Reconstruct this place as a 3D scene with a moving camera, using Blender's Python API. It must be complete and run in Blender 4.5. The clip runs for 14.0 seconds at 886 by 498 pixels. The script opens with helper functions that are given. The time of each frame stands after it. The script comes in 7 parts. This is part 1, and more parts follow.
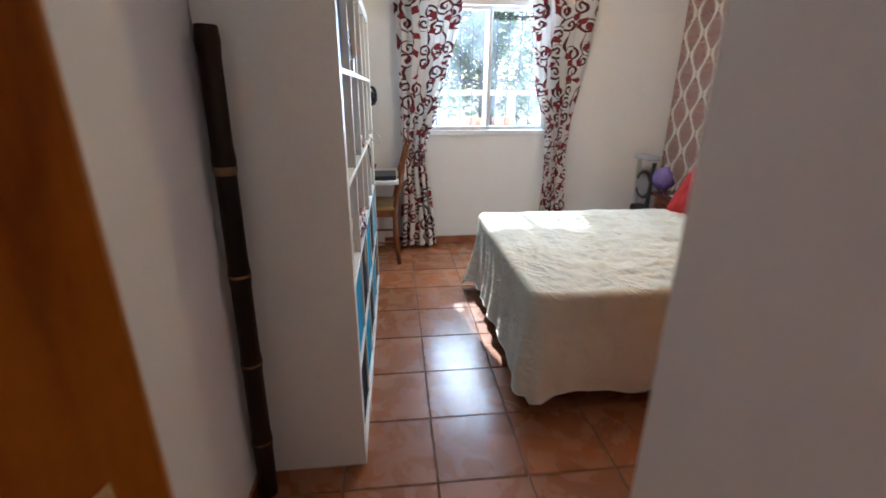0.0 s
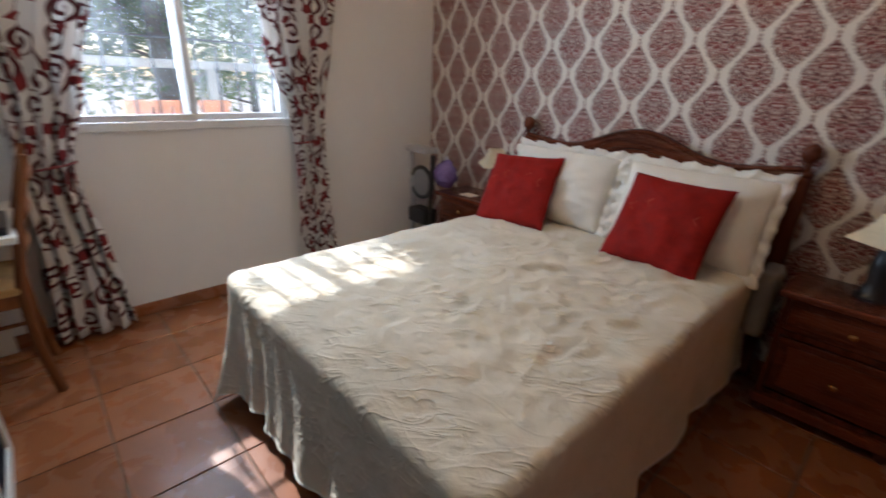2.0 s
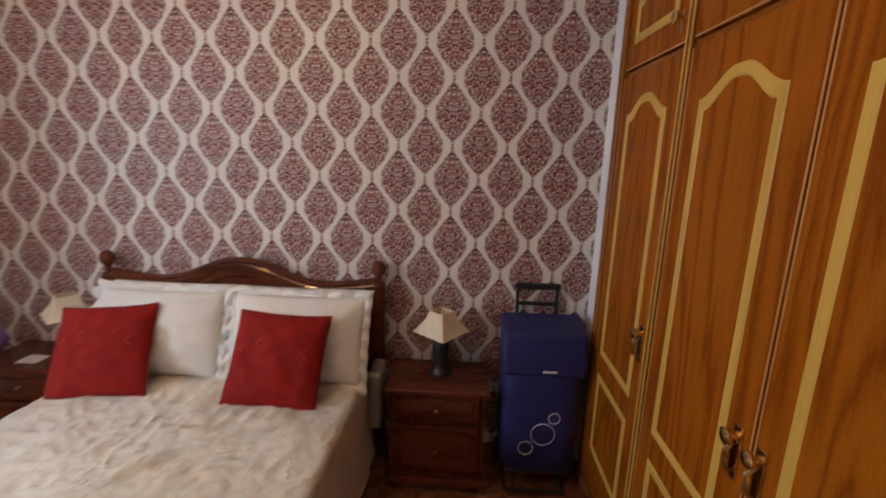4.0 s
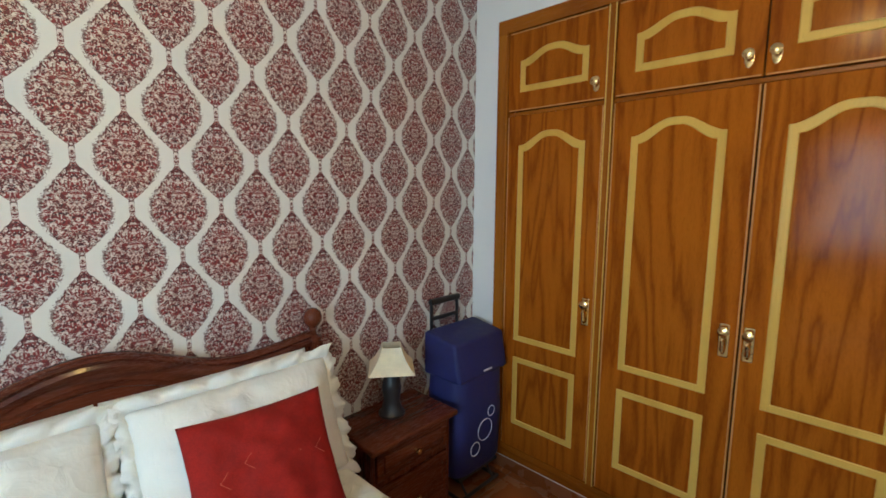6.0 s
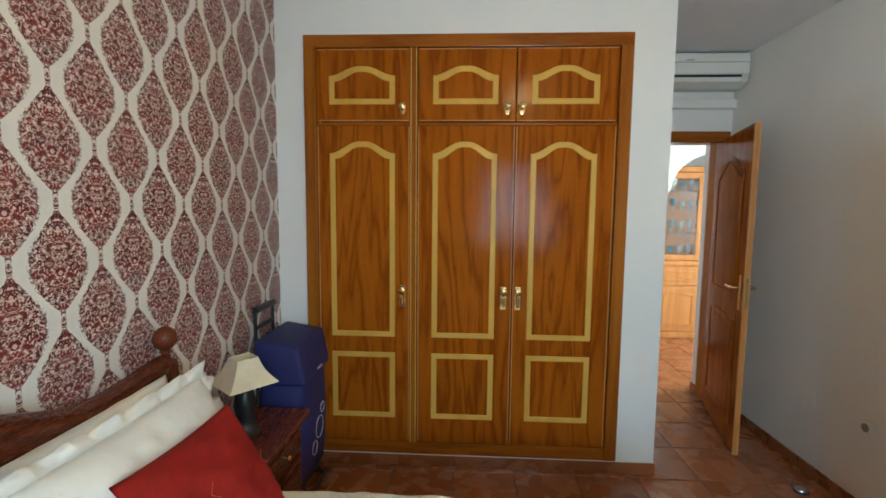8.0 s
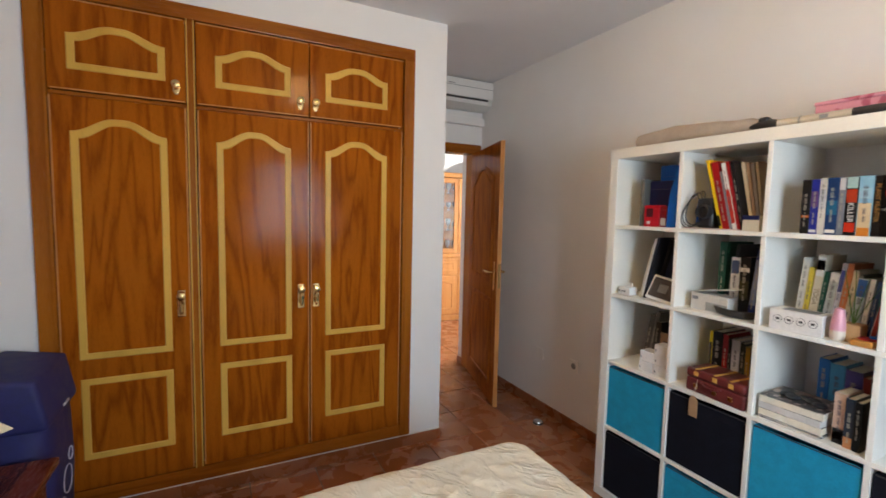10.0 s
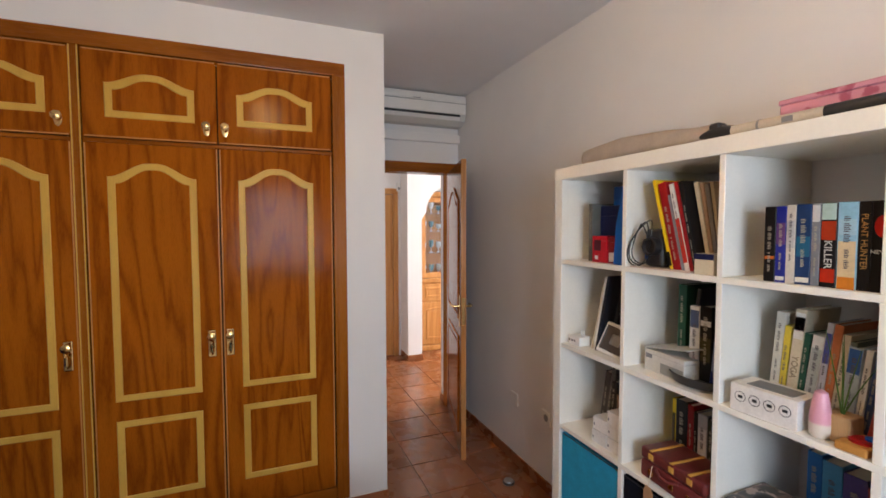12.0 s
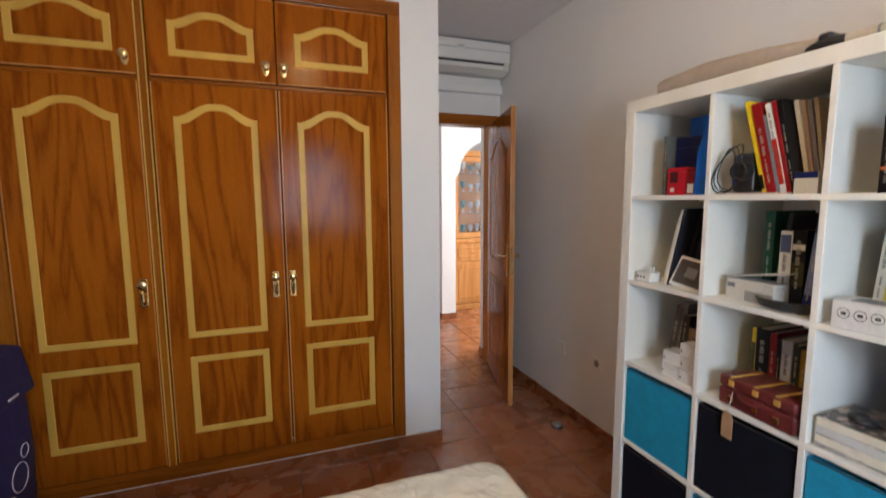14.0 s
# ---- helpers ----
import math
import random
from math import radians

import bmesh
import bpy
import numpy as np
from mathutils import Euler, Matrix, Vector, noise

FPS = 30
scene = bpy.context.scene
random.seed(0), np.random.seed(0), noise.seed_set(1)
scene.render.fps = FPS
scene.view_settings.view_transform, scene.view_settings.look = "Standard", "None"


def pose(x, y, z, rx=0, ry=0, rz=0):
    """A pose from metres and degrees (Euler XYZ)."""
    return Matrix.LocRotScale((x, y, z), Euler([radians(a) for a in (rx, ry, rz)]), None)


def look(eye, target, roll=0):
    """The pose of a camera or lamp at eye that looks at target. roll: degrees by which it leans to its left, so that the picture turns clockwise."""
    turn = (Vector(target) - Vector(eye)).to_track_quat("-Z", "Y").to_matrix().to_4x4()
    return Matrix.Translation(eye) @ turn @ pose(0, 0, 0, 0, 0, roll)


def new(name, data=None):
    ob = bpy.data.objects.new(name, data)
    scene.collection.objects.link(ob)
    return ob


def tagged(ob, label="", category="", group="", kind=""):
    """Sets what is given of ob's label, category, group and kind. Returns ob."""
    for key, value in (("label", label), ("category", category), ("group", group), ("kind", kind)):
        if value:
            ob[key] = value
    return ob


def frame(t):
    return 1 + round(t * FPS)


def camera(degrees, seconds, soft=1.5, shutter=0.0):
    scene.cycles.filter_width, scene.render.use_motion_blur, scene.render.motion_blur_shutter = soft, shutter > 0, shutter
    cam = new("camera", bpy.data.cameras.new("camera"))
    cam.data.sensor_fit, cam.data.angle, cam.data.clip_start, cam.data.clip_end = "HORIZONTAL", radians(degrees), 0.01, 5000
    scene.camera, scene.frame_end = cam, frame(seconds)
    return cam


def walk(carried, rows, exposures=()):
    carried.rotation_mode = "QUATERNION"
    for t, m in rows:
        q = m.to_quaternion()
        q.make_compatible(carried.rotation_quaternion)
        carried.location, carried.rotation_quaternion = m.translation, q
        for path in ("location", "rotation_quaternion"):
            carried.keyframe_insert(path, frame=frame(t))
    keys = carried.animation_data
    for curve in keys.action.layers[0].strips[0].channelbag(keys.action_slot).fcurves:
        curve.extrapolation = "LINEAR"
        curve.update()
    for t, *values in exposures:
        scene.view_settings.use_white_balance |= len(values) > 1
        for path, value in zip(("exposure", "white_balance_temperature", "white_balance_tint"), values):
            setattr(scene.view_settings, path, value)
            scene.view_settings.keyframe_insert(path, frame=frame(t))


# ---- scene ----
cam = camera(90.0, 14.0, soft=1.6, shutter=0.35)
PATH = [
    (0, (-0.381, -0.53, 1.425), (-0.177, 1.341, 0.749), 0.3),
    (0.5, (-0.413, -0.104, 1.396), (-0.284, 1.785, 0.751), 0.5),
    (1, (-0.378, 0.259, 1.347), (-0.074, 2.133, 0.719), -3.1),
    (1.5, (-0.251, 0.607, 1.338), (0.517, 2.333, 0.681), -0.5),
    (2, (-0.262, 0.78, 1.327), (1.026, 2.138, 0.623), 2.1),
    (2.5, (-0.24, 0.781, 1.369), (1.376, 1.693, 0.623), 0.6),
    (3, (-0.18, 0.715, 1.511), (1.626, 1.223, 0.818), -0.2),
    (3.5, (-0.158, 0.665, 1.648), (1.748, 0.963, 1.12), 0.5),
    (4, (-0.036, 0.659, 1.712), (1.912, 0.759, 1.273), 1.5),
    (4.2, (0.074, 0.695, 1.703), (2.036, 0.647, 1.32), 1.7),
    (5.2, (0.15, 1.40, 1.665), (1.90, 0.52, 1.335), 1.0),
    (6.3, (0.595, 2.186, 1.616), (1.801, 0.607, 1.393), 0.6),
    (6.5, (0.596, 2.271, 1.612), (1.678, 0.601, 1.41), 1.0),
    (7, (0.741, 2.42, 1.586), (1.449, 0.558, 1.418), 1.2),
    (9.3, (1.373, 2.592, 1.549), (0.833, 0.675, 1.368), 0.6),
    (9.5, (1.363, 2.595, 1.55), (0.709, 0.714, 1.373), 0.8),
    (10, (1.32, 2.598, 1.537), (0.416, 0.822, 1.372), 1.3),
    (10.5, (1.204, 2.602, 1.532), (0.253, 0.851, 1.359), 1.0),
    (11, (0.93, 2.592, 1.542), (0.07, 0.793, 1.383), 0.7),
    (11.5, (0.773, 2.51, 1.583), (-0.042, 0.69, 1.427), 0.3),
    (12, (0.65, 2.507, 1.633), (-0.097, 0.654, 1.532), -0.1),
    (12.5, (0.588, 2.522, 1.628), (-0.088, 0.64, 1.586), -0.3),
    (13, (0.594, 2.528, 1.614), (-0.014, 0.623, 1.596), -0.2),
    (13.5, (0.662, 2.507, 1.566), (0.103, 0.587, 1.523), -0.0),
    (14, (0.863, 2.437, 1.483), (0.185, 0.569, 1.255), -0.3),
]
EXPOSURES = [(0.0, 1.24, 5500, 5), (0.6, 1.14, 5400, 5), (1.5, 0.68, 5400, 6), (2.2, 0.37, 6400, 14), (3.0, 0.28, 7200, 24), (3.5, 0.52, 6800, 24), (4.2, 0.70, 6250, 15), (6.3, 1.14, 5450, -6), (7.0, 0.96, 5600, -6), (9.5, 1.07, 6000, 2), (10.5, 1.04, 6400, 13), (12.5, 0.88, 6500, 14), (14.0, 0.92, 6150, 10)]
walk(cam, [(t, look(eye, target, roll)) for t, eye, target, roll in PATH], exposures=EXPOSURES)

# ---------------------------------------------------------------- light
SUN_DIR = Vector((0.035, -1.0, -0.84)).normalized()
world = bpy.data.worlds.new("world")
scene.world = world
world.use_nodes = True
wn = world.node_tree.nodes
sky = wn.new("ShaderNodeTexSky")
sky.sky_type, sky.sun_disc = "NISHITA", False
sky.sun_elevation = math.asin(-SUN_DIR.z)
sky.sun_rotation = math.atan2(-SUN_DIR.x, -SUN_DIR.y)
world.node_tree.links.new(sky.outputs[0], wn["Background"].inputs[0])
wn["Background"].inputs[1].default_value = 0.15
sun = new("sun", bpy.data.lights.new("sun", "SUN"))
sun.data.energy, sun.data.angle, sun.data.color = 5.0, radians(0.6), (1.0, 0.97, 0.93)
sun.matrix_world = look((0, 8, 8), Vector((0, 8, 8)) + SUN_DIR)


def window_light(name, m, w, h, watts, colour):
    """Area lamp that stands in for sky light coming through a window."""
    ob = new(name, bpy.data.lights.new(name, "AREA"))
    ob.data.shape, ob.data.size, ob.data.size_y, ob.data.energy, ob.data.color = "RECTANGLE", w, h, watts, colour
    ob.matrix_world = m
    return ob


window_light("bedroom_window_light", look((0.46, 3.74, 1.62), (0.46, 0.8, 0.75)), 1.15, 1.05, 46, (0.72, 0.86, 1.0))
# fill lamp added for the hall, standing inside an unseen, assumed window
window_light("living_window_light", look((-3.4, -2.0, 1.5), (0, -2.3, 1.2)), 1.6, 1.3, 62, (1.0, 0.97, 0.92))

# ---------------------------------------------------------------- helpers
WORLD = {}


def thing(name, at, label, category, group="", kind=""):
    ob = new(name)
    ob.empty_display_size = 0.05
    ob.location = at
    WORLD[ob] = Matrix.Translation(at)
    return tagged(ob, label, category, group, kind)


def mesh(name, bm, material, smooth=False, flat_angle=None):
    me = bpy.data.meshes.new(name)
    bmesh.ops.recalc_face_normals(bm, faces=bm.faces)
    bm.to_mesh(me)
    bm.free()
    for m in (material if isinstance(material, (list, tuple)) else [material]):
        me.materials.append(m)
    if smooth:
        me.polygons.foreach_set("use_smooth", [True] * len(me.polygons))
        if flat_angle:
            me.set_sharp_from_angle(angle=radians(flat_angle))
    return me


def adopt(ob, parent):
    ob.parent = parent
    ob.matrix_parent_inverse = WORLD[parent].inverted()
    WORLD[ob] = Matrix.Identity(4)
    return ob


def part(name, bm, material, parent, label="", smooth=False, flat_angle=40):
    """One mesh, built in world coordinates, under a thing or a part."""
    ob = adopt(new(name, mesh(name, bm, material, smooth, flat_angle)), parent)
    return tagged(ob, label)


def solid(name, bm, material, label, category, kind="", smooth=False, flat_angle=40, group=""):
    ob = new(name, mesh(name, bm, material, smooth, flat_angle))
    WORLD[ob] = Matrix.Identity(4)
    return tagged(ob, label, category, group, kind)


def box(bm, x0, x1, y0, y1, z0, z1, bevel=0.0, seg=1, m=None):
    r = bmesh.ops.create_cube(bm, size=1.0, matrix=Matrix.LocRotScale(((x0 + x1) / 2, (y0 + y1) / 2, (z0 + z1) / 2), None, (abs(x1 - x0), abs(y1 - y0), abs(z1 - z0))))
    vs = r["verts"]
    if bevel:
        es = list({e for v in vs for e in v.link_edges})
        out = bmesh.ops.bevel(bm, geom=es, offset=bevel, segments=seg, affect="EDGES", profile=0.6)
        vs = list({v for f in out["faces"] for v in f.verts} | {v for v in vs if v.is_valid})
    if m is not None:
        bmesh.ops.transform(bm, matrix=m, verts=[v for v in vs if v.is_valid])
    return bm


def cyl(bm, p0, p1, r0, r1=None, seg=14):
    p0, p1 = Vector(p0), Vector(p1)
    d = p1 - p0
    m = Matrix.Translation((p0 + p1) / 2) @ d.to_track_quat("Z", "Y").to_matrix().to_4x4()
    bmesh.ops.create_cone(bm, cap_ends=True, segments=seg, radius1=r0, radius2=r0 if r1 is None else r1, depth=d.length, matrix=m)
    return bm


def ball(bm, c, r, seg=14, sc=(1, 1, 1)):
    bmesh.ops.create_uvsphere(bm, u_segments=seg, v_segments=max(6, seg // 2), radius=r, matrix=Matrix.LocRotScale(c, None, sc))
    return bm


def lathe(bm, profile, c=(0, 0, 0), seg=20, m=None):
    rings = []
    for r, z in profile:
        ring = []
        for i in range(seg):
            a = 2 * math.pi * i / seg
            v = Vector((r * math.cos(a), r * math.sin(a), z))
            v = (m @ v) if m is not None else v
            ring.append(bm.verts.new(v + Vector(c)))
        rings.append(ring)
    for a, b in zip(rings, rings[1:]):
        for i in range(seg):
            bm.faces.new((a[i], a[(i + 1) % seg], b[(i + 1) % seg], b[i]))
    bm.faces.new(rings[0][::-1])
    bm.faces.new(rings[-1])
    return bm


def tube(bm, pts, r, seg=8):
    pts = [Vector(p) for p in pts]
    rings = []
    for i, p in enumerate(pts):
        d = (pts[min(i + 1, len(pts) - 1)] - pts[max(i - 1, 0)]).normalized()
        up = Vector((0, 0, 1)) if abs(d.z) < 0.95 else Vector((1, 0, 0))
        s = d.cross(up).normalized()
        u = s.cross(d)
        rr = r[i] if isinstance(r, (list, tuple)) else r
        rings.append([bm.verts.new(p + rr * (math.cos(2 * math.pi * k / seg) * s + math.sin(2 * math.pi * k / seg) * u)) for k in range(seg)])
    for a, b in zip(rings, rings[1:]):
        for k in range(seg):
            bm.faces.new((a[k], a[(k + 1) % seg], b[(k + 1) % seg], b[k]))
    bm.faces.new(rings[0][::-1])
    bm.faces.new(rings[-1])
    return bm


def prism(bm, outline, plane, a, b, m=None):
    """A flat outline, (u, v) pairs, drawn out between a and b along the axis normal to plane 'xz', 'yz' or 'xy'."""
    def put(u, v, w):
        p = {"xz": (u, w, v), "yz": (w, u, v), "xy": (u, v, w)}[plane]
        return bm.verts.new(m @ Vector(p) if m is not None else p)
    lo = [put(u, v, a) for u, v in outline]
    hi = [put(u, v, b) for u, v in outline]
    n = len(outline)
    bm.faces.new(lo)
    bm.faces.new(hi[::-1])
    for i in range(n):
        bm.faces.new((lo[i], lo[(i + 1) % n], hi[(i + 1) % n], hi[i]))
    return bm


def B():
    return bmesh.new()


def lettering(text, size, m, material, parent, name="lettering", depth=0.0004, wide=1.0):
    cu = bpy.data.curves.new(name, "FONT")
    cu.body, cu.size, cu.align_x, cu.align_y, cu.extrude = text, size, "CENTER", "CENTER", depth
    tmp = bpy.data.objects.new("tmp", cu)
    me = bpy.data.meshes.new_from_object(tmp)
    bpy.data.objects.remove(tmp)
    me.transform(m @ Matrix.Diagonal((wide, 1, 1, 1)))
    me.materials.append(material)
    ob = adopt(new(name, me), parent)
    return ob


# ---------------------------------------------------------------- materials
class Nodes:
    def __init__(self, name):
        self.mat = bpy.data.materials.new(name)
        self.mat.use_nodes = True
        self.t = self.mat.node_tree
        self.bsdf = self.t.nodes["Principled BSDF"]
        self.mapped = {}

    def node(self, kind, **settings):
        n = self.t.nodes.new(kind)
        for k, v in settings.items():
            setattr(n, k, v)
        return n

    def put(self, socket, value):
        if hasattr(value, "is_linked"):
            self.t.links.new(value, socket)
        else:
            if isinstance(value, (tuple, list)) and len(value) == 3 and len(socket.default_value) == 4:
                value = (*value, 1)
            socket.default_value = value

    def coord(self, which="Object"):
        if which not in self.mapped:
            self.mapped[which] = self.node("ShaderNodeTexCoord").outputs[which]
        return self.mapped[which]

    def math(self, op, a, b=0.0, c=0.0):
        n = self.node("ShaderNodeMath", operation=op)
        for s, v in zip(n.inputs, (a, b, c)):
            self.put(s, v)
        return n.outputs[0]

    def vmul(self, v, s):
        n = self.node("ShaderNodeVectorMath", operation="MULTIPLY")
        self.put(n.inputs[0], v)
        self.put(n.inputs[1], s)
        return n.outputs[0]

    def vadd(self, v, s):
        n = self.node("ShaderNodeVectorMath", operation="ADD")
        self.put(n.inputs[0], v)
        self.put(n.inputs[1], s)
        return n.outputs[0]

    def split(self, v):
        n = self.node("ShaderNodeSeparateXYZ")
        self.put(n.inputs[0], v)
        return n.outputs

    def join(self, x, y, z):
        n = self.node("ShaderNodeCombineXYZ")
        for s, v in zip(n.inputs, (x, y, z)):
            self.put(s, v)
        return n.outputs[0]

    def noise(self, v, scale, detail=4, rough=0.6, distort=0.0):
        n = self.node("ShaderNodeTexNoise")
        self.put(n.inputs["Vector"], v)
        n.inputs["Scale"].default_value, n.inputs["Detail"].default_value = scale, detail
        n.inputs["Roughness"].default_value, n.inputs["Distortion"].default_value = rough, distort
        return n.outputs["Fac"]

    def span(self, v, a, b, c=0.0, d=1.0, smooth=True):
        n = self.node("ShaderNodeMapRange", interpolation_type="SMOOTHSTEP" if smooth else "LINEAR")
        for s, x in zip(n.inputs, (v, a, b, c, d)):
            self.put(s, x)
        return n.outputs[0]

    def mix(self, f, a, b, mode="MIX"):
        n = self.node("ShaderNodeMix", data_type="RGBA", blend_type=mode)
        self.put(n.inputs[0], f)
        self.put(n.inputs[6], a)
        self.put(n.inputs[7], b)
        return n.outputs[2]

    def random(self):
        return self.node("ShaderNodeObjectInfo").outputs["Random"]

    def done(self, colour, rough=0.6, metal=0.0, bump=None, strength=0.2, dist=0.01, **extra):
        self.put(self.bsdf.inputs["Base Color"], colour)
        self.put(self.bsdf.inputs["Roughness"], rough)
        self.put(self.bsdf.inputs["Metallic"], metal)
        for k, v in extra.items():
            self.put(self.bsdf.inputs[k.replace("_", " ")], v)
        if bump is not None:
            n = self.node("ShaderNodeBump")
            n.inputs["Strength"].default_value, n.inputs["Distance"].default_value = strength, dist
            self.put(n.inputs["Height"], bump)
            self.put(self.bsdf.inputs["Normal"], n.outputs[0])
        return self.mat


def plain(name, rgb, rough=0.5, metal=0.0, grain=60, vary=0.12, bump=0.1, **extra):
    """Paint, plastic, metal or cloth: one colour with slight wear at two scales and a fine relief."""
    n = Nodes(name)
    a, b = n.noise(n.coord(), grain), n.noise(n.coord(), grain / 12, 3)
    f = n.math("ADD", n.math("MULTIPLY", a, 0.5), n.math("MULTIPLY", b, 0.5))
    dark = tuple(c * (1 - vary) for c in rgb)
    light = tuple(min(1, c * (1 + vary)) for c in rgb)
    return n.done(n.mix(n.span(f, 0.3, 0.7), dark, light), n.span(b, 0.3, 0.7, rough * 0.9, min(1, rough * 1.1)), metal, a, bump, 0.003, **extra)


def plaster(name, rgb):
    n = Nodes(name)
    p = n.coord()
    fine, big, mid = n.noise(p, 180, 3), n.noise(p, 1.6, 4), n.noise(p, 14, 4)
    c = n.mix(n.span(big, 0.35, 0.7), tuple(v * 0.96 for v in rgb), rgb)
    c = n.mix(n.span(mid, 0.62, 0.8, 0, 0.25), c, tuple(v * 0.9 for v in rgb))
    return n.done(c, 0.85, 0, n.math("ADD", n.math("MULTIPLY", fine, 0.35), mid), 0.25, 0.004)


def wood(name, dark, light, rough=0.3, axis="Z", ring=26, coat=0.0, stretch=0.07, wild=1.0, figure=0.3, gloss=0.18):
    """Grain drawn out along an axis, with cathedral figure, fine pores and a slow change of tone."""
    n = Nodes(name)
    rnd = n.random()
    p = n.vadd(n.coord(), n.join(n.math("MULTIPLY", rnd, 7.3), n.math("MULTIPLY", rnd, 3.1), n.math("MULTIPLY", rnd, 5.7)))
    s = {"X": (stretch, 1, 1), "Y": (1, stretch, 1), "Z": (1, 1, stretch)}[axis]
    q = n.vmul(p, s)
    warp = n.noise(q, 5.5, 3, 0.5, 0.3 * wild)
    rings = n.math("SINE", n.math("MULTIPLY", warp, ring * 6.283 / 4))
    rings = n.math("POWER", n.math("ADD", n.math("MULTIPLY", rings, 0.5), 0.5), 0.55)
    pores = n.noise(q, 260, 3, 0.7)
    slow = n.noise(p, 1.3, 2)
    f = n.math("ADD", n.math("MULTIPLY", rings, figure), n.math("MULTIPLY", pores, 0.55))
    f = n.math("ADD", f, n.math("MULTIPLY", slow, 0.3))
    c = n.mix(n.span(f, 0.25, 0.95), dark, light)
    c = n.mix(n.span(pores, 0.56, 0.74, 0, 0.5), c, tuple(v * 0.55 for v in dark))
    return n.done(c, n.span(pores, 0.3, 0.7, rough * 0.85, rough * 1.2), 0, pores, 0.08, 0.002, Coat_Weight=coat, Coat_Roughness=0.12, Specular_IOR_Level=gloss)


def terracotta(name):
    n = Nodes(name)
    rnd = n.random()
    p = n.vadd(n.coord(), n.join(n.math("MULTIPLY", rnd, 31), n.math("MULTIPLY", rnd, 17), 0.0))
    cloud, mottle, fine = n.noise(p, 7, 4, 0.55, 0.6), n.noise(p, 26, 3, 0.55), n.noise(p, 240, 3)
    c = n.mix(n.span(cloud, 0.3, 0.72), (0.265, 0.090, 0.032), (0.305, 0.110, 0.043))
    c = n.mix(n.span(mottle, 0.58, 0.8, 0, 0.22), c, (0.21, 0.068, 0.027))
    c = n.mix(n.span(mottle, 0.22, 0.4, 0.08, 0), c, (0.38, 0.16, 0.075))
    tone = n.span(rnd, 0, 1, 0.86, 1.1, False)
    c = n.mix(1.0, c, n.join(tone, tone, tone), "MULTIPLY")
    return n.done(c, n.span(cloud, 0.3, 0.7, 0.25, 0.30), 0, n.math("ADD", n.noise(p, 6, 2), n.math("MULTIPLY", fine, 0.04)), 0.10, 0.006, Coat_Weight=0.25, Coat_Roughness=0.15)


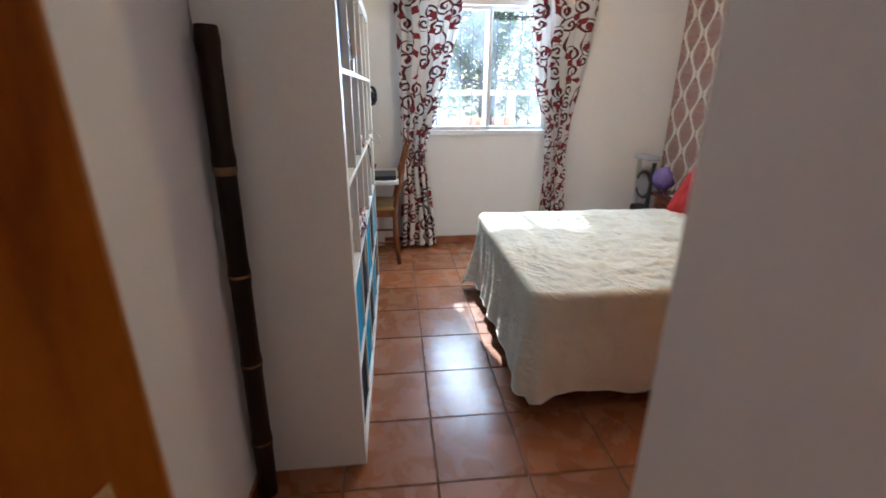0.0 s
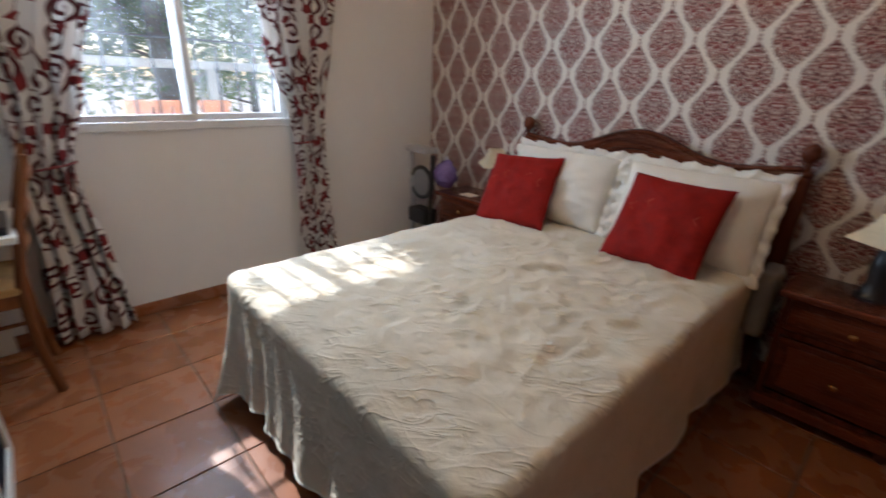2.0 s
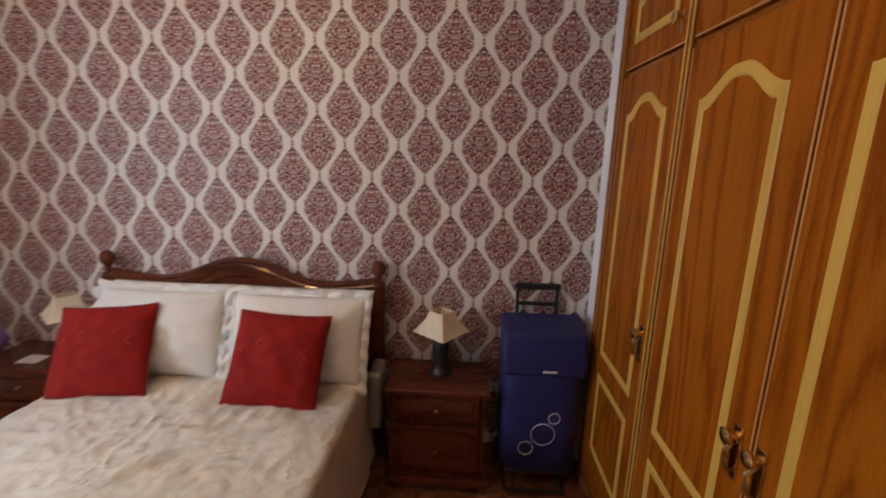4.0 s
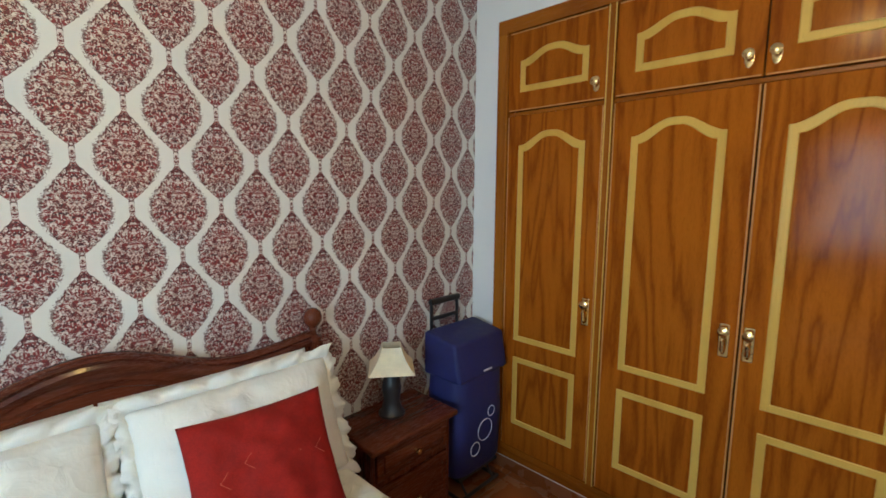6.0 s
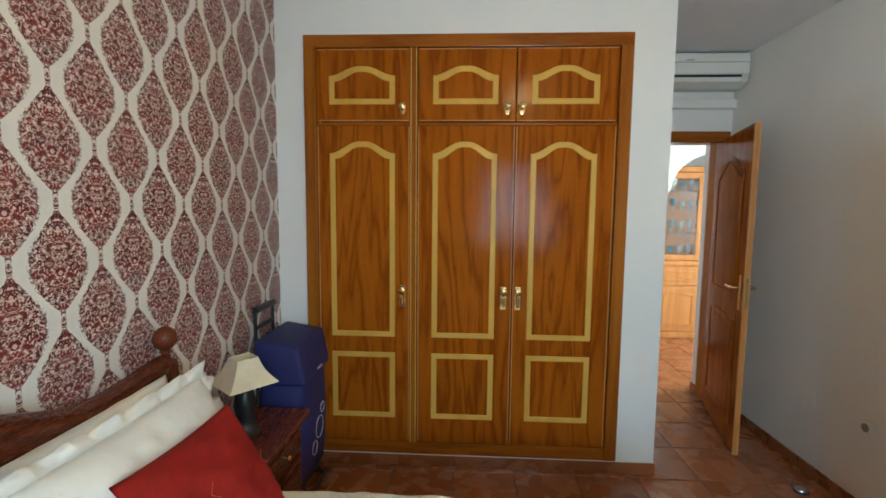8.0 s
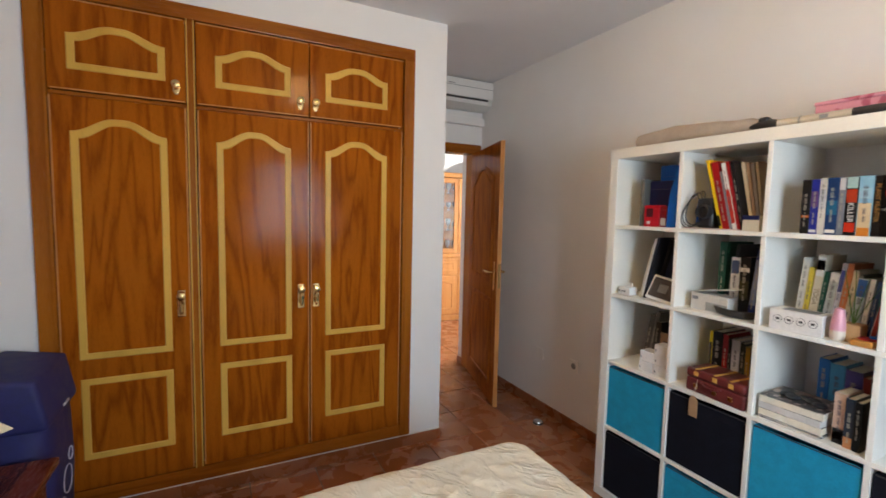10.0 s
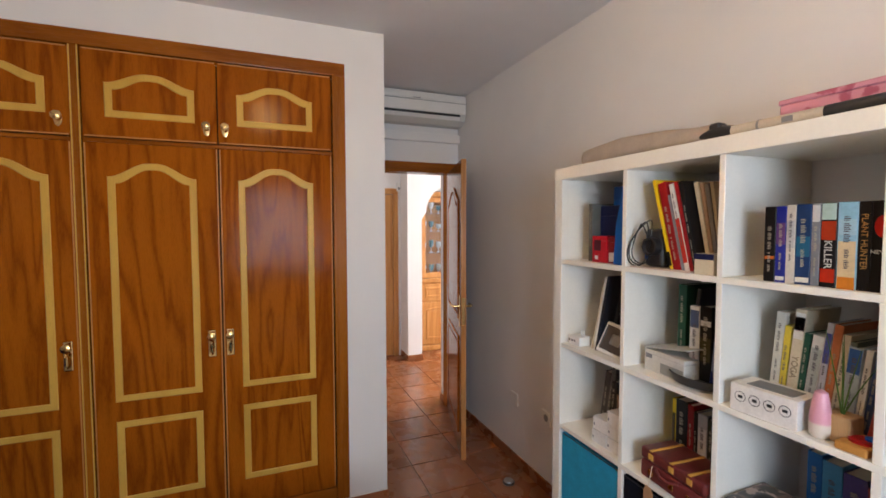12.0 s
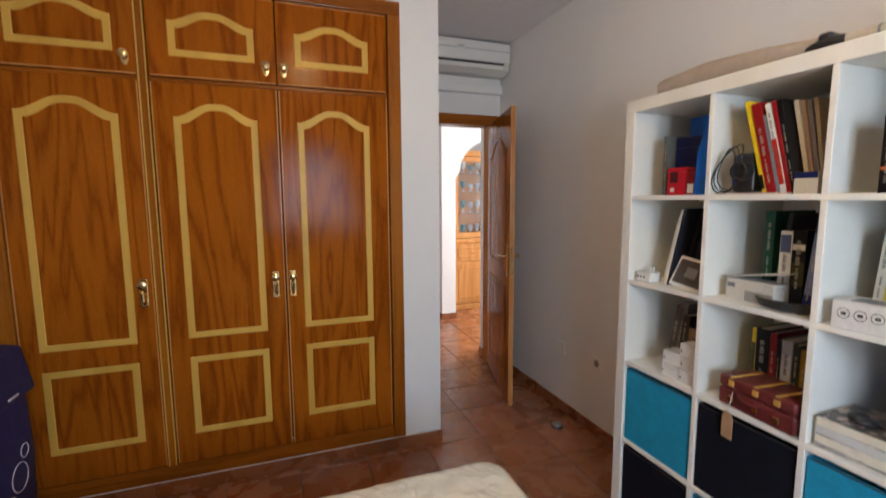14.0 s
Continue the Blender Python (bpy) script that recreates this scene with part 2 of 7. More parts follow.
def damask(name):
    """Pale paper printed with onion-shaped lace medallions in staggered rows. Period 0.271 m across, 0.325 m up."""
    n = Nodes(name)
    x, y, z = n.split(n.coord())
    half = 0.1355
    u = n.math("DIVIDE", n.math("SUBTRACT", y, 1.419), half)
    v = n.math("DIVIDE", n.math("SUBTRACT", z, 1.724), 0.325)
    even = n.math("PINGPONG", u, 1.0)
    odd = n.math("PINGPONG", n.math("ADD", u, 1.0), 1.0)
    ve = n.math("SUBTRACT", n.math("FRACT", n.math("ADD", v, 0.5)), 0.5)
    vo = n.math("SUBTRACT", n.math("FRACT", v), 0.5)

    def reach(b, length, power):
        f = n.math("MINIMUM", n.math("DIVIDE", n.math("MAXIMUM", b, 0.0), length), 1.0)
        return n.math("POWER", n.math("MAXIMUM", n.math("COSINE", n.math("MULTIPLY", f, math.pi / 2)), 0.0), power)

    def onion(a, b):
        up, down = reach(b, 0.475, 1.25), reach(n.math("MULTIPLY", b, -1.0), 0.42, 0.85)
        wide = n.math("MULTIPLY", n.math("MINIMUM", up, down), 0.645)
        return n.math("DIVIDE", a, n.math("MAXIMUM", wide, 0.055))
    re, ro = onion(even, ve), onion(odd, vo)
    pick = n.math("LESS_THAN", re, ro)
    r = n.math("MINIMUM", re, ro)
    mx = n.math("ADD", n.math("MULTIPLY", even, pick), n.math("MULTIPLY", odd, n.math("SUBTRACT", 1.0, pick)))
    mz = n.math("ADD", n.math("MULTIPLY", ve, pick), n.math("MULTIPLY", vo, n.math("SUBTRACT", 1.0, pick)))
    lp = n.join(n.math("MULTIPLY", mx, half), n.math("MULTIPLY", mz, 0.325), 0.0)
    lace = n.noise(lp, 62, 2, 0.5, 2.2)
    dots = n.noise(n.vadd(lp, (0.31, 0.17, 0.0)), 120, 2, 0.5, 1.2)
    specks = n.noise(n.vadd(lp, (0.77, 0.41, 0.0)), 78, 2, 0.5, 1.6)
    inside = n.span(n.math("ADD", r, n.math("MULTIPLY", n.math("SUBTRACT", lace, 0.5), 0.55)), 0.97, 1.05, 1.0, 0.0)
    mauve = n.mix(n.noise(lp, 24, 2), (0.50, 0.34, 0.29), (0.62, 0.49, 0.43))
    red = n.mix(n.span(n.noise(lp, 18, 2), 0.42, 0.58), (0.150, 0.020, 0.018), (0.235, 0.022, 0.020))
    m = n.mix(n.span(lace, 0.445, 0.465), mauve, red)
    m = n.mix(n.span(dots, 0.56, 0.59), m, (0.050, 0.012, 0.014))
    m = n.mix(n.span(specks, 0.57, 0.60), m, (0.70, 0.62, 0.55))
    m = n.mix(n.span(r, 0.86, 0.97, 0.0, 0.55), m, (0.070, 0.020, 0.022))
    paper = n.mix(n.noise(n.coord(), 40, 3), (0.73, 0.69, 0.63), (0.80, 0.765, 0.71))
    paper = n.mix(n.span(n.noise(n.coord(), 2.2, 3), 0.35, 0.7, 0.0, 0.12), paper, (0.60, 0.54, 0.48))
    c = n.mix(inside, paper, m)
    relief = n.math("ADD", n.math("MULTIPLY", n.math("MULTIPLY", inside, lace), 0.8), n.math("MULTIPLY", n.noise(n.coord(), 300, 2), 0.4))
    return n.done(c, n.mix(inside, (0.62,) * 3, (0.5,) * 3), 0, relief, 0.25, 0.002)


def scroll_cloth(name):
    """White curtain cloth printed with dark red scrolls, vines and leaves; UVs are metres of cloth."""
    n = Nodes(name)
    uv = n.coord("UV")
    wob = n.noise(uv, 5, 2)
    q = n.vadd(uv, n.join(n.math("MULTIPLY", wob, 0.05), n.math("MULTIPLY", wob, 0.03), 0.0))

    def cell(scale, rand, offset):
        c = n.node("ShaderNodeTexVoronoi", voronoi_dimensions="2D")
        n.put(c.inputs["Vector"], n.vadd(q, offset))
        c.inputs["Scale"].default_value, c.inputs["Randomness"].default_value = scale, rand
        d = n.node("ShaderNodeVectorMath", operation="SUBTRACT")
        n.put(d.inputs[0], n.vadd(q, offset))
        n.put(d.inputs[1], c.outputs["Position"])
        x, y, _ = n.split(d.outputs[0])
        turn = n.split(c.outputs["Color"])
        return x, y, c.outputs["Distance"], turn
    x, y, dist, turn = cell(6.6, 0.7, (0.3, 0.7, 0))
    r = n.math("SQRT", n.math("ADD", n.math("MULTIPLY", x, x), n.math("MULTIPLY", y, y)))
    side = n.math("SUBTRACT", n.math("MULTIPLY", n.math("GREATER_THAN", turn[1], 0.5), 2.0), 1.0)
    ang = n.math("MULTIPLY", n.math("ARCTAN2", y, x), side)
    phase = n.math("ADD", n.math("DIVIDE", ang, 2 * math.pi), n.math("MULTIPLY", turn[0], 1.0))
    sp = n.math("FRACT", n.math("SUBTRACT", n.math("MULTIPLY", r, 27), phase))
    line = n.span(n.math("ABSOLUTE", n.math("SUBTRACT", sp, 0.5)), 0.20, 0.26, 1, 0)
    spiral = n.math("MULTIPLY", line, n.span(r, 0.062, 0.068, 1, 0))
    ux, uy, _ = n.split(q)
    vine = n.math("ADD", n.math("MULTIPLY", ux, 6.6), n.math("MULTIPLY", n.math("SINE", n.math("MULTIPLY", uy, 13)), 0.38))
    vine = n.math("ABSOLUTE", n.math("SUBTRACT", n.math("FRACT", vine), 0.5))
    vine = n.span(vine, 0.050, 0.064, 1, 0)
    vine = n.math("MULTIPLY", vine, n.span(r, 0.056, 0.062, 0, 1))
    x2, y2, dist2, turn2 = cell(7.6, 0.9, (1.37, 2.11, 0))
    a = n.math("MULTIPLY", turn2[0], 6.283)
    ca, sa = n.math("COSINE", a), n.math("SINE", a)
    lx = n.math("ADD", n.math("MULTIPLY", x2, ca), n.math("MULTIPLY", y2, sa))
    ly = n.math("SUBTRACT", n.math("MULTIPLY", y2, ca), n.math("MULTIPLY", x2, sa))
    w = n.math("SUBTRACT", 0.028, n.math("MULTIPLY", n.math("ABSOLUTE", n.math("SUBTRACT", lx, 0.006)), 0.66))
    leaf = n.span(n.math("SUBTRACT", n.math("ABSOLUTE", ly), w), -0.001, 0.001, 1, 0)
    leaf = n.math("MULTIPLY", leaf, n.math("GREATER_THAN", turn2[1], 0.1))
    weave = n.noise(uv, 500, 2)
    white = n.mix(n.noise(uv, 30, 3), (0.74, 0.72, 0.70), (0.82, 0.80, 0.78))
    ink = n.mix(n.noise(uv, 20, 2), (0.075, 0.010, 0.013), (0.13, 0.016, 0.020))
    lred = n.mix(n.noise(uv, 40, 2), (0.20, 0.018, 0.022), (0.27, 0.03, 0.035))
    c = n.mix(n.math("MAXIMUM", spiral, vine), white, ink)
    c = n.mix(leaf, c, lred)
    m = n.done(c, 0.85, 0, weave, 0.15, 0.001)
    tr = n.node("ShaderNodeBsdfTranslucent")
    n.put(tr.inputs["Color"], c)
    mx = n.node("ShaderNodeMixShader")
    mx.inputs[0].default_value = 0.28
    n.put(mx.inputs[1], n.bsdf.outputs[0])
    n.put(mx.inputs[2], tr.outputs[0])
    n.put(n.t.nodes["Material Output"].inputs[0], mx.outputs[0])
    return m


def quilt(name):
    """Cream bedspread with a soft crinkled, stitched relief."""
    n = Nodes(name)
    p = n.coord()
    big, mid, fine = n.noise(p, 3.5, 4, 0.6, 0.8), n.noise(p, 16, 4, 0.6, 1.2), n.noise(p, 420, 2)
    v = n.node("ShaderNodeTexVoronoi", feature="SMOOTH_F1")
    n.put(v.inputs["Vector"], n.vadd(p, n.vmul(n.join(mid, big, mid), (0.03, 0.03, 0.03))))
    v.inputs["Scale"].default_value = 24
    px, py, pz = n.split(p)
    q = n.join(n.math("MULTIPLY", n.math("ADD", px, n.math("MULTIPLY", py, 0.8)), 1.0), n.math("MULTIPLY", n.math("SUBTRACT", py, n.math("MULTIPLY", px, 0.8)), 0.3), pz)
    ridge = n.math("POWER", n.math("SUBTRACT", 1.0, n.math("MULTIPLY", n.math("ABSOLUTE", n.math("SUBTRACT", n.noise(q, 17, 2, 0.5, 0.5), 0.5)), 2.0)), 9.0)
    ridge = n.math("MULTIPLY", ridge, n.span(n.noise(p, 5.0, 2), 0.42, 0.62))
    crease = n.math("POWER", n.math("SUBTRACT", 1.0, n.math("MULTIPLY", n.math("ABSOLUTE", n.math("SUBTRACT", n.noise(n.vmul(p, (1.0, 0.6, 1.0)), 6.5, 2, 0.5, 1.4), 0.5)), 2.0)), 12.0)
    h = n.math("ADD", n.math("MULTIPLY", v.outputs["Distance"], 0.35), n.math("ADD", n.math("MULTIPLY", mid, 0.3), n.math("MULTIPLY", fine, 0.04)))
    h = n.math("ADD", h, n.math("ADD", n.math("MULTIPLY", crease, 0.10), n.math("MULTIPLY", ridge, 0.36)))
    c = n.mix(n.span(big, 0.3, 0.7), (0.64, 0.585, 0.475), (0.72, 0.67, 0.56))
    return n.done(c, 0.9, 0, h, 1.0, 0.014, Specular_IOR_Level=0.2)


def bar_rows(name, base, inks, scale):
    """A printed cover: plain fields of a few colours with soft edges."""
    n = Nodes(name)
    p = n.coord()
    f = n.noise(p, scale, 2, 0.5, 0.4)
    c = n.mix(n.span(f, 0.45, 0.5), base, inks[0])
    if len(inks) > 1:
        c = n.mix(n.span(n.noise(n.vadd(p, (3, 1, 2)), scale * 1.4, 2), 0.56, 0.6), c, inks[1])
    return n.done(c, 0.35, 0, n.noise(p, 300, 2), 0.05, 0.001)


def glass(name, rough=0.0, tint=(1, 1, 1)):
    n = Nodes(name)
    out = n.t.nodes["Material Output"]
    a, b, m = n.node("ShaderNodeBsdfTransparent"), n.node("ShaderNodeBsdfGlossy"), n.node("ShaderNodeMixShader")
    n.put(a.inputs["Color"], tint)
    b.inputs["Roughness"].default_value = rough
    fr = n.node("ShaderNodeFresnel")
    fr.inputs[0].default_value = 1.5
    n.put(m.inputs[0], fr.outputs[0])
    n.put(m.inputs[1], a.outputs[0])
    n.put(m.inputs[2], b.outputs[0])
    n.put(out.inputs[0], m.outputs[0])
    return n.mat


def dusty_glass(name):
    """Clear pane with a film of dust that scatters a little of the light behind it."""
    m = glass(name)
    t = m.node_tree
    out = t.nodes["Material Output"]
    old = out.inputs[0].links[0].from_socket
    tc, nz, ra = t.nodes.new("ShaderNodeTexCoord"), t.nodes.new("ShaderNodeTexNoise"), t.nodes.new("ShaderNodeMapRange")
    nz.inputs["Scale"].default_value, nz.inputs["Detail"].default_value = 4.0, 4.0
    t.links.new(tc.outputs["Object"], nz.inputs["Vector"])
    t.links.new(nz.outputs["Fac"], ra.inputs[0])
    for k, v in zip(range(1, 5), (0.35, 0.75, 0.004, 0.03)):
        ra.inputs[k].default_value = v
    tr, mx = t.nodes.new("ShaderNodeBsdfTranslucent"), t.nodes.new("ShaderNodeMixShader")
    tr.inputs["Color"].default_value = (0.85, 0.88, 0.9, 1)
    t.links.new(ra.outputs[0], mx.inputs[0])
    t.links.new(old, mx.inputs[1])
    t.links.new(tr.outputs[0], mx.inputs[2])
    t.links.new(mx.outputs[0], out.inputs[0])
    return m


M_WALL = plaster("white_wall_paint", (0.80, 0.79, 0.78))
M_CEIL = plaster("ceiling_paint", (0.80, 0.79, 0.79))
M_PAPER = damask("damask_wallpaper")
M_TILE = terracotta("terracotta_tile")
M_GROUT = plain("grey_brown_grout", (0.17, 0.115, 0.08), 0.9, grain=150, vary=0.25)
M_OAK = wood("varnished_door_veneer", (0.175, 0.036, 0.003), (0.410, 0.119, 0.008), 0.12, ring=34, coat=0.0, stretch=0.10, wild=0.8, figure=0.27, gloss=0.06)
M_OAKX = wood("varnished_frame_rail", (0.20, 0.052, 0.004), (0.35, 0.112, 0.010), 0.24, axis="X", coat=0.1)
M_OAKZ = wood("varnished_frame_post", (0.22, 0.060, 0.005), (0.38, 0.130, 0.012), 0.24, ring=14, coat=0.1)
M_INLAY = wood("pale_inlay_band", (0.54, 0.31, 0.055), (0.66, 0.41, 0.085), 0.35, ring=8, coat=0.0)
M_GAP = plain("painted_gap_shade", (0.03, 0.014, 0.006), 0.8)
M_BRASS = plain("polished_brass", (0.80, 0.58, 0.26), 0.18, 1.0, vary=0.05, bump=0.03)
M_MAHOG = wood("mahogany_stain", (0.055, 0.012, 0.006), (0.155, 0.038, 0.017), 0.25, axis="Y", coat=0.4)
M_MAHOGZ = wood("mahogany_stain_upright", (0.055, 0.012, 0.006), (0.155, 0.038, 0.017), 0.25, coat=0.4)
M_QUILT = quilt("cream_quilted_cotton")
n = Nodes("white_cotton_pillowcase")
soft = n.noise(n.coord(), 6, 2, 0.5, 0.6)
fold_ = n.math("POWER", n.math("SUBTRACT", 1.0, n.math("MULTIPLY", n.math("ABSOLUTE", n.math("SUBTRACT", soft, 0.5)), 2.0)), 7.0)
M_PILLOW = n.done(n.mix(n.noise(n.coord(), 20, 3), (0.76, 0.74, 0.68), (0.82, 0.80, 0.745)), 0.9, 0, n.math("ADD", n.math("MULTIPLY", fold_, 0.22), n.math("MULTIPLY", n.noise(n.coord(), 22, 4, 0.6, 0.8), 0.5)), 0.55, 0.012, Specular_IOR_Level=0.2)
M_RED = plain("dark_red_cushion_cloth", (0.26, 0.013, 0.010), 0.8, grain=260, vary=0.22, bump=0.3, Specular_IOR_Level=0.15)
M_REDSTITCH = plain("gold_red_stitching", (0.50, 0.12, 0.06), 0.7)
M_CURTAIN = scroll_cloth("scroll_print_cotton")
M_TIE = plain("dark_red_tie_cord", (0.16, 0.03, 0.03), 0.85)
M_WHITE = plain("white_foil_board", (0.80, 0.78, 0.72), 0.38, grain=90, vary=0.03, bump=0.05)
M_WPLASTIC = plain("white_plastic", (0.78, 0.77, 0.74), 0.35, vary=0.03, bump=0.02)
M_ALU = plain("white_window_lacquer", (0.76, 0.77, 0.78), 0.35, vary=0.04, bump=0.02)
M_IRON = plain("black_iron", (0.025, 0.025, 0.028), 0.5, 0.6, vary=0.2)
M_BLACK = plain("black_plastic", (0.018, 0.018, 0.02), 0.4, vary=0.2)
M_GREY = plain("grey_plastic", (0.22, 0.22, 0.23), 0.4)
M_CREAM = plain("cream_lampshade_cloth", (0.74, 0.64, 0.45), 0.85, grain=300, vary=0.08, bump=0.2)
M_NAVY = plain("navy_nylon", (0.020, 0.022, 0.115), 0.62, grain=320, vary=0.25, bump=0.4)
M_RING = plain("pale_print_line", (0.62, 0.60, 0.68), 0.6)
M_BLUEBIN = plain("turquoise_blue_felt", (0.022, 0.29, 0.48), 0.9, grain=260, vary=0.15, bump=0.35, Specular_IOR_Level=0.15)
M_DARKBIN = plain("black_blue_felt", (0.008, 0.009, 0.015), 0.95, grain=260, vary=0.3, bump=0.35, Specular_IOR_Level=0.1)
M_PAGES = plain("book_pages", (0.72, 0.66, 0.54), 0.85, grain=400, vary=0.12, bump=0.3)
M_GLASS = glass("clear_glass")
M_PANE = dusty_glass("dusty_window_glass")
M_CARD = plain("brown_card", (0.42, 0.25, 0.13), 0.8, grain=200)
M_RUSH = plain("woven_rush", (0.45, 0.27, 0.10), 0.8, grain=160, vary=0.35, bump=0.7)
M_CHAIR = wood("beech_chair_stain", (0.13, 0.042, 0.013), (0.25, 0.092, 0.032), 0.35, coat=0.2)
M_HONEY = wood("honey_pine_cabinet", (0.42, 0.17, 0.045), (0.58, 0.28, 0.09), 0.3, coat=0.2)
M_POT = plain("terracotta_pot", (0.42, 0.15, 0.07), 0.8, vary=0.25)
M_BAMBOO = wood("burnt_bamboo", (0.005, 0.003, 0.002), (0.024, 0.011, 0.006), 0.35, coat=0.1)
M_BAMBOO2 = plain("tan_bamboo_node", (0.20, 0.10, 0.035), 0.45, vary=0.5, grain=30)
COLOURS = {}


def ink(rgb, rough=0.42):
    rgb = tuple(c ** 1.22 for c in rgb)
    key = tuple(round(c, 3) for c in rgb) + (rough,)
    if key not in COLOURS:
        COLOURS[key] = plain("printed_colour", rgb, rough, grain=120, vary=0.1, bump=0.05, Specular_IOR_Level=0.25)
    return COLOURS[key]

# ---------------------------------------------------------------- setting
XW, XE, YN, ZC = -0.93, 2.225, 3.60, 2.72      # west wall, wallpapered wall, window wall, ceiling
YD = -1.06                                     # face of the door wall
WIN = (-0.13, 1.05, 1.035, 2.14)                # window opening x0, x1, z0, z1


def wall(name, label, *boxes, material=None):
    bm = B()
    for b in boxes:
        box(bm, *b)
    return solid(name, bm, material or M_WALL, label, "wall", "structure")


floor = wall("floor", "terracotta tiled floor with grey-brown grout", (-4.0, 2.5, -5.2, YN + 0.2, -0.12, -0.006), material=M_GROUT)
floor["category"] = "floor"
ceiling = wall("ceiling", "plain white painted plaster ceiling", (XW - 0.15, XE + 0.15, YD - 0.13, YN + 0.25, ZC, ZC + 0.15), (-4.0, 2.5, -5.2, YD - 0.13, 2.55, 2.7), material=M_CEIL)
ceiling["category"] = "ceiling"
wall_west = wall("wall_west", "white painted plaster side wall", (XW - 0.15, XW, YD, YN + 0.25, 0, ZC))
wall_east = wall("wall_east", "bedhead wall papered in red damask ogee pattern", (XE, XE + 0.15, -0.7, YN + 0.25, 0, ZC), material=M_PAPER)
x0, x1, z0, z1 = WIN
wall_north = wall("wall_north", "white painted window wall with one opening", (XW, x0, YN, YN + 0.25, 0, ZC), (x1, XE, YN, YN + 0.25, 0, ZC), (x0, x1, YN, YN + 0.25, 0, z0), (x0, x1, YN, YN + 0.25, z1, ZC))
# the block that holds the built-in wardrobe
FX0, FX1, FZ0, FZ1 = 0.225, 2.055, 0.082, 2.52
wall_south = wall("wall_south", "white painted wall around the built-in wardrobe", (0, FX0, -0.7, 0, 0, ZC), (FX1, XE, -0.7, 0, 0, ZC), (FX0, FX1, -0.7, 0, FZ1, ZC), (FX0, FX1, -0.7, 0, 0, FZ0), (FX0, FX1, -0.72, -0.66, FZ0, FZ1))
wall_passage = wall("wall_passage", "white painted passage wall beside the wardrobe", (0, 0.12, YD, -0.7, 0, ZC))
DX0, DX1, DZ = -0.875, -0.045, 2.12
wall_door = wall("wall_door", "white wall above and beside the bedroom doorway", (XW, DX0, YD - 0.13, YD, 0, ZC), (DX1, 0.12, YD - 0.13, YD, 0, ZC), (DX0, DX1, YD - 0.13, YD, DZ, ZC))

# skirting of the same tile, with a pale joint on top
SK = 0.072


def skirting(name, *boxes):
    bm = B()
    for b in boxes:
        box(bm, *b, bevel=0.002)
    return solid(name, bm, M_TILE, "terracotta tile skirting along the wall", "baseboard", "structure")


skirting("baseboard_west", (XW, XW + 0.01, YD + 0.02, YN - 0.012, 0, SK))
skirting("baseboard_north", (XW, XE, YN - 0.01, YN, 0, SK))
skirting("baseboard_east", (XE - 0.01, XE, 0.012, YN - 0.012, 0, SK))
skirting("baseboard_south", (0, XE, 0, 0.01, 0, SK))
skirting("baseboard_passage", (-0.01, 0, YD + 0.02, 0.01, 0, SK))
bm = B()
box(bm, 0.0, XE, 0.0, 0.007, SK, SK + 0.008)
box(bm, FX0 + 0.01, FX1 - 0.01, 0.0, 0.012, SK + 0.0015, SK + 0.012, 0.002)
solid("trim_south", bm, M_WPLASTIC, "thin white sealant line on the skirting", "trim", "structure")

# ---------------------------------------------------------------- window
window_1 = thing("window_1", (0.46, YN, z0), "white sliding window with two panes and black grille", "window", kind="structure")
Y0, Y1 = YN - 0.018, YN + 0.06
bm = B()
box(bm, x0, x1, Y0, Y1, z0, z0 + 0.045, 0.004)
box(bm, x0, x1, Y0, Y1, z1 - 0.045, z1, 0.004)
box(bm, x0, x0 + 0.045, Y0 + 0.001, Y1 - 0.001, z0 + 0.045, z1 - 0.045, 0.004)
box(bm, x1 - 0.045, x1, Y0 + 0.001, Y1 - 0.001, z0 + 0.045, z1 - 0.045, 0.004)
part("window_frame", bm, M_ALU, window_1)
for a, b, dy in ((x0 + 0.047, 0.487, 0.0), (0.433, x1 - 0.047, 0.03)):
    sash = B()
    ya, yb = Y0 + 0.006 + dy, Y0 + 0.032 + dy
    zz0, zz1 = z0 + 0.047, z1 - 0.047
    w = 0.034
    box(sash, a, b, ya, yb, zz0, zz0 + w, 0.003)
    box(sash, a, b, ya, yb, zz1 - w, zz1, 0.003)
    box(sash, a, a + w, ya, yb, zz0 + w, zz1 - w, 0.003)
    box(sash, b - w, b, ya, yb, zz0 + w, zz1 - w, 0.003)
    s = part("sash", sash, M_ALU, window_1)
    g = B()
    box(g, a + w - 0.004, b - w + 0.004, (ya + yb) / 2 - 0.002, (ya + yb) / 2 + 0.002, zz0 + w - 0.004, zz1 - w + 0.004)
    p = part("pane", g, M_PANE, s)
    p.visible_shadow = False
bm = B()
box(bm, x0 - 0.02, x1 + 0.02, YN + 0.06, YN + 0.34, z0 - 0.05, z0 - 0.012, 0.006)
part("window_sill", bm, M_WALL, window_1)
grille = thing("window_grille", (0.46, YN + 0.2, z0), "black iron security grille outside the window", "grille")
for i in range(11):
    gx = x0 + 0.04 + i * (x1 - x0 - 0.08) / 10
    b = cyl(B(), (gx, YN + 0.18, z0 - 0.01), (gx, YN + 0.18, z1), 0.0065, seg=8)
    for k in (0.28, 0.72):
        lathe(b, [(0.0065, -0.02), (0.012, -0.008), (0.012, 0.008), (0.0065, 0.02)], (gx, YN + 0.18, z0 + k * (z1 - z0)), 8)
    part("bar", b, M_IRON, grille, smooth=True)
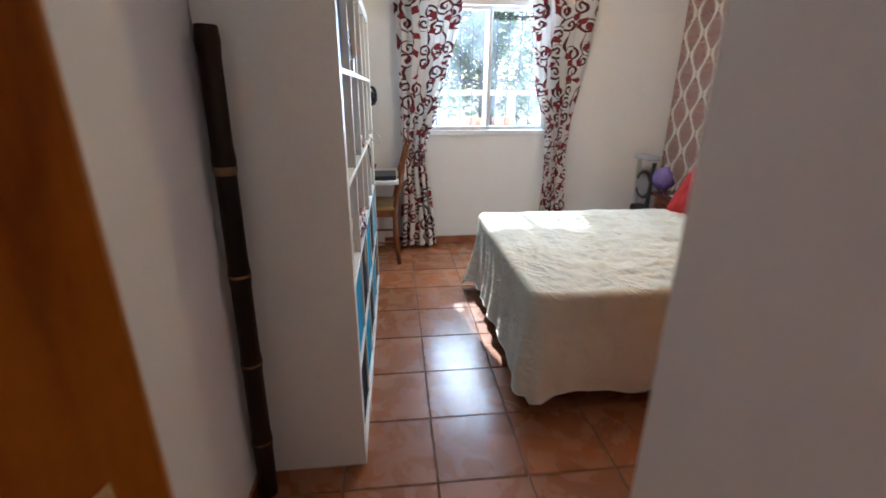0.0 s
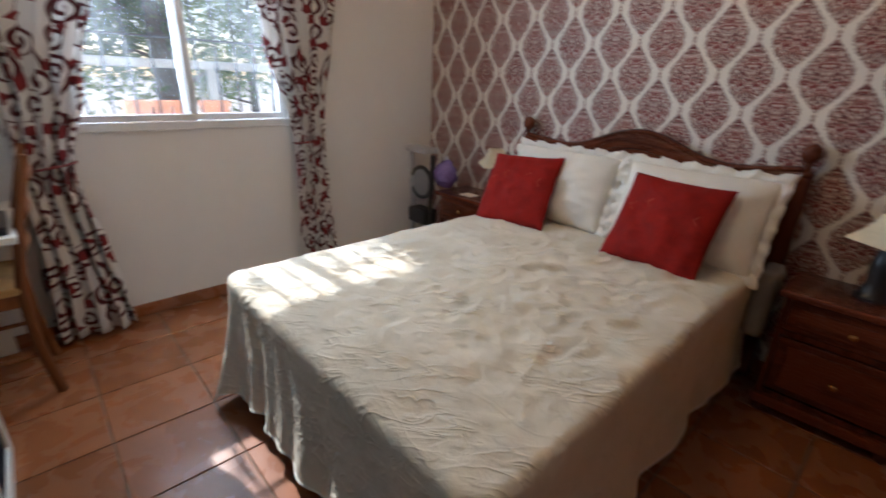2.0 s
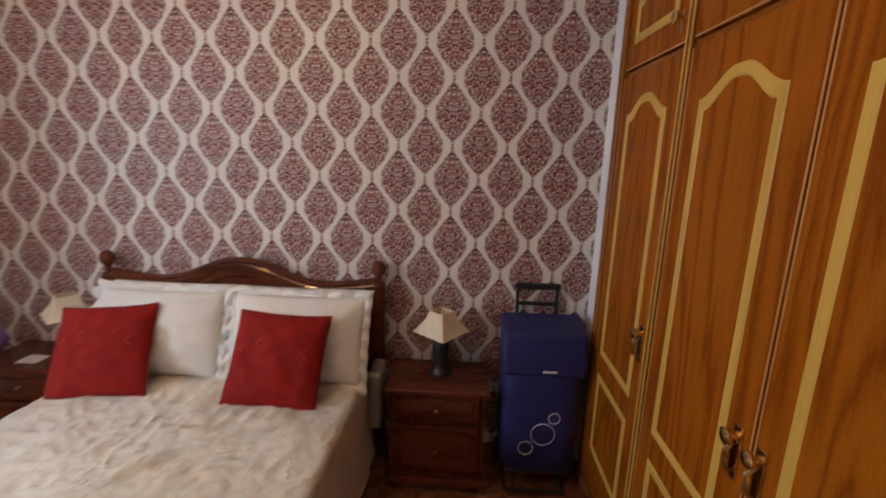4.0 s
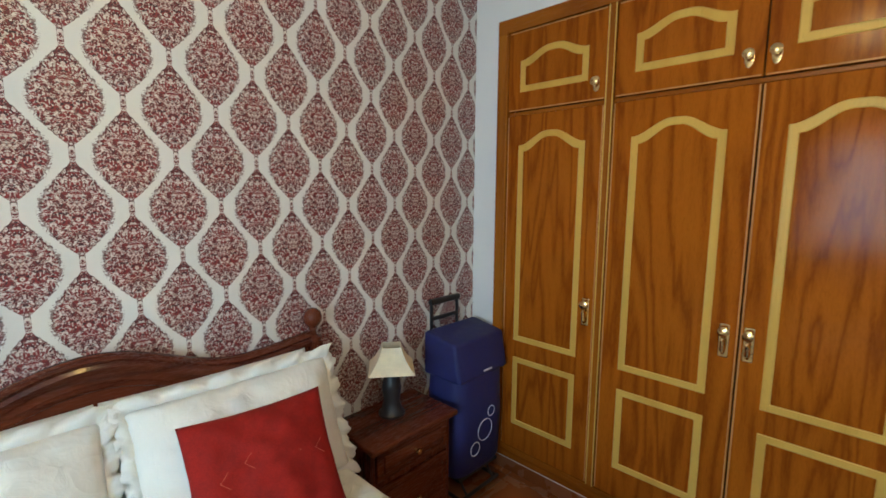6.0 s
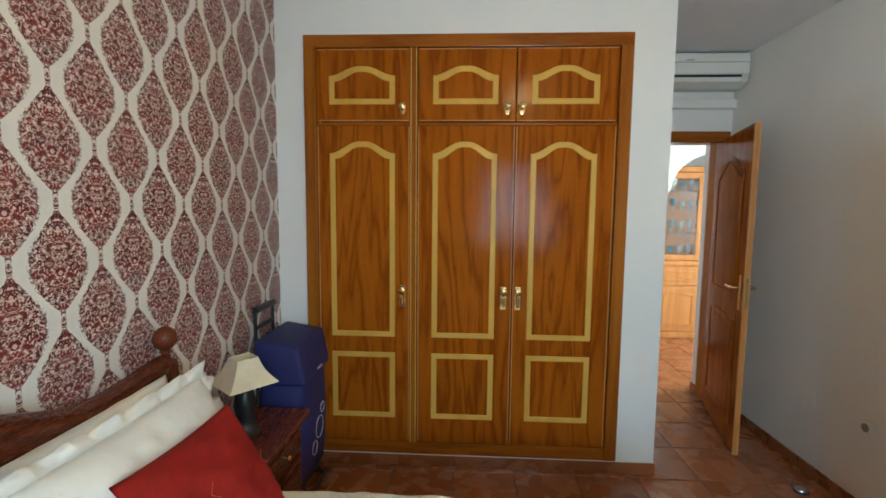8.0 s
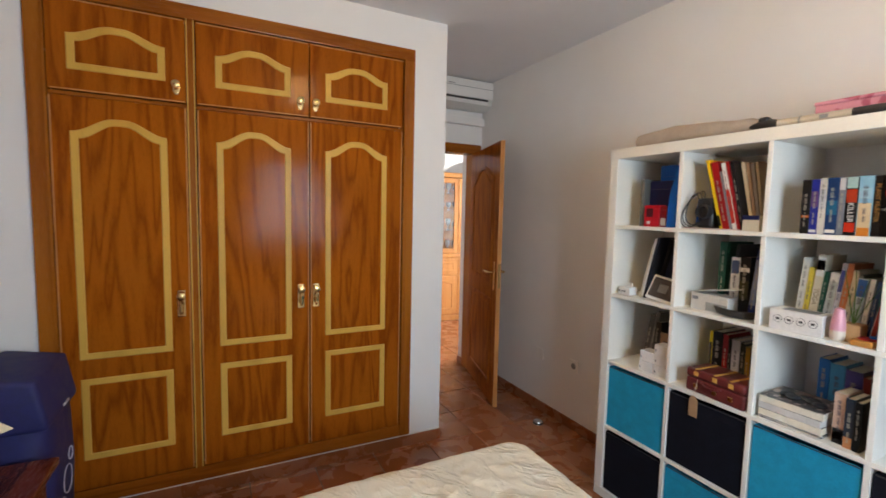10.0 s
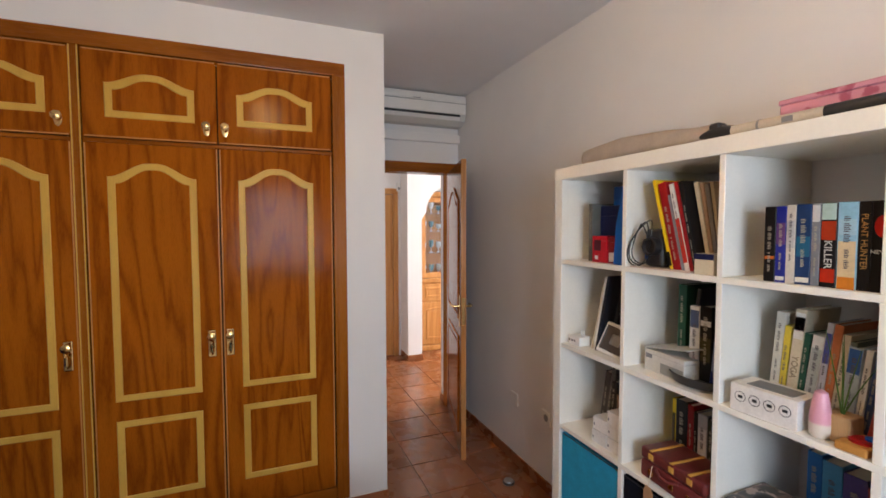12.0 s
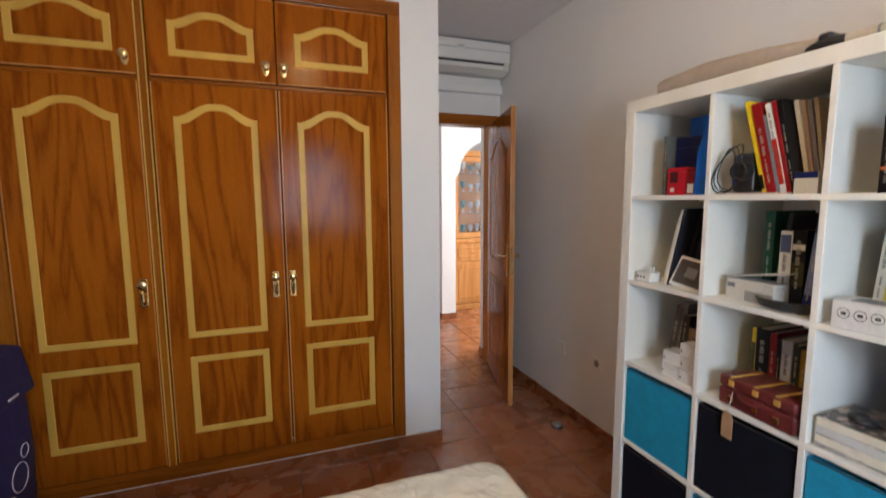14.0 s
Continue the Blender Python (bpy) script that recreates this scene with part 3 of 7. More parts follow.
for gz in (z0 + 0.47, z1 - 0.1):
    b = box(B(), x0, x1, YN + 0.172, YN + 0.188, gz - 0.006, gz + 0.006, 0.002)
    part("rail", b, M_IRON, grille)

# ---------------------------------------------------------------- wardrobe
YF = 0.012
wardrobe = thing("wardrobe", (1.14, 0, FZ0), "built-in varnished wooden wardrobe with pale arched inlays, closed", "wardrobe")
FW = 0.07


def rail(name, outline_boxes, mat, label=""):
    b = B()
    for q in outline_boxes:
        box(b, *q, bevel=0.004, seg=2)
    return part(name, b, mat, wardrobe, label)


rail("top_rail", [(FX0, FX1, -0.05, YF + 0.008, FZ1 - FW, FZ1)], M_OAKX)
rail("bottom_rail", [(FX0 + FW, FX1 - FW, -0.05, YF + 0.003, FZ0, 0.156)], M_OAKX)
for a, b in ((FX0, FX0 + FW), (FX1 - FW, FX1)):
    rail("side_post", [(a, b, -0.05, YF + 0.008, FZ0, FZ1 - FW)], M_OAKZ)
for gx, s in ((FX0 + FW - 0.006, 1), (FX1 - FW + 0.006, 1)):
    b = box(B(), gx - 0.005, gx + 0.005, YF + 0.006, YF + 0.012, FZ0 + 0.04, FZ1 - FW + 0.01, 0.002)
    part("bead", b, M_OAKZ, wardrobe)
rail("mullion", [(1.409, 1.447, -0.05, YF + 0.004, 0.156, FZ1 - FW)], M_OAKZ)
for gx in (1.4125, 1.4435):
    part("bead", box(B(), gx - 0.003, gx + 0.003, YF + 0.003, YF + 0.008, 0.158, FZ1 - FW, 0.0015), M_INLAY, wardrobe, "pale bead along the post")
# added near-black sheet behind the doors: the gaps' shade is put in as colour
b = box(B(), FX0 + FW, FX1 - FW, -0.07, -0.055, 0.156, FZ1 - FW)
part("inner_shade", b, M_GAP, wardrobe)
rail("cross_rail", [(FX0 + FW, 1.409, -0.05, YF - 0.010, 2.026, 2.044), (1.447, FX1 - FW, -0.05, YF - 0.010, 2.026, 2.044)], M_OAKX)


def arch_loop(x0, x1, z0, zs, zp, n=22):
    """Outline with a flat base and a bracket-arched top: shoulders at zs, peak at zp."""
    pts = [(x0, z0), (x1, z0)]
    if zp <= zs + 1e-6:
        return pts + [(x1, zs), (x0, zs)]
    for i in range(n + 1):
        u = 1 - i / n
        k = min(1.0, max(0.0, (0.5 - abs(u - 0.5) - 0.03) / 0.42))
        s = 0.5 - 0.5 * math.cos(math.pi * k)
        s = s * 0.8 + 0.2 * k * (2 - k)
        pts.append((x0 + (x1 - x0) * u, zs + (zp - zs) * s))
    return pts


def inlay(b, x0, x1, z0, zs, zp, w=0.032, y=0.0, h=0.003):
    out = arch_loop(x0, x1, z0, zs, zp)
    inn = arch_loop(x0 + w, x1 - w, z0 + w, zs - w, zp - w if zp > zs else zs - w)
    e = 0.004
    out2 = arch_loop(x0 + e, x1 - e, z0 + e, zs - e, zp - e if zp > zs else zs - e)
    inn2 = arch_loop(x0 + w - e, x1 - w + e, z0 + w - e, zs - w + e, zp - w + e if zp > zs else zs - w + e)
    loops = [[b.verts.new((px, yy, pz)) for px, pz in L] for L, yy in ((out, y), (out2, y + h), (inn2, y + h), (inn, y))]
    n = len(out)
    for A, C in zip(loops, loops[1:]):
        for i in range(n):
            b.faces.new((A[i], A[(i + 1) % n], C[(i + 1) % n], C[i]))
    return b


def knob(x, z, parent):
    rot = pose(0, 0, 0, -90)
    k = lathe(B(), [(0.016, 0.0), (0.016, 0.003), (0.012, 0.004)], (0, 0, 0), 20, rot)
    bmesh.ops.transform(k, matrix=Matrix.Translation((x, YF, z)) @ Matrix.Diagonal((1, 1, 2.2, 1)), verts=k.verts)
    p = part("plate", k, M_BRASS, parent, "oval brass back plate", smooth=True)
    k = lathe(B(), [(0.009, 0.003), (0.008, 0.016), (0.018, 0.022), (0.0195, 0.030), (0.010, 0.036)], (x, YF, z + 0.01), 16, rot)
    part("knob", k, M_BRASS, p, "polished brass knob", smooth=True)


def latch(x, z, parent):
    k = B()
    box(k, x - 0.018, x + 0.018, YF, YF + 0.005, z - 0.075, z + 0.062, 0.004, 2)
    p = part("plate", k, M_BRASS, parent, "brass handle plate")
    k = B()
    rot = pose(0, 0, 0, -90)
    lathe(k, [(0.011, 0.002), (0.009, 0.018), (0.019, 0.024), (0.020, 0.034), (0.009, 0.039)], (x, YF, z + 0.034), 14, rot)
    tube(k, [(x, YF + 0.012, z + 0.02), (x, YF + 0.024, z - 0.005), (x, YF + 0.022, z - 0.045), (x, YF + 0.008, z - 0.058)], [0.007, 0.009, 0.009, 0.006], 8)
    part("handle", k, M_BRASS, p, smooth=True)


DOORS = (((0.300, 0.853), (0.400, 0.768), 0.822), ((0.858, 1.405), (0.955, 1.320), 0.905), ((1.450, 1.983), (1.535, 1.912), 1.492))
for (a, b), (i0, i1), hx in DOORS:
    d = part("door", box(B(), a, b, YF - 0.022, YF, 0.160, 2.023, 0.003, 2), M_OAK, wardrobe)
    part("inlay", inlay(B(), i0, i1, 0.800, 1.868, 1.935, y=YF), M_INLAY, d, "pale arched inlay band")
    part("inlay", inlay(B(), i0, i1, 0.305, 0.706, 0.706, y=YF), M_INLAY, d, "pale square inlay band")
    latch(hx, 1.05, d)
    for ex in (a + 0.0045, b - 0.0045):
        part("edge_band", box(B(), ex - 0.003, ex + 0.003, YF - 0.001, YF + 0.0012, 0.164, 2.019, 0.0008), M_HONEY, d, "lighter edge band")
    d = part("top_door", box(B(), a, b, YF - 0.022, YF, 2.047, FZ1 - FW - 0.004, 0.003, 2), M_OAK, wardrobe)
    part("inlay", inlay(B(), i0, i1, 2.140, 2.298, 2.350, y=YF), M_INLAY, d, "pale arched inlay band")
    for ez in (2.0515, FZ1 - FW - 0.0085):
        part("edge_band", box(B(), a + 0.006, b - 0.006, YF - 0.001, YF + 0.0012, ez - 0.003, ez + 0.003, 0.0008), M_HONEY, d, "lighter edge band")
    knob(hx, 2.118, d)

# ---------------------------------------------------------------- curtains


def curtain(name, edges, folds, label, seed, phase):
    """edges: rows of z, outer x, inner x. The cloth hangs in folds, gathered at the tie."""
    b = B()
    uv = b.loops.layers.uv.new("UVMap")
    NU, NV = 120, 70
    zs = [e[0] for e in edges]
    width = 0.56
    rows = []
    for j in range(NV + 1):
        z = zs[0] + (zs[-1] - zs[0]) * j / NV
        k = max(i for i in range(len(edges) - 1) if edges[i][0] >= z - 1e-9) if z < zs[0] else 0
        k = min(k, len(edges) - 2)
        f = (edges[k][0] - z) / (edges[k][0] - edges[k + 1][0])
        f = f * f * (3 - 2 * f) * 0.5 + f * 0.5
        xo = edges[k][1] + f * (edges[k + 1][1] - edges[k][1])
        xi = edges[k][2] + f * (edges[k + 1][2] - edges[k][2])
        w = abs(xi - xo)
        amp = 0.028 + 0.02 * min(1.0, w / 0.5)
        row = []
        for i in range(NU + 1):
            u = i / NU
            ph = 2 * math.pi * folds * (u + 0.06 * math.sin(5 * u + seed) + 0.02 * math.sin(9 * z + 4 * u)) + phase
            y = YN - 0.10 + amp * math.sin(ph) * (0.75 + 0.3 * math.sin(3 * u * math.pi + seed))
            x = xo + (xi - xo) * u + 0.010 * math.cos(ph * 2)
            row.append(b.verts.new((x, y + 0.012 * math.sin(6 * z + 7 * u), z)))
        rows.append((row, z))
    for (r0, za), (r1, zb) in zip(rows, rows[1:]):
        for i in range(NU):
            f = b.faces.new((r0[i], r0[i + 1], r1[i + 1], r1[i]))
            for l, (uu, vv) in zip(f.loops, ((i, za), (i + 1, za), (i + 1, zb), (i, zb))):
                l[uv].uv = (uu / NU * width + seed, vv)
    t = thing(name, (edges[0][1], YN - 0.1, 0.02), label, "curtain", "curtains at the window")
    c = part("cloth", b, M_CURTAIN, t, smooth=True, flat_angle=180)
    mod = c.modifiers.new("thick", "SOLIDIFY")
    mod.thickness = 0.0025
    return t


CURTAIN_TEXT = "white cotton curtain printed with dark red scrolls, tied back"
cur_a = curtain("curtain", [(2.38, -0.37, 0.40), (2.08, -0.345, 0.21), (1.65, -0.32, 0.10), (1.24, -0.31, -0.01), (0.96, -0.31, -0.105), (0.84, -0.315, -0.11), (0.49, -0.32, -0.06), (0.02, -0.34, 0.0)], 5, CURTAIN_TEXT, 0.7, 0.4)
cur_b = curtain("curtain", [(2.38, 1.37, 0.67), (2.08, 1.345, 0.785), (1.50, 1.265, 0.86), (1.03, 1.195, 0.99), (0.90, 1.185, 1.005), (0.60, 1.20, 1.0), (0.33, 1.235, 0.995), (0.02, 1.26, 0.99)], 5, CURTAIN_TEXT, 2.3, 2.0)
for c, xa, xb, z in ((cur_a, -0.32, -0.095, 0.90), (cur_b, 0.995, 1.20, 0.95)):
    pts = []
    for i in range(21):
        a = 2 * math.pi * i / 20
        pts.append(((xa + xb) / 2 + (xb - xa) / 2 * math.cos(a), YN - 0.098 + 0.062 * math.sin(a), z + 0.015 * math.cos(a)))
    part("tieback", tube(B(), pts, 0.006, 8), M_TIE, c, smooth=True)
rod = thing("curtain_rod", (0.45, YN - 0.1, 2.40), "dark metal curtain rod above the window", "curtain rod")
part("rod", cyl(B(), (-0.5, YN - 0.1, 2.40), (1.4, YN - 0.1, 2.40), 0.012), M_IRON, rod, smooth=True)
for rx in (-0.46, 1.36):
    part("bracket", cyl(B(), (rx, YN, 2.40), (rx, YN - 0.1, 2.40), 0.008), M_IRON, rod, smooth=True)

# ---------------------------------------------------------------- bed
BX0, BX1, BY0, BY1, BZ = 0.195, 2.10, 1.135, 2.535, 0.60
bed = thing("bed", (1.15, 1.83, 0), "wooden double bed with carved headboard, made up", "bed")
base = box(B(), BX0 + 0.07, BX1, BY0 + 0.06, BY1 - 0.06, 0.16, 0.34, 0.01)
part("bed_base", base, M_MAHOG, bed)
part("mattress", box(B(), BX0 + 0.04, BX1, BY0 + 0.035, BY1 - 0.035, 0.34, 0.565, 0.05, 3), M_WPLASTIC, bed)
part("foot_rail", box(B(), BX0 + 0.03, BX0 + 0.065, BY0 + 0.06, BY1 - 0.06, 0.06, 0.24, 0.008, 2), M_MAHOG, bed)
for lx in (BX0 + 0.15, BX1 - 0.05):
    for ly in (BY0 + 0.12, BY1 - 0.12):
        part("leg", cyl(B(), (lx, ly, 0), (lx, ly, 0.17), 0.022, 0.03), M_MAHOGZ, bed, smooth=True)


def headboard():
    y0, y1, x = 1.125, 2.555, 2.165

    def top(u):   # u from 0 to 1 across: low at the posts, dip, then a wide central swell
        c = abs(u - 0.5) * 2
        swell = 0.5 + 0.5 * math.cos(math.pi * min(1, c / 0.62)) if c < 0.62 else 0.0
        lift = 0.028 * max(0, (c - 0.62) / 0.38) ** 1.5
        return 1.005 + 0.115 * swell + lift
    n = 60
    out = [(y0, 0.3), (y1, 0.3)] + [(y1 - (y1 - y0) * i / n, top(1 - i / n) - 0.028) for i in range(n + 1)]
    part("headboard_panel", prism(B(), out, "yz", x - 0.014, x + 0.014), M_MAHOG, bed)
    cap = B()
    rings = []
    prof = [(-0.026, -0.040), (-0.030, -0.020), (-0.022, -0.008), (-0.030, 0.004), (-0.014, 0.016), (0.014, 0.016), (0.028, 0.0), (0.024, -0.040)]
    for i in range(n + 1):
        u = i / n
        rings.append([cap.verts.new((x + px, y0 + (y1 - y0) * u, top(u) + pz - 0.005)) for px, pz in prof])
    for A, C in zip(rings, rings[1:]):
        for k in range(len(prof)):
            cap.faces.new((A[k], A[(k + 1) % len(prof)], C[(k + 1) % len(prof)], C[k]))
    part("top_moulding", cap, M_MAHOG, bed, "carved curved top moulding", smooth=True)
    mid = B()
    rings = []
    for i in range(n + 1):
        u = i / n
        rings.append([mid.verts.new((x - 0.014 + px, y0 + (y1 - y0) * u, top(u) - 0.085 + pz)) for px, pz in ((0, -0.012), (-0.009, -0.006), (-0.009, 0.006), (0, 0.012))])
    for A, C in zip(rings, rings[1:]):
        for k in range(3):
            mid.faces.new((A[k], A[k + 1], C[k + 1], C[k]))
    part("moulding", mid, M_MAHOG, bed, smooth=True)
    for py in (1.105, 2.572):
        p = box(B(), x - 0.028, x + 0.028, py - 0.03, py + 0.03, 0, 1.0, 0.006, 2)
        post = part("post", p, M_MAHOGZ, bed)
        f = lathe(B(), [(0.03, 1.0), (0.036, 1.008), (0.034, 1.018), (0.016, 1.026), (0.014, 1.045), (0.02, 1.052), (0.016, 1.058), (0.026, 1.068), (0.037, 1.085), (0.039, 1.103), (0.033, 1.124), (0.018, 1.137), (0.004, 1.141)], (x, py, 0), 20)
        part("finial", f, M_MAHOGZ, post, "turned wooden ball finial", smooth=True)


headboard()

# bedspread: one sheet of cloth that lies on the top and falls down three sides
spread = B()
NP, CX, CY = 300, (BX0 + BX1) / 2, (BY0 + BY1) / 2
HX, HY = (BX1 - BX0) / 2, (BY1 - BY0) / 2


def around(t, grow, r):
    """A rounded rectangle round the bed, walked by t in 0..1, grown outwards."""
    hx, hy = HX + grow, HY + grow
    r = min(r + grow, hx, hy)
    lx, ly = 2 * (hx - r), 2 * (hy - r)
    arc = math.pi * r / 2
    total = 2 * lx + 2 * ly + 4 * arc
    d = t * total
    for k, (length, start, way, centre, a0) in enumerate((
            (ly, (-hx, hy - r), (0, -1), (-hx + r, -hy + r), math.pi),
            (lx, (-hx + r, -hy), (1, 0), (hx - r, -hy + r), 1.5 * math.pi),
            (ly, (hx, -hy + r), (0, 1), (hx - r, hy - r), 0.0),
            (lx, (hx - r, hy), (-1, 0), (-hx + r, hy - r), 0.5 * math.pi))):
        if d <= length:
            return start[0] + way[0] * d, start[1] + way[1] * d
        d -= length
        if d <= arc:
            a = a0 + d / r
            return centre[0] + r * math.cos(a), centre[1] + r * math.sin(a)
        d -= arc
    return -hx, hy - r


def crinkle(x, y):
    v = Vector((x, y, 0))
    k = 0.3 + 0.7 * min(1.0, max(0.0, min(x - BX0, y - BY0, BY1 - y)) / 0.2)
    h = 0.012 * noise.noise(v * 2.2) + 0.004 * (1 - 2 * abs(noise.noise(v * 5 + Vector((3, 1, 0)))))
    h += k * 0.010 * (1 - 2 * abs(noise.noise(v * 13 + Vector((9, 4, 2)))))
    band = math.exp(-((x - 1.35) / 0.45) ** 2)
    w = x * 0.8 + y * 0.75 + 0.12 * noise.noise(v * 3)
    h += k * (0.25 + band) * 0.024 * max(0.0, noise.noise(Vector((w * 11, (x - y) * 3.4, 1))))
    return h


spec = [(0.04 + 0.94 * (i / 43) ** 0.85, 0) for i in range(44)]
rows = []
for s, _ in spec:
    row = []
    for i in range(NP):
        x, y = around(i / NP, -0.03, 0.09)
        x, y = CX + x * s, CY + y * s
        row.append(spread.verts.new((x, y, BZ - 0.012 + crinkle(x, y))))
    rows.append(row)
ND = 22
for j in range(ND + 1):
    f = j / ND
    row = []
    for i in range(NP):
        t = i / NP
        # rounding over the edge, then the fall
        if j <= 5:
            a = j / 5 * math.pi / 2
            grow, z = -0.03 + 0.03 * math.sin(a), BZ - 0.012 - 0.03 * (1 - math.cos(a))
            fall = 0.0
        else:
            fall = (j - 5) / (ND - 5)
            grow, z = 0.0, 0.0
        px, py = around(t, 0.0, 0.09)
        ex, ey = px / HX, py / HY
        west, south, north = px < -HX + 0.02, py < -HY + 0.02, py > HY - 0.02
        corner = math.exp(-(((px + HX) ** 2 + (py + HY) ** 2) / 0.16 ** 2)) + math.exp(-(((px + HX) ** 2 + (py - HY) ** 2) / 0.16 ** 2))
        length = (px if south else py) * 1.0
        calm = 0.35 if west else 1.0
        hem = (0.085 if south else 0.105 if west else 0.06) + calm * (0.026 * (0.5 + 0.5 * math.sin(7 * length + 1.0)) + 0.004 * math.sin(31 * length) + 0.02 * noise.noise(Vector((length * 4, 2, 7))))
        if px > HX - 0.03:
            hem = 0.46
        if j > 5:
            wav = calm * (0.014 * math.sin(9 * length + 1.6 * math.sin(4 * length)) + 0.006 * math.sin(29 * length + 1.3)) + 0.008 * noise.noise(Vector((length * 7, 3, z)))
            if west:
                wav += 0.060 * min(1.0, max(0.0, (py + 0.25) / 0.6)) * noise.noise(Vector((py * 10, 5.3, 0)))
            grow = fall * (0.018 + wav * 1.1) + 0.055 * corner * fall ** 1.2 * (1 + 0.5 * math.sin(40 * length)) - 0.012 * math.sin(math.pi * fall)
            if px > HX - 0.03:
                grow = 0.0
            z = BZ - 0.042 + (hem - BZ + 0.042) * fall
            if corner > 0.05:
                z -= min(1.0, corner) * 0.03 * fall
        qx, qy = around(t, grow, 0.09)
        x, y = CX + qx, CY + qy
        z += crinkle(x, y) * (1 - fall)
        nz = noise.noise(Vector((x * 9, y * 9, z * 9))) * 0.004 * fall
        row.append(spread.verts.new((x + nz, y + nz, max(z, 0.006))))
    rows.append(row)
for A, C in zip(rows, rows[1:]):
    for i in range(NP):
        spread.faces.new((A[i], A[(i + 1) % NP], C[(i + 1) % NP], C[i]))
spread.faces.new(rows[0])
hem_line = [v.co.copy() for v in rows[-1]]
bedspread = thing("bedspread", (CX, CY, BZ), "cream crinkled cotton bedspread hanging nearly to the floor", "bedspread")
part("cloth", spread, M_QUILT, bedspread, smooth=True, flat_angle=180)
part("hem", tube(B(), hem_line, 0.0035, 6), M_PILLOW, bedspread, "stitched hem along the lower edge", smooth=True)


b = box(B(), 1.955, 2.135, 1.050, 1.128, 0.30, 0.615, 0.034, 4)
bmesh.ops.subdivide_edges(b, edges=b.edges[:], cuts=2, use_grid_fill=True)
for v in b.verts:
    v.co += Vector((0.3, 1.0, 0.4)) * 0.014 * noise.noise(v.co * 11) + Vector((0, 0.03 * (0.615 - v.co.z), 0))
blanket = thing("grey_blanket", (2.05, 1.09, 0.30), "grey-beige folded blanket end beside the headboard", "blanket")
part("cloth", b, plain("grey_beige_wool", (0.30, 0.275, 0.23), 0.95, grain=180, vary=0.15, bump=0.4), blanket, smooth=True, flat_angle=180)


def pillow(name, m, w, h, thick, material, label, category, group, flange=0.0, seed=0.0, pinch=0.12, wrinkle=0.010):
    """A stuffed square: w across, h high, plump in the middle, with drawn-in sides and an optional flat frill."""
    b = B()
    n = 40
    sheets = []
    for side in (1, -1):
        g = []
        for j in range(n + 1):
            r = []
            for i in range(n + 1):
                u, v = 2 * i / n - 1, 2 * j / n - 1
                plump = max(0.0, (1 - abs(u) ** 2.6)) ** 0.6 * max(0.0, (1 - abs(v) ** 2.6)) ** 0.6
                sx = u * w / 2 * (1 - pinch * (1 - abs(v) ** 2) * abs(u) ** 3 * 0.5)
                sy = v * h / 2 * (1 - pinch * (1 - abs(u) ** 2) * abs(v) ** 3 * 0.5)
                q = Vector((sx * 6 + seed, sy * 6, side * 2 + seed))
                crease = 1 - 2 * abs(noise.noise(q * 1.7 + Vector((4, sy * 5, 1))))
                d = side * (plump * thick / 2) + 0.016 * noise.noise(q) * plump + 0.008 * noise.noise(q * 3) + wrinkle * crease * plump
                if side < 0 and (i in (0, n) or j in (0, n)):
                    r.append(sheets[0][j][i])
                else:
                    r.append(b.verts.new(m @ Vector((sx, sy, d))))
            g.append(r)
        sheets.append(g)
        for j in range(n):
            for i in range(n):
                q = (g[j][i], g[j][i + 1], g[j + 1][i + 1], g[j + 1][i])
                b.faces.new(q if side > 0 else q[::-1])
    t = thing(name, m.translation, label, category, group)
    part("cover", b, material, t, smooth=True, flat_angle=180)
    if flange:
        fb = B()
        inner, outer = [], []
        for k in range(160):
            a = k / 160 * 4
            s, f = int(a), a - int(a)
            u, v = ((-1 + 2 * f, -1), (1, -1 + 2 * f), (1 - 2 * f, 1), (-1, 1 - 2 * f))[s]
            wob = 0.012 * math.sin(k * 0.9 + seed) + 0.006 * math.sin(k * 2.3)
            px = u * w / 2 * (1 - pinch * (1 - abs(v) ** 2) * 0.5 * abs(u) ** 3)
            py = v * h / 2 * (1 - pinch * (1 - abs(u) ** 2) * 0.5 * abs(v) ** 3)
            inner.append((fb.verts.new(m @ Vector((px * 0.97, py * 0.97, 0.004))), fb.verts.new(m @ Vector((px * 0.97, py * 0.97, -0.004)))))
            ox, oy = px + u * (flange + wob * 0.4), py + v * (flange + wob * 0.4)
            outer.append((fb.verts.new(m @ Vector((ox, oy, wob + 0.003))), fb.verts.new(m @ Vector((ox, oy, wob - 0.003)))))
        for k in range(160):
            k2 = (k + 1) % 160
            fb.faces.new((inner[k][0], inner[k2][0], outer[k2][0], outer[k][0]))
            fb.faces.new((inner[k][1], outer[k][1], outer[k2][1], inner[k2][1]))
            fb.faces.new((outer[k][0], outer[k2][0], outer[k2][1], outer[k][1]))
            fb.faces.new((inner[k][0], inner[k][1], inner[k2][1], inner[k2][0]))
        part("frill", fb, material, t, smooth=True, flat_angle=180)
    return t


def lean(x, y, z, tilt, turn=0, roll=0):
    """A pose whose local x runs along the bed's width (south to north is -), local y up the cushion, facing the foot."""
    return Matrix.Translation((x, y, z)) @ Euler((0, 0, radians(turn))).to_matrix().to_4x4() @ Matrix(((0, 0, -1, 0), (-1, 0, 0, 0), (0, 1, 0, 0), (0, 0, 0, 1))) @ pose(0, 0, 0, -tilt, 0, roll)


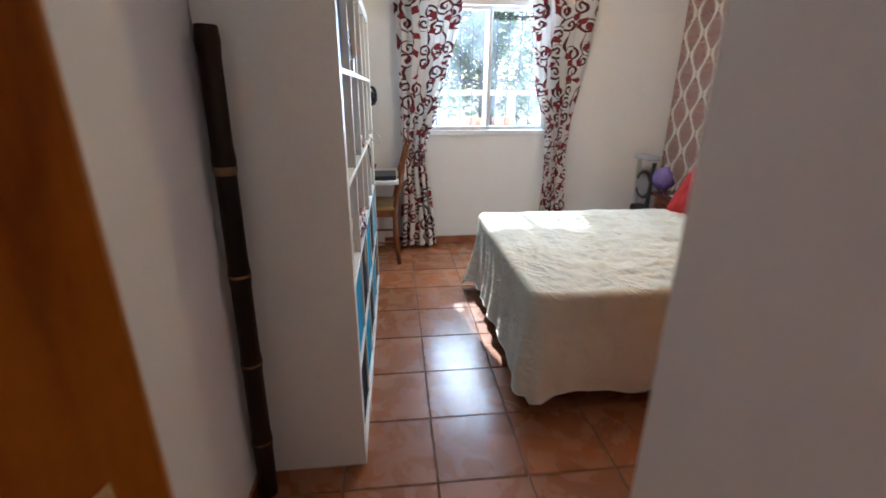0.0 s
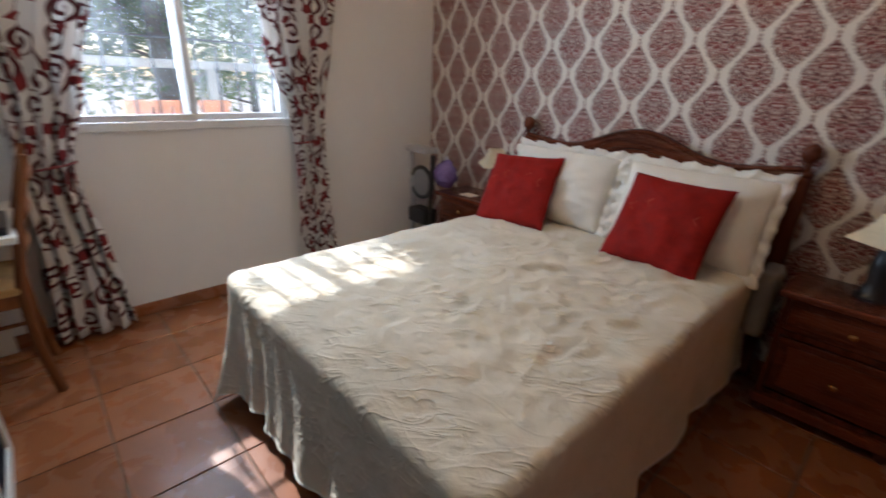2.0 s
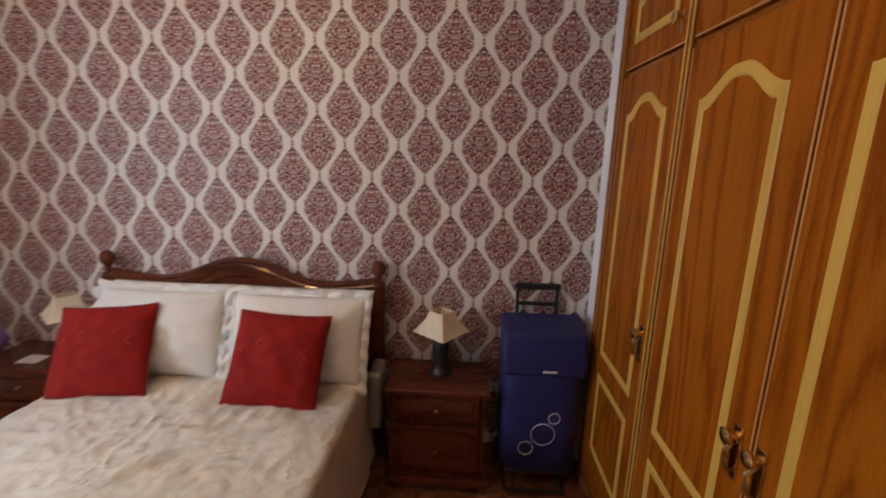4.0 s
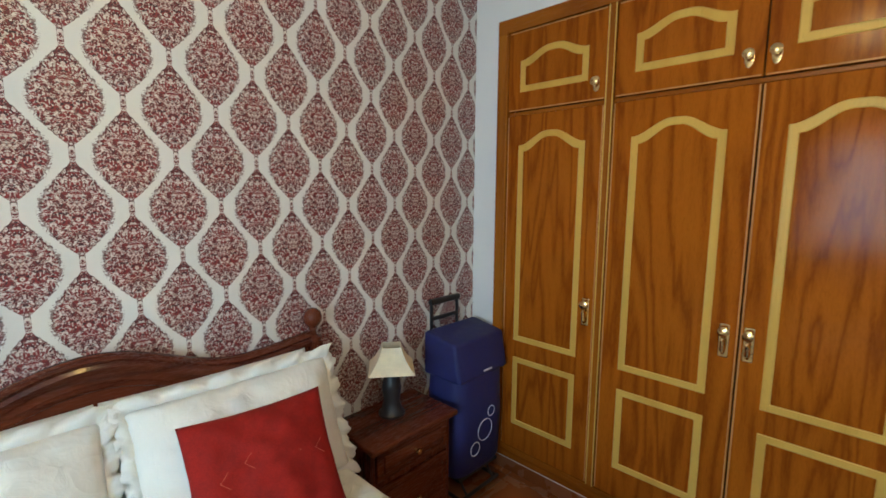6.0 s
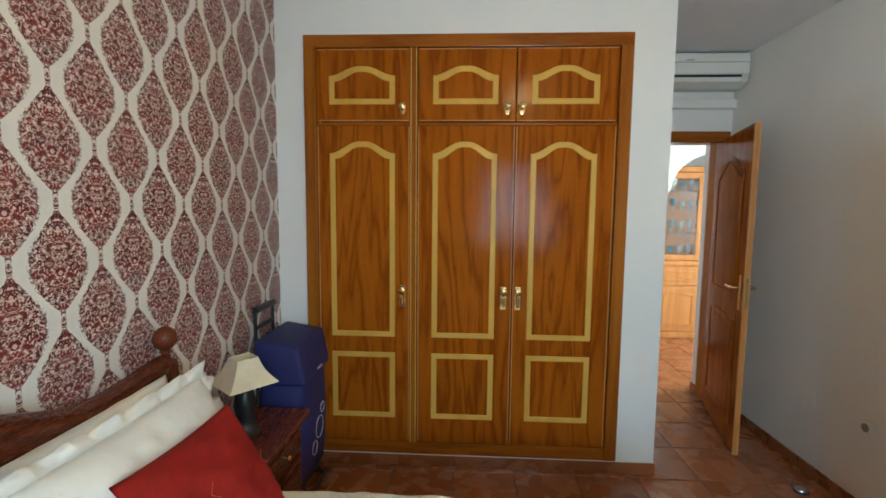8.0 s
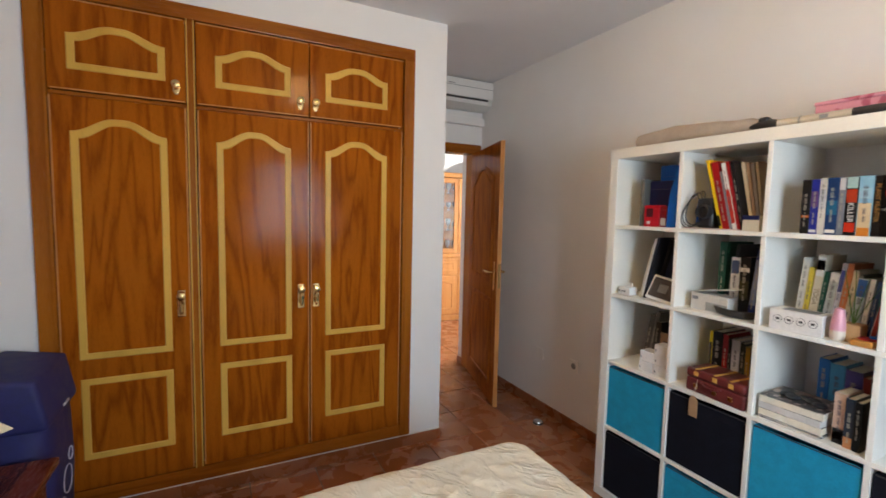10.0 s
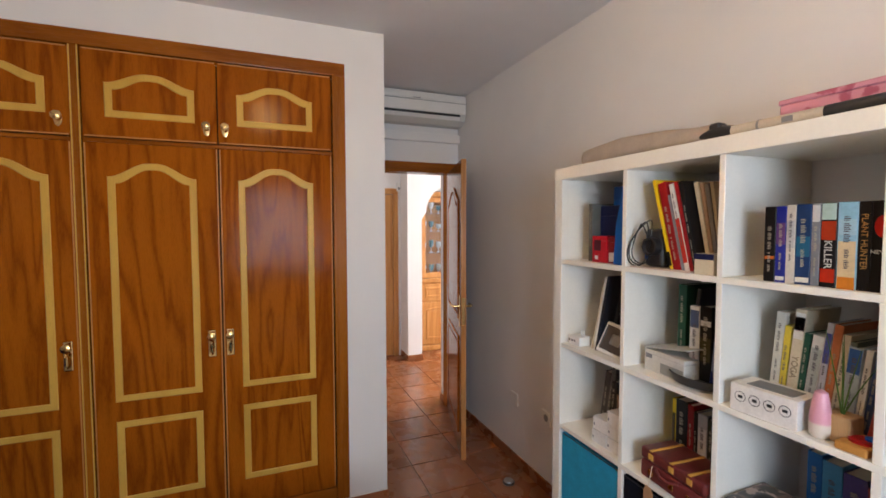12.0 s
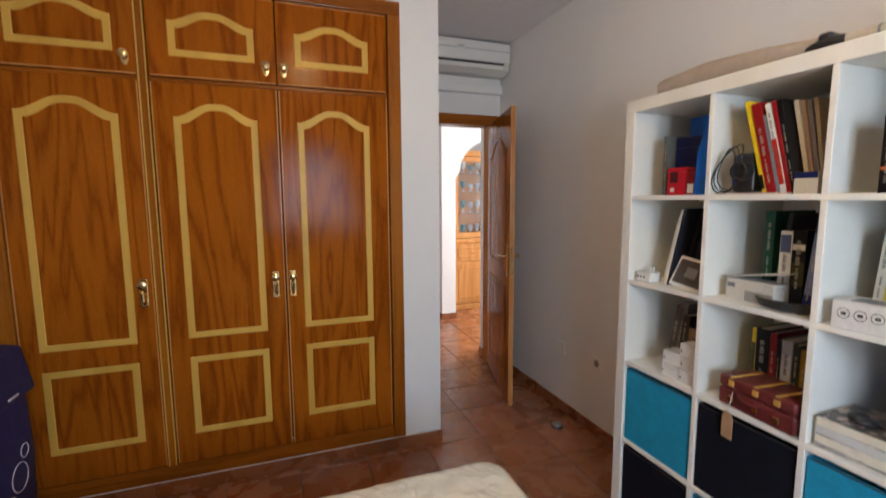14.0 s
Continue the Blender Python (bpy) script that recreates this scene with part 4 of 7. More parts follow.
PIL = "cream cotton pillow with a frilled edge against the headboard"
for py, sd in ((2.18, 0.3), (1.50, 1.7)):
    pillow("pillow", lean(2.075, py, 0.785, 14), 0.67, 0.43, 0.13, M_PILLOW, "cream cotton pillow propped upright on the headboard", "pillow", "bed pillows", 0.0, sd, 0.05)
    pillow("pillow", lean(1.945, py - (0.01 if py > 2 else 0.035), 0.79, 22), 0.655, 0.42, 0.195, M_PILLOW, PIL, "pillow", "bed pillows", 0.035, sd + 2, 0.06)
CUS = "dark red square cushion with faint stitching, leaning on the pillows"
for py, roll, tn, sd in ((2.305, 3.0, 8, 0.5), (1.488, -1.5, -2, 2.9)):
    cm = lean(1.760, py, 0.768, 32, tn, roll)
    c = pillow("cushion", cm, 0.44, 0.43, 0.13, M_RED, CUS, "cushion", "red cushions", 0.0, sd, 0.10)
    for k in range(-2, 3):
        st = B()
        for s in (-1, 1):
            p0 = cm @ Vector((k * 0.07 - 0.012, 0.03 + 0.03 * (k % 2), 0.069))
            p1 = cm @ Vector((k * 0.07 + 0.012, 0.03 + s * 0.022 + 0.03 * (k % 2), 0.068))
            tube(st, [p0, p1], 0.0007, 4)
        part("stitch", st, M_REDSTITCH, c)

# ---------------------------------------------------------------- nightstands, lamps


def nightstand(y0, y1, label):
    x0, x1, zt = 1.90, 2.20, 0.585
    t = thing("nightstand", ((x0 + x1) / 2, (y0 + y1) / 2, 0), label, "nightstand", "bedside nightstands")
    part("top", box(B(), x0 - 0.03, x1, y0 - 0.02, y1 + 0.02, zt - 0.028, zt, 0.009, 3), M_MAHOG, t)
    b = B()
    box(b, x0 + 0.012, x1, y0, y0 + 0.02, 0.09, zt - 0.028)
    box(b, x0 + 0.012, x1, y1 - 0.02, y1, 0.09, zt - 0.028)
    box(b, x1 - 0.015, x1, y0 + 0.02, y1 - 0.02, 0.09, zt - 0.028)
    box(b, x0 + 0.012, x1 - 0.015, y0 + 0.02, y1 - 0.02, 0.09, 0.11)
    box(b, x0 + 0.012, x0 + 0.03, y0 + 0.02, y1 - 0.02, 0.385, 0.405)
    part("carcass", b, M_MAHOGZ, t)
    for za, zb in ((0.412, 0.548), (0.125, 0.378)):
        d = part("drawer", box(B(), x0, x0 + 0.02, y0 + 0.025, y1 - 0.025, za, zb, 0.006, 2), M_MAHOG, t)
        b = box(B(), x0 - 0.008, x0, y0 + 0.06, y1 - 0.06, za + 0.028, zb - 0.028, 0.006, 2)
        part("raised_panel", b, M_MAHOG, d)
        k = lathe(B(), [(0.007, 0), (0.006, 0.012), (0.014, 0.018), (0.012, 0.026), (0.004, 0.029)], (x0 - 0.008, (y0 + y1) / 2, (za + zb) / 2), 14, pose(0, 0, 0, 0, -90))
        part("knob", k, M_BRASS, d, smooth=True)
    part("plinth", box(B(), x0 - 0.018, x1, y0 - 0.012, y1 + 0.012, 0.045, 0.09, 0.01, 2), M_MAHOG, t)
    for ly in (y0 + 0.03, y1 - 0.03):
        for lx in (x0 + 0.02, x1 - 0.03):
            part("foot", lathe(B(), [(0.014, 0), (0.022, 0.012), (0.02, 0.03), (0.014, 0.046)], (lx, ly, 0), 12), M_MAHOGZ, t, smooth=True)
    return t


nightstand(0.535, 1.005, "dark mahogany nightstand with drawers beside the bed")
nightstand(2.65, 3.12, "dark mahogany nightstand between bed and window wall")


def table_lamp(x, y, z):
    t = thing("table_lamp", (x, y, z), "small bedside lamp, cream pyramid shade, black base", "lamp", "bedside lamps")
    b = lathe(B(), [(0.062, 0), (0.062, 0.012), (0.05, 0.022), (0.038, 0.07), (0.045, 0.13), (0.036, 0.19), (0.012, 0.215), (0.010, 0.25)], (x, y, z), 20)
    part("base", b, M_BLACK, t, "black glossy base", smooth=True)
    s = B()
    hb, ht, z0, z1 = 0.104, 0.044, z + 0.225, z + 0.335
    rings = []
    for k in range(7):
        f = k / 6
        h = hb + (ht - hb) * f - 0.010 * math.sin(math.pi * f)
        rings.append([s.verts.new((x + a * h, y + c * h, z0 + (z1 - z0) * f)) for a, c in ((-1, -1), (0, -1.0), (1, -1), (1.0, 0), (1, 1), (0, 1.0), (-1, 1), (-1.0, 0))])
    for A, C in zip(rings, rings[1:]):
        for i in range(8):
            s.faces.new((A[i], A[(i + 1) % 8], C[(i + 1) % 8], C[i]))
    bmesh.ops.rotate(s, verts=s.verts, cent=(x, y, z), matrix=Euler((0, 0, radians(52))).to_matrix())
    sh = part("shade", s, M_CREAM, t, "cream pleated cloth shade")
    sh.modifiers.new("thick", "SOLIDIFY").thickness = 0.003
    return t


table_lamp(2.066, 0.765, 0.585)
table_lamp(2.06, 2.74, 0.585)
note = solid("note_card", box(B(), 1.93, 2.02, 2.84, 2.95, 0.5855, 0.5875, 0.0006), M_PAGES, "small white card lying on the nightstand", "card")

# ---------------------------------------------------------------- shopping trolley
trolley = thing("shopping_trolley", (2.05, 0.26, 0), "navy blue nylon shopping trolley with pale ring print", "shopping trolley")
tx0, tx1, ty0, ty1 = 1.93, 2.17, 0.07, 0.445
b = B()
rows = []
for z, grow in ((0.13, -0.01), (0.16, 0.004), (0.4, 0.012), (0.62, 0.006), (0.70, 0.0)):
    ring = []
    for k in range(40):
        a = 2 * math.pi * (k + 0.5) / 40
        ca, sa = math.cos(a), math.sin(a)
        s = (abs(ca) ** 5 + abs(sa) ** 5) ** (-1 / 5)
        ring.append(b.verts.new(((tx0 + tx1) / 2 + ca * s * ((tx1 - tx0) / 2 + grow + 0.004 * noise.noise(Vector((k * 0.3, z * 6, 0)))), (ty0 + ty1) / 2 + sa * s * ((ty1 - ty0) / 2 + grow), z)))
    rows.append(ring)
for A, C in zip(rows, rows[1:]):
    for i in range(40):
        b.faces.new((A[i], A[(i + 1) % 40], C[(i + 1) % 40], C[i]))
b.faces.new(rows[0][::-1])
b.faces.new(rows[-1])
part("bag", b, M_NAVY, trolley, smooth=True, flat_angle=50)
flap = B()
for a0, a1, z0_, z1_ in ((tx0 - 0.014, tx1 + 0.005, 0.66, 0.895),):
    box(flap, a0, a1, ty0 - 0.012, ty1 + 0.012, z0_, z1_, 0.022, 3)
for v in flap.verts:
    if v.co.z > 0.8:
        v.co.x += (0.03 if v.co.x < 2.05 else 0.0)
        v.co.z += 0.012 * noise.noise(v.co * 12) - (0.03 if v.co.x < 2.03 else 0)
part("flap", flap, M_NAVY, trolley, "folded-over navy top flap", smooth=True, flat_angle=60)
part("clip", box(B(), tx0 - 0.020, tx0 - 0.013, 0.20, 0.27, 0.685, 0.697, 0.003), M_RING, trolley)
for cy, cz, r in ((0.245, 0.355, 0.058), (0.325, 0.275, 0.036), (0.195, 0.445, 0.028)):
    pts = [(tx0 - 0.0135, cy + r * math.cos(2 * math.pi * i / 28), cz + r * 1.0 * math.sin(2 * math.pi * i / 28)) for i in range(29)]
    part("ring_print", tube(B(), pts, 0.0022, 6), M_RING, trolley, "pale printed ring")
fr = B()
for hy in (0.17, 0.375):
    tube(fr, [(2.19, hy, 0.10), (2.195, hy, 0.6), (2.20, hy, 1.03)], 0.009)
part("upright", fr, M_BLACK, trolley, smooth=True)
part("handle", box(B(), 2.182, 2.212, 0.155, 0.39, 1.012, 1.045, 0.012, 3), M_BLACK, trolley)
part("crossbar", box(B(), 2.186, 2.206, 0.17, 0.375, 0.925, 0.945, 0.006, 2), M_BLACK, trolley)
part("foot_frame", tube(B(), [(2.16, 0.11, 0.012), (1.93, 0.11, 0.012), (1.92, 0.12, 0.03), (1.92, 0.40, 0.03), (1.93, 0.41, 0.012), (2.16, 0.41, 0.012)], 0.010), M_BLACK, trolley, smooth=True)
part("shelf_plate", box(B(), 1.94, 2.18, 0.10, 0.42, 0.11, 0.128, 0.004), M_BLACK, trolley)
part("stay", tube(B(), [(1.93, 0.15, 0.02), (2.0, 0.15, 0.115)], 0.007), M_BLACK, trolley)
part("stay", tube(B(), [(1.93, 0.37, 0.02), (2.0, 0.37, 0.115)], 0.007), M_BLACK, trolley)
for wy in (0.075, 0.445):
    w = lathe(B(), [(0.02, -0.014), (0.068, -0.012), (0.074, 0.0), (0.068, 0.012), (0.02, 0.014)], (2.16, wy, 0.075), 24, pose(0, 0, 0, 90))
    part("wheel", w, M_BLACK, trolley, smooth=True)

# ---------------------------------------------------------------- things by the window wall
stand = thing("mirror_stand", (1.93, 3.36, 0), "black metal stand with round pale disc and padded top", "stand")
for sy in (3.25, 3.46):
    part("upright", tube(B(), [(1.93, sy, 0.0), (1.93, sy, 0.45), (1.93, sy + (0.02 if sy > 3.3 else -0.02), 0.82)], 0.019), M_BLACK, stand, smooth=True)
part("disc", cyl(B(), (1.925, 3.36, 0.60), (1.94, 3.36, 0.60), 0.11, seg=32), M_GREY, stand, "pale grey round disc")
stand.children[-1].data.materials[0] = plain("pale_grey_disc", (0.42, 0.43, 0.45), 0.5)
part("rim", tube(B(), [(1.93, 3.36 + 0.115 * math.cos(2 * math.pi * i / 32), 0.60 + 0.115 * math.sin(2 * math.pi * i / 32)) for i in range(33)], 0.017), M_BLACK, stand, smooth=True)
part("pad", box(B(), 1.87, 1.99, 3.23, 3.49, 0.83, 0.875, 0.021, 3), plain("pale_grey_pad", (0.45, 0.44, 0.45), 0.7), stand, "pale grey padded top", smooth=True)
part("foot_plate", box(B(), 1.86, 2.02, 3.22, 3.50, 0.0, 0.03, 0.008), M_BLACK, stand)
part("lower_tray", box(B(), 1.88, 2.0, 3.25, 3.46, 0.28, 0.40, 0.02, 2), M_BLACK, stand)
bag = thing("purple_bag", (2.0, 3.05, 0.585), "crumpled translucent purple bag on the nightstand", "bag")
b = ball(B(), (1.99, 3.15, 0.685), 0.1, 24, (0.85, 0.85, 1.05))
for v in b.verts:
    v.co += (v.co - Vector((1.99, 3.15, 0.685))) * 0.35 * noise.noise(v.co * 16)
    v.co.z = max(v.co.z, 0.588)
part("bag_body", b, plain("purple_film", (0.19, 0.13, 0.36), 0.25, grain=30, vary=0.35), bag, smooth=True)
part("knot", lathe(B(), [(0.01, 0), (0.02, 0.02), (0.006, 0.05)], (1.99, 3.15, 0.775), 8), M_RING, bag)

# ---------------------------------------------------------------- ceiling lamp
clamp = thing("ceiling_lamp", (0.62, 1.85, ZC), "lit round ceiling lamp with warm glass bowl", "lamp")
part("plate", lathe(B(), [(0.06, ZC - 0.035), (0.16, ZC - 0.03), (0.17, ZC)], (0.62, 1.85, 0), 28), M_BRASS, clamp, smooth=True)
n = Nodes("warm_lit_glass")
gl = part("bowl", lathe(B(), [(0.01, ZC - 0.185), (0.05, ZC - 0.178), (0.085, ZC - 0.15), (0.10, ZC - 0.11), (0.09, ZC - 0.06), (0.06, ZC - 0.034)], (0.62, 1.85, 0), 28), n.done((0.8, 0.7, 0.5), 0.4, 0, None, Emission_Color=(1.0, 0.66, 0.30, 1), Emission_Strength=38.0), clamp, "glowing frosted bowl", smooth=True)

# ---------------------------------------------------------------- bookcase
SX0, SX1, SY0, SH = -0.922, -0.532, 0.885, 1.882
EDGE, DIV = 0.05, 0.018
CELL = (SH - 2 * EDGE - 4 * DIV) / 5
PITCH = CELL + DIV
SY1 = SY0 + SH
bookcase = thing("bookcase", ((SX0 + SX1) / 2, (SY0 + SY1) / 2, 0), "white cube bookcase, five by five, half filled", "bookcase")
part("top_board", box(B(), SX0, SX1, SY0, SY1, SH - EDGE, SH, 0.002), M_WHITE, bookcase)
part("bottom_board", box(B(), SX0, SX1, SY0, SY1, 0, EDGE, 0.002), M_WHITE, bookcase)
for a in (SY0, SY1 - EDGE):
    part("side_board", box(B(), SX0, SX1 - 0.0005, a, a + EDGE, EDGE, SH - EDGE, 0.002), M_WHITE, bookcase)
for k in range(4):
    z = EDGE + CELL + k * PITCH
    part("shelf", box(B(), SX0, SX1 - 0.003, SY0 + EDGE, SY1 - EDGE, z, z + DIV, 0.0012), M_WHITE, bookcase)
for r in range(5):
    for k in range(4):
        y = SY0 + EDGE + CELL + k * PITCH
        z = EDGE + r * PITCH
        part("divider", box(B(), SX0, SX1 - 0.004, y, y + DIV, z, z + CELL, 0.0012), M_WHITE, bookcase)


def cell(r, c):
    """South-bottom corner of a compartment: y, z; r counts from the top, c from the door."""
    return SY0 + EDGE + c * PITCH, EDGE + (4 - r) * PITCH


def bin_(r, c, dark):
    y, z = cell(r, c)
    m = M_DARKBIN if dark else M_BLUEBIN
    t = thing("storage_bin", (-0.73, y + CELL / 2, z), "black fabric storage bin in the bookcase" if dark else "turquoise fabric storage bin in the bookcase", "storage bin", "fabric storage bins")
    g = 0.004
    xa, xb = SX0 + 0.02, SX1 - 0.012
    ya, yb, za, zb = y + g, y + CELL - g, z, z + CELL - 0.018
    part("front_panel", box(B(), xb - 0.006, xb, ya, yb, za, zb, 0.003, 2), m, t)
    part("back_panel", box(B(), xa, xa + 0.006, ya, yb, za, zb, 0.002), m, t)
    for a, c_ in ((ya, ya + 0.006), (yb - 0.006, yb)):
        part("side_panel", box(B(), xa + 0.006, xb - 0.006, a, c_, za, zb, 0.002), m, t)
    part("bottom_panel", box(B(), xa + 0.006, xb - 0.006, ya + 0.006, yb - 0.006, za, za + 0.006), m, t)
    part("hem", box(B(), xb - 0.001, xb + 0.0015, ya + 0.004, yb - 0.004, zb - 0.006, zb - 0.0005, 0.0008), M_BLACK, t)
    part("seam", box(B(), xb, xb + 0.001, ya + 0.03, yb - 0.03, zb - 0.045, zb - 0.042), m, t)


for r in (3, 4):
    for c in range(5):
        bin_(r, c, (r + c) % 2 == 0)

# ---------------------------------------------------------------- bedroom door and its frame
frame_ob = thing("door_frame", ((DX0 + DX1) / 2, YD, 0), "varnished wooden door frame and architrave", "door frame", kind="structure")
for a, b_ in ((XW + 0.012, DX0 + 0.03), (DX1 - 0.03, -0.002)):
    part("jamb", box(B(), a, b_, YD - 0.14, YD + 0.014, 0, DZ + 0.0, 0.003), M_OAKZ, frame_ob)
part("head", box(B(), XW + 0.012, -0.002, YD - 0.14, YD + 0.015, DZ - 0.03, DZ + 0.055, 0.004), M_OAKX, frame_ob)
HINGE = Vector((-0.838, YD + 0.012, 0))
FREE = Vector((-0.598, -0.215, 0))
ang = math.degrees(math.atan2(FREE.y - HINGE.y, FREE.x - HINGE.x))
LEAF = (FREE - HINGE).length
DM = Matrix.Translation(HINGE) @ pose(0, 0, 0, 0, 0, ang)
door_1 = thing("door_1", tuple(HINGE), "open varnished wooden door with arched panels, brass handle", "door", kind="structure")
T = 0.0175
leaf = box(B(), 0, LEAF, -T, T, 0.018, 2.085, 0.002)
bmesh.ops.transform(leaf, matrix=DM, verts=leaf.verts)
dl = part("leaf", leaf, M_OAK, door_1)
edge = box(B(), LEAF, LEAF + 0.003, -T + 0.001, T - 0.001, 0.019, 2.084)
bmesh.ops.transform(edge, matrix=DM, verts=edge.verts)
part("edge_band", edge, M_HONEY, dl, "lighter bare edge band")
for s in (-1, 1):
    for za, zs, zp in ((0.98, 1.83, 1.93), (0.16, 0.86, 0.86)):
        mb = B()
        for w0, dep in ((0.0, 0.008),):
            inlay(mb, 0.12, LEAF - 0.12, za, zs, zp, w=0.035, y=0.0, h=dep)
        inner = arch_loop(0.175, LEAF - 0.175, za + 0.055, zs - 0.055, zp - 0.055 if zp > zs else zs - 0.055)
        prism(mb, inner, "xz", 0.0, 0.005)
        if s < 0:
            bmesh.ops.transform(mb, matrix=Matrix.Diagonal((1, -1, 1, 1)), verts=mb.verts)
        bmesh.ops.transform(mb, matrix=DM @ Matrix.Translation((0, s * T, 0)), verts=mb.verts)
        part("panel_moulding", mb, M_OAK, dl)
    hb = box(B(), LEAF - 0.085, LEAF - 0.045, s * T, s * (T + 0.004), 0.94, 1.16, 0.003)
    bmesh.ops.transform(hb, matrix=DM, verts=hb.verts)
    pl = part("handle_plate", hb, M_BRASS, dl)
    hb = tube(B(), [(LEAF - 0.065, s * T, 1.08), (LEAF - 0.065, s * (T + 0.045), 1.08), (LEAF - 0.09, s * (T + 0.052), 1.08), (LEAF - 0.18, s * (T + 0.05), 1.078)], [0.009, 0.009, 0.009, 0.007], 10)
    bmesh.ops.transform(hb, matrix=DM, verts=hb.verts)
    part("door_handle", hb, M_BRASS, pl, smooth=True)
lk = box(B(), LEAF + 0.003, LEAF + 0.0045, -0.011, 0.011, 0.96, 1.15, 0.0006)
bmesh.ops.transform(lk, matrix=DM, verts=lk.verts)
part("lock_plate", lk, M_BRASS, dl)
stop = thing("door_stop", (-0.76, 0.12, 0), "low round steel door stop on the floor", "door stop")
part("body", lathe(B(), [(0.034, 0), (0.036, 0.008), (0.03, 0.02), (0.028, 0.024)], (-0.76, 0.12, 0), 20), plain("brushed_steel", (0.5, 0.5, 0.5), 0.3, 1.0), stop, smooth=True)
part("rubber_ring", lathe(B(), [(0.037, 0.006), (0.039, 0.011), (0.037, 0.016)], (-0.76, 0.12, 0), 20), M_BLACK, stop, smooth=True)


def wall_plate(y, z, socket):
    t = thing("wall_socket" if socket else "cover_plate", (XW, y, z), "white plastic wall socket" if socket else "blank white plastic cover plate", "socket")
    part("plate", box(B(), XW, XW + 0.009, y - 0.042, y + 0.042, z - 0.042, z + 0.042, 0.004, 2), M_WPLASTIC, t)
    if socket:
        part("recess", lathe(B(), [(0.021, 0.0), (0.022, 0.002), (0.019, 0.003)], (XW + 0.0085, y, z), 18, pose(0, 0, 0, 0, 90)), M_GREY, t)


wall_plate(0.285, 0.465, True)
wall_plate(-0.09, 0.45, False)

# ---------------------------------------------------------------- air conditioner
ac = thing("air_conditioner", (-0.5, YD, 2.46), "white wall air conditioner above the doorway", "air conditioner")
ax0, ax1 = -0.92, -0.08
prof = [(YD, 2.475), (YD, 2.706), (YD + 0.14, 2.706), (YD + 0.175, 2.705), (YD + 0.185, 2.66), (YD + 0.182, 2.56), (YD + 0.165, 2.505), (YD + 0.10, 2.472)]
part("housing", prism(B(), prof, "yz", ax0, ax1), plain("aged_white_plastic", (0.66, 0.65, 0.60), 0.4, vary=0.04), ac)
part("front_panel", prism(B(), [(YD + 0.1865, 2.642), (YD + 0.187, 2.66), (YD + 0.178, 2.700), (YD + 0.186, 2.704), (YD + 0.198, 2.662), (YD + 0.197, 2.642)], "yz", ax0 + 0.004, ax1 - 0.004), M_WPLASTIC, ac)
part("lower_panel", prism(B(), [(YD + 0.184, 2.556), (YD + 0.1865, 2.636), (YD + 0.196, 2.636), (YD + 0.192, 2.556)], "yz", ax0 + 0.004, ax1 - 0.004), M_WPLASTIC, ac)
part("groove", box(B(), ax0 + 0.004, ax1 - 0.03, YD + 0.184, YD + 0.190, 2.636, 2.642), M_GREY, ac, "thin grey panel joint")
part("air_slot", prism(B(), [(YD + 0.183, 2.552), (YD + 0.186, 2.552), (YD + 0.172, 2.508), (YD + 0.167, 2.508)], "yz", ax0 + 0.05, ax1 - 0.09), M_BLACK, ac, "dark air outlet")
part("vane", prism(B(), [(YD + 0.180, 2.528), (YD + 0.192, 2.532), (YD + 0.176, 2.506), (YD + 0.170, 2.506)], "yz", ax0 + 0.055, ax1 - 0.095), M_WPLASTIC, ac)
part("end_cap", prism(B(), [(YD + 0.168, 2.506), (YD + 0.184, 2.552), (YD + 0.190, 2.552), (YD + 0.174, 2.504)], "yz", ax1 - 0.088, ax1 - 0.004), M_WPLASTIC, ac)
part("badge", box(B(), -0.52, -0.46, YD + 0.196, YD + 0.199, 2.650, 2.656), M_GREY, ac)
solid("cable_duct", box(B(), XW + 0.002, 0.0, YD, YD + 0.045, 2.345, 2.415, 0.004), M_WALL, "white boxed pipe duct under the air conditioner", "duct", "structure")

# ---------------------------------------------------------------- hall seen through the doorway
HB = YD - 0.13
wall("wall_hall_east", "white painted hall wall", (0.9, 1.05, -5.2, HB, 0, 2.55))
wall("wall_hall_north", "white painted hall wall", (-4.0, XW - 0.0, HB - 0.02, HB + 0.1, 0, 2.55), (0.12, 0.9, HB - 0.02, HB + 0.1, 0, 2.55))
wall("wall_hall_stub", "white painted stub wall beside the doorway", (-1.05, -0.865, -1.30, HB - 0.02, 0, 2.55))
skirting("baseboard_hall", (-1.06, -0.855, -1.31, -1.30, 0, SK), (-0.865, -0.855, -1.30, HB - 0.02, 0, SK))
wall("wall_hall_far", "white painted hall wall around a door", (-0.94, -0.90, -3.0, -2.86, 0, 2.55), (-0.06, 0.9, -3.0, -2.86, 0, 2.55), (-0.90, -0.06, -3.0, -2.86, 2.1, 2.55))
ar = [(-0.94, 0), (-0.94, 2.55), (-3.2, 2.55), (-3.2, 0), (-2.35, 0), (-2.35, 1.72)]
for i in range(19):
    a = math.pi * (1 - i / 18)
    ar.append((-1.735 + 0.56 * math.cos(a), 1.80 + 0.42 * math.sin(a)))
ar += [(-1.12, 1.72), (-1.12, 0)]
solid("wall_arch", prism(B(), ar, "xz", -2.78, -2.57), M_WALL, "white wall with a rounded archway", "wall", "structure")
wall("wall_arch_return", "white return wall of the archway pillar", (-1.0, -0.94, -2.86, -2.78, 0, 2.55))
skirting("baseboard_arch", (-1.13, -0.93, -2.57, -2.56, 0, SK), (-0.94, -0.93, -2.86, -2.57, 0, SK))
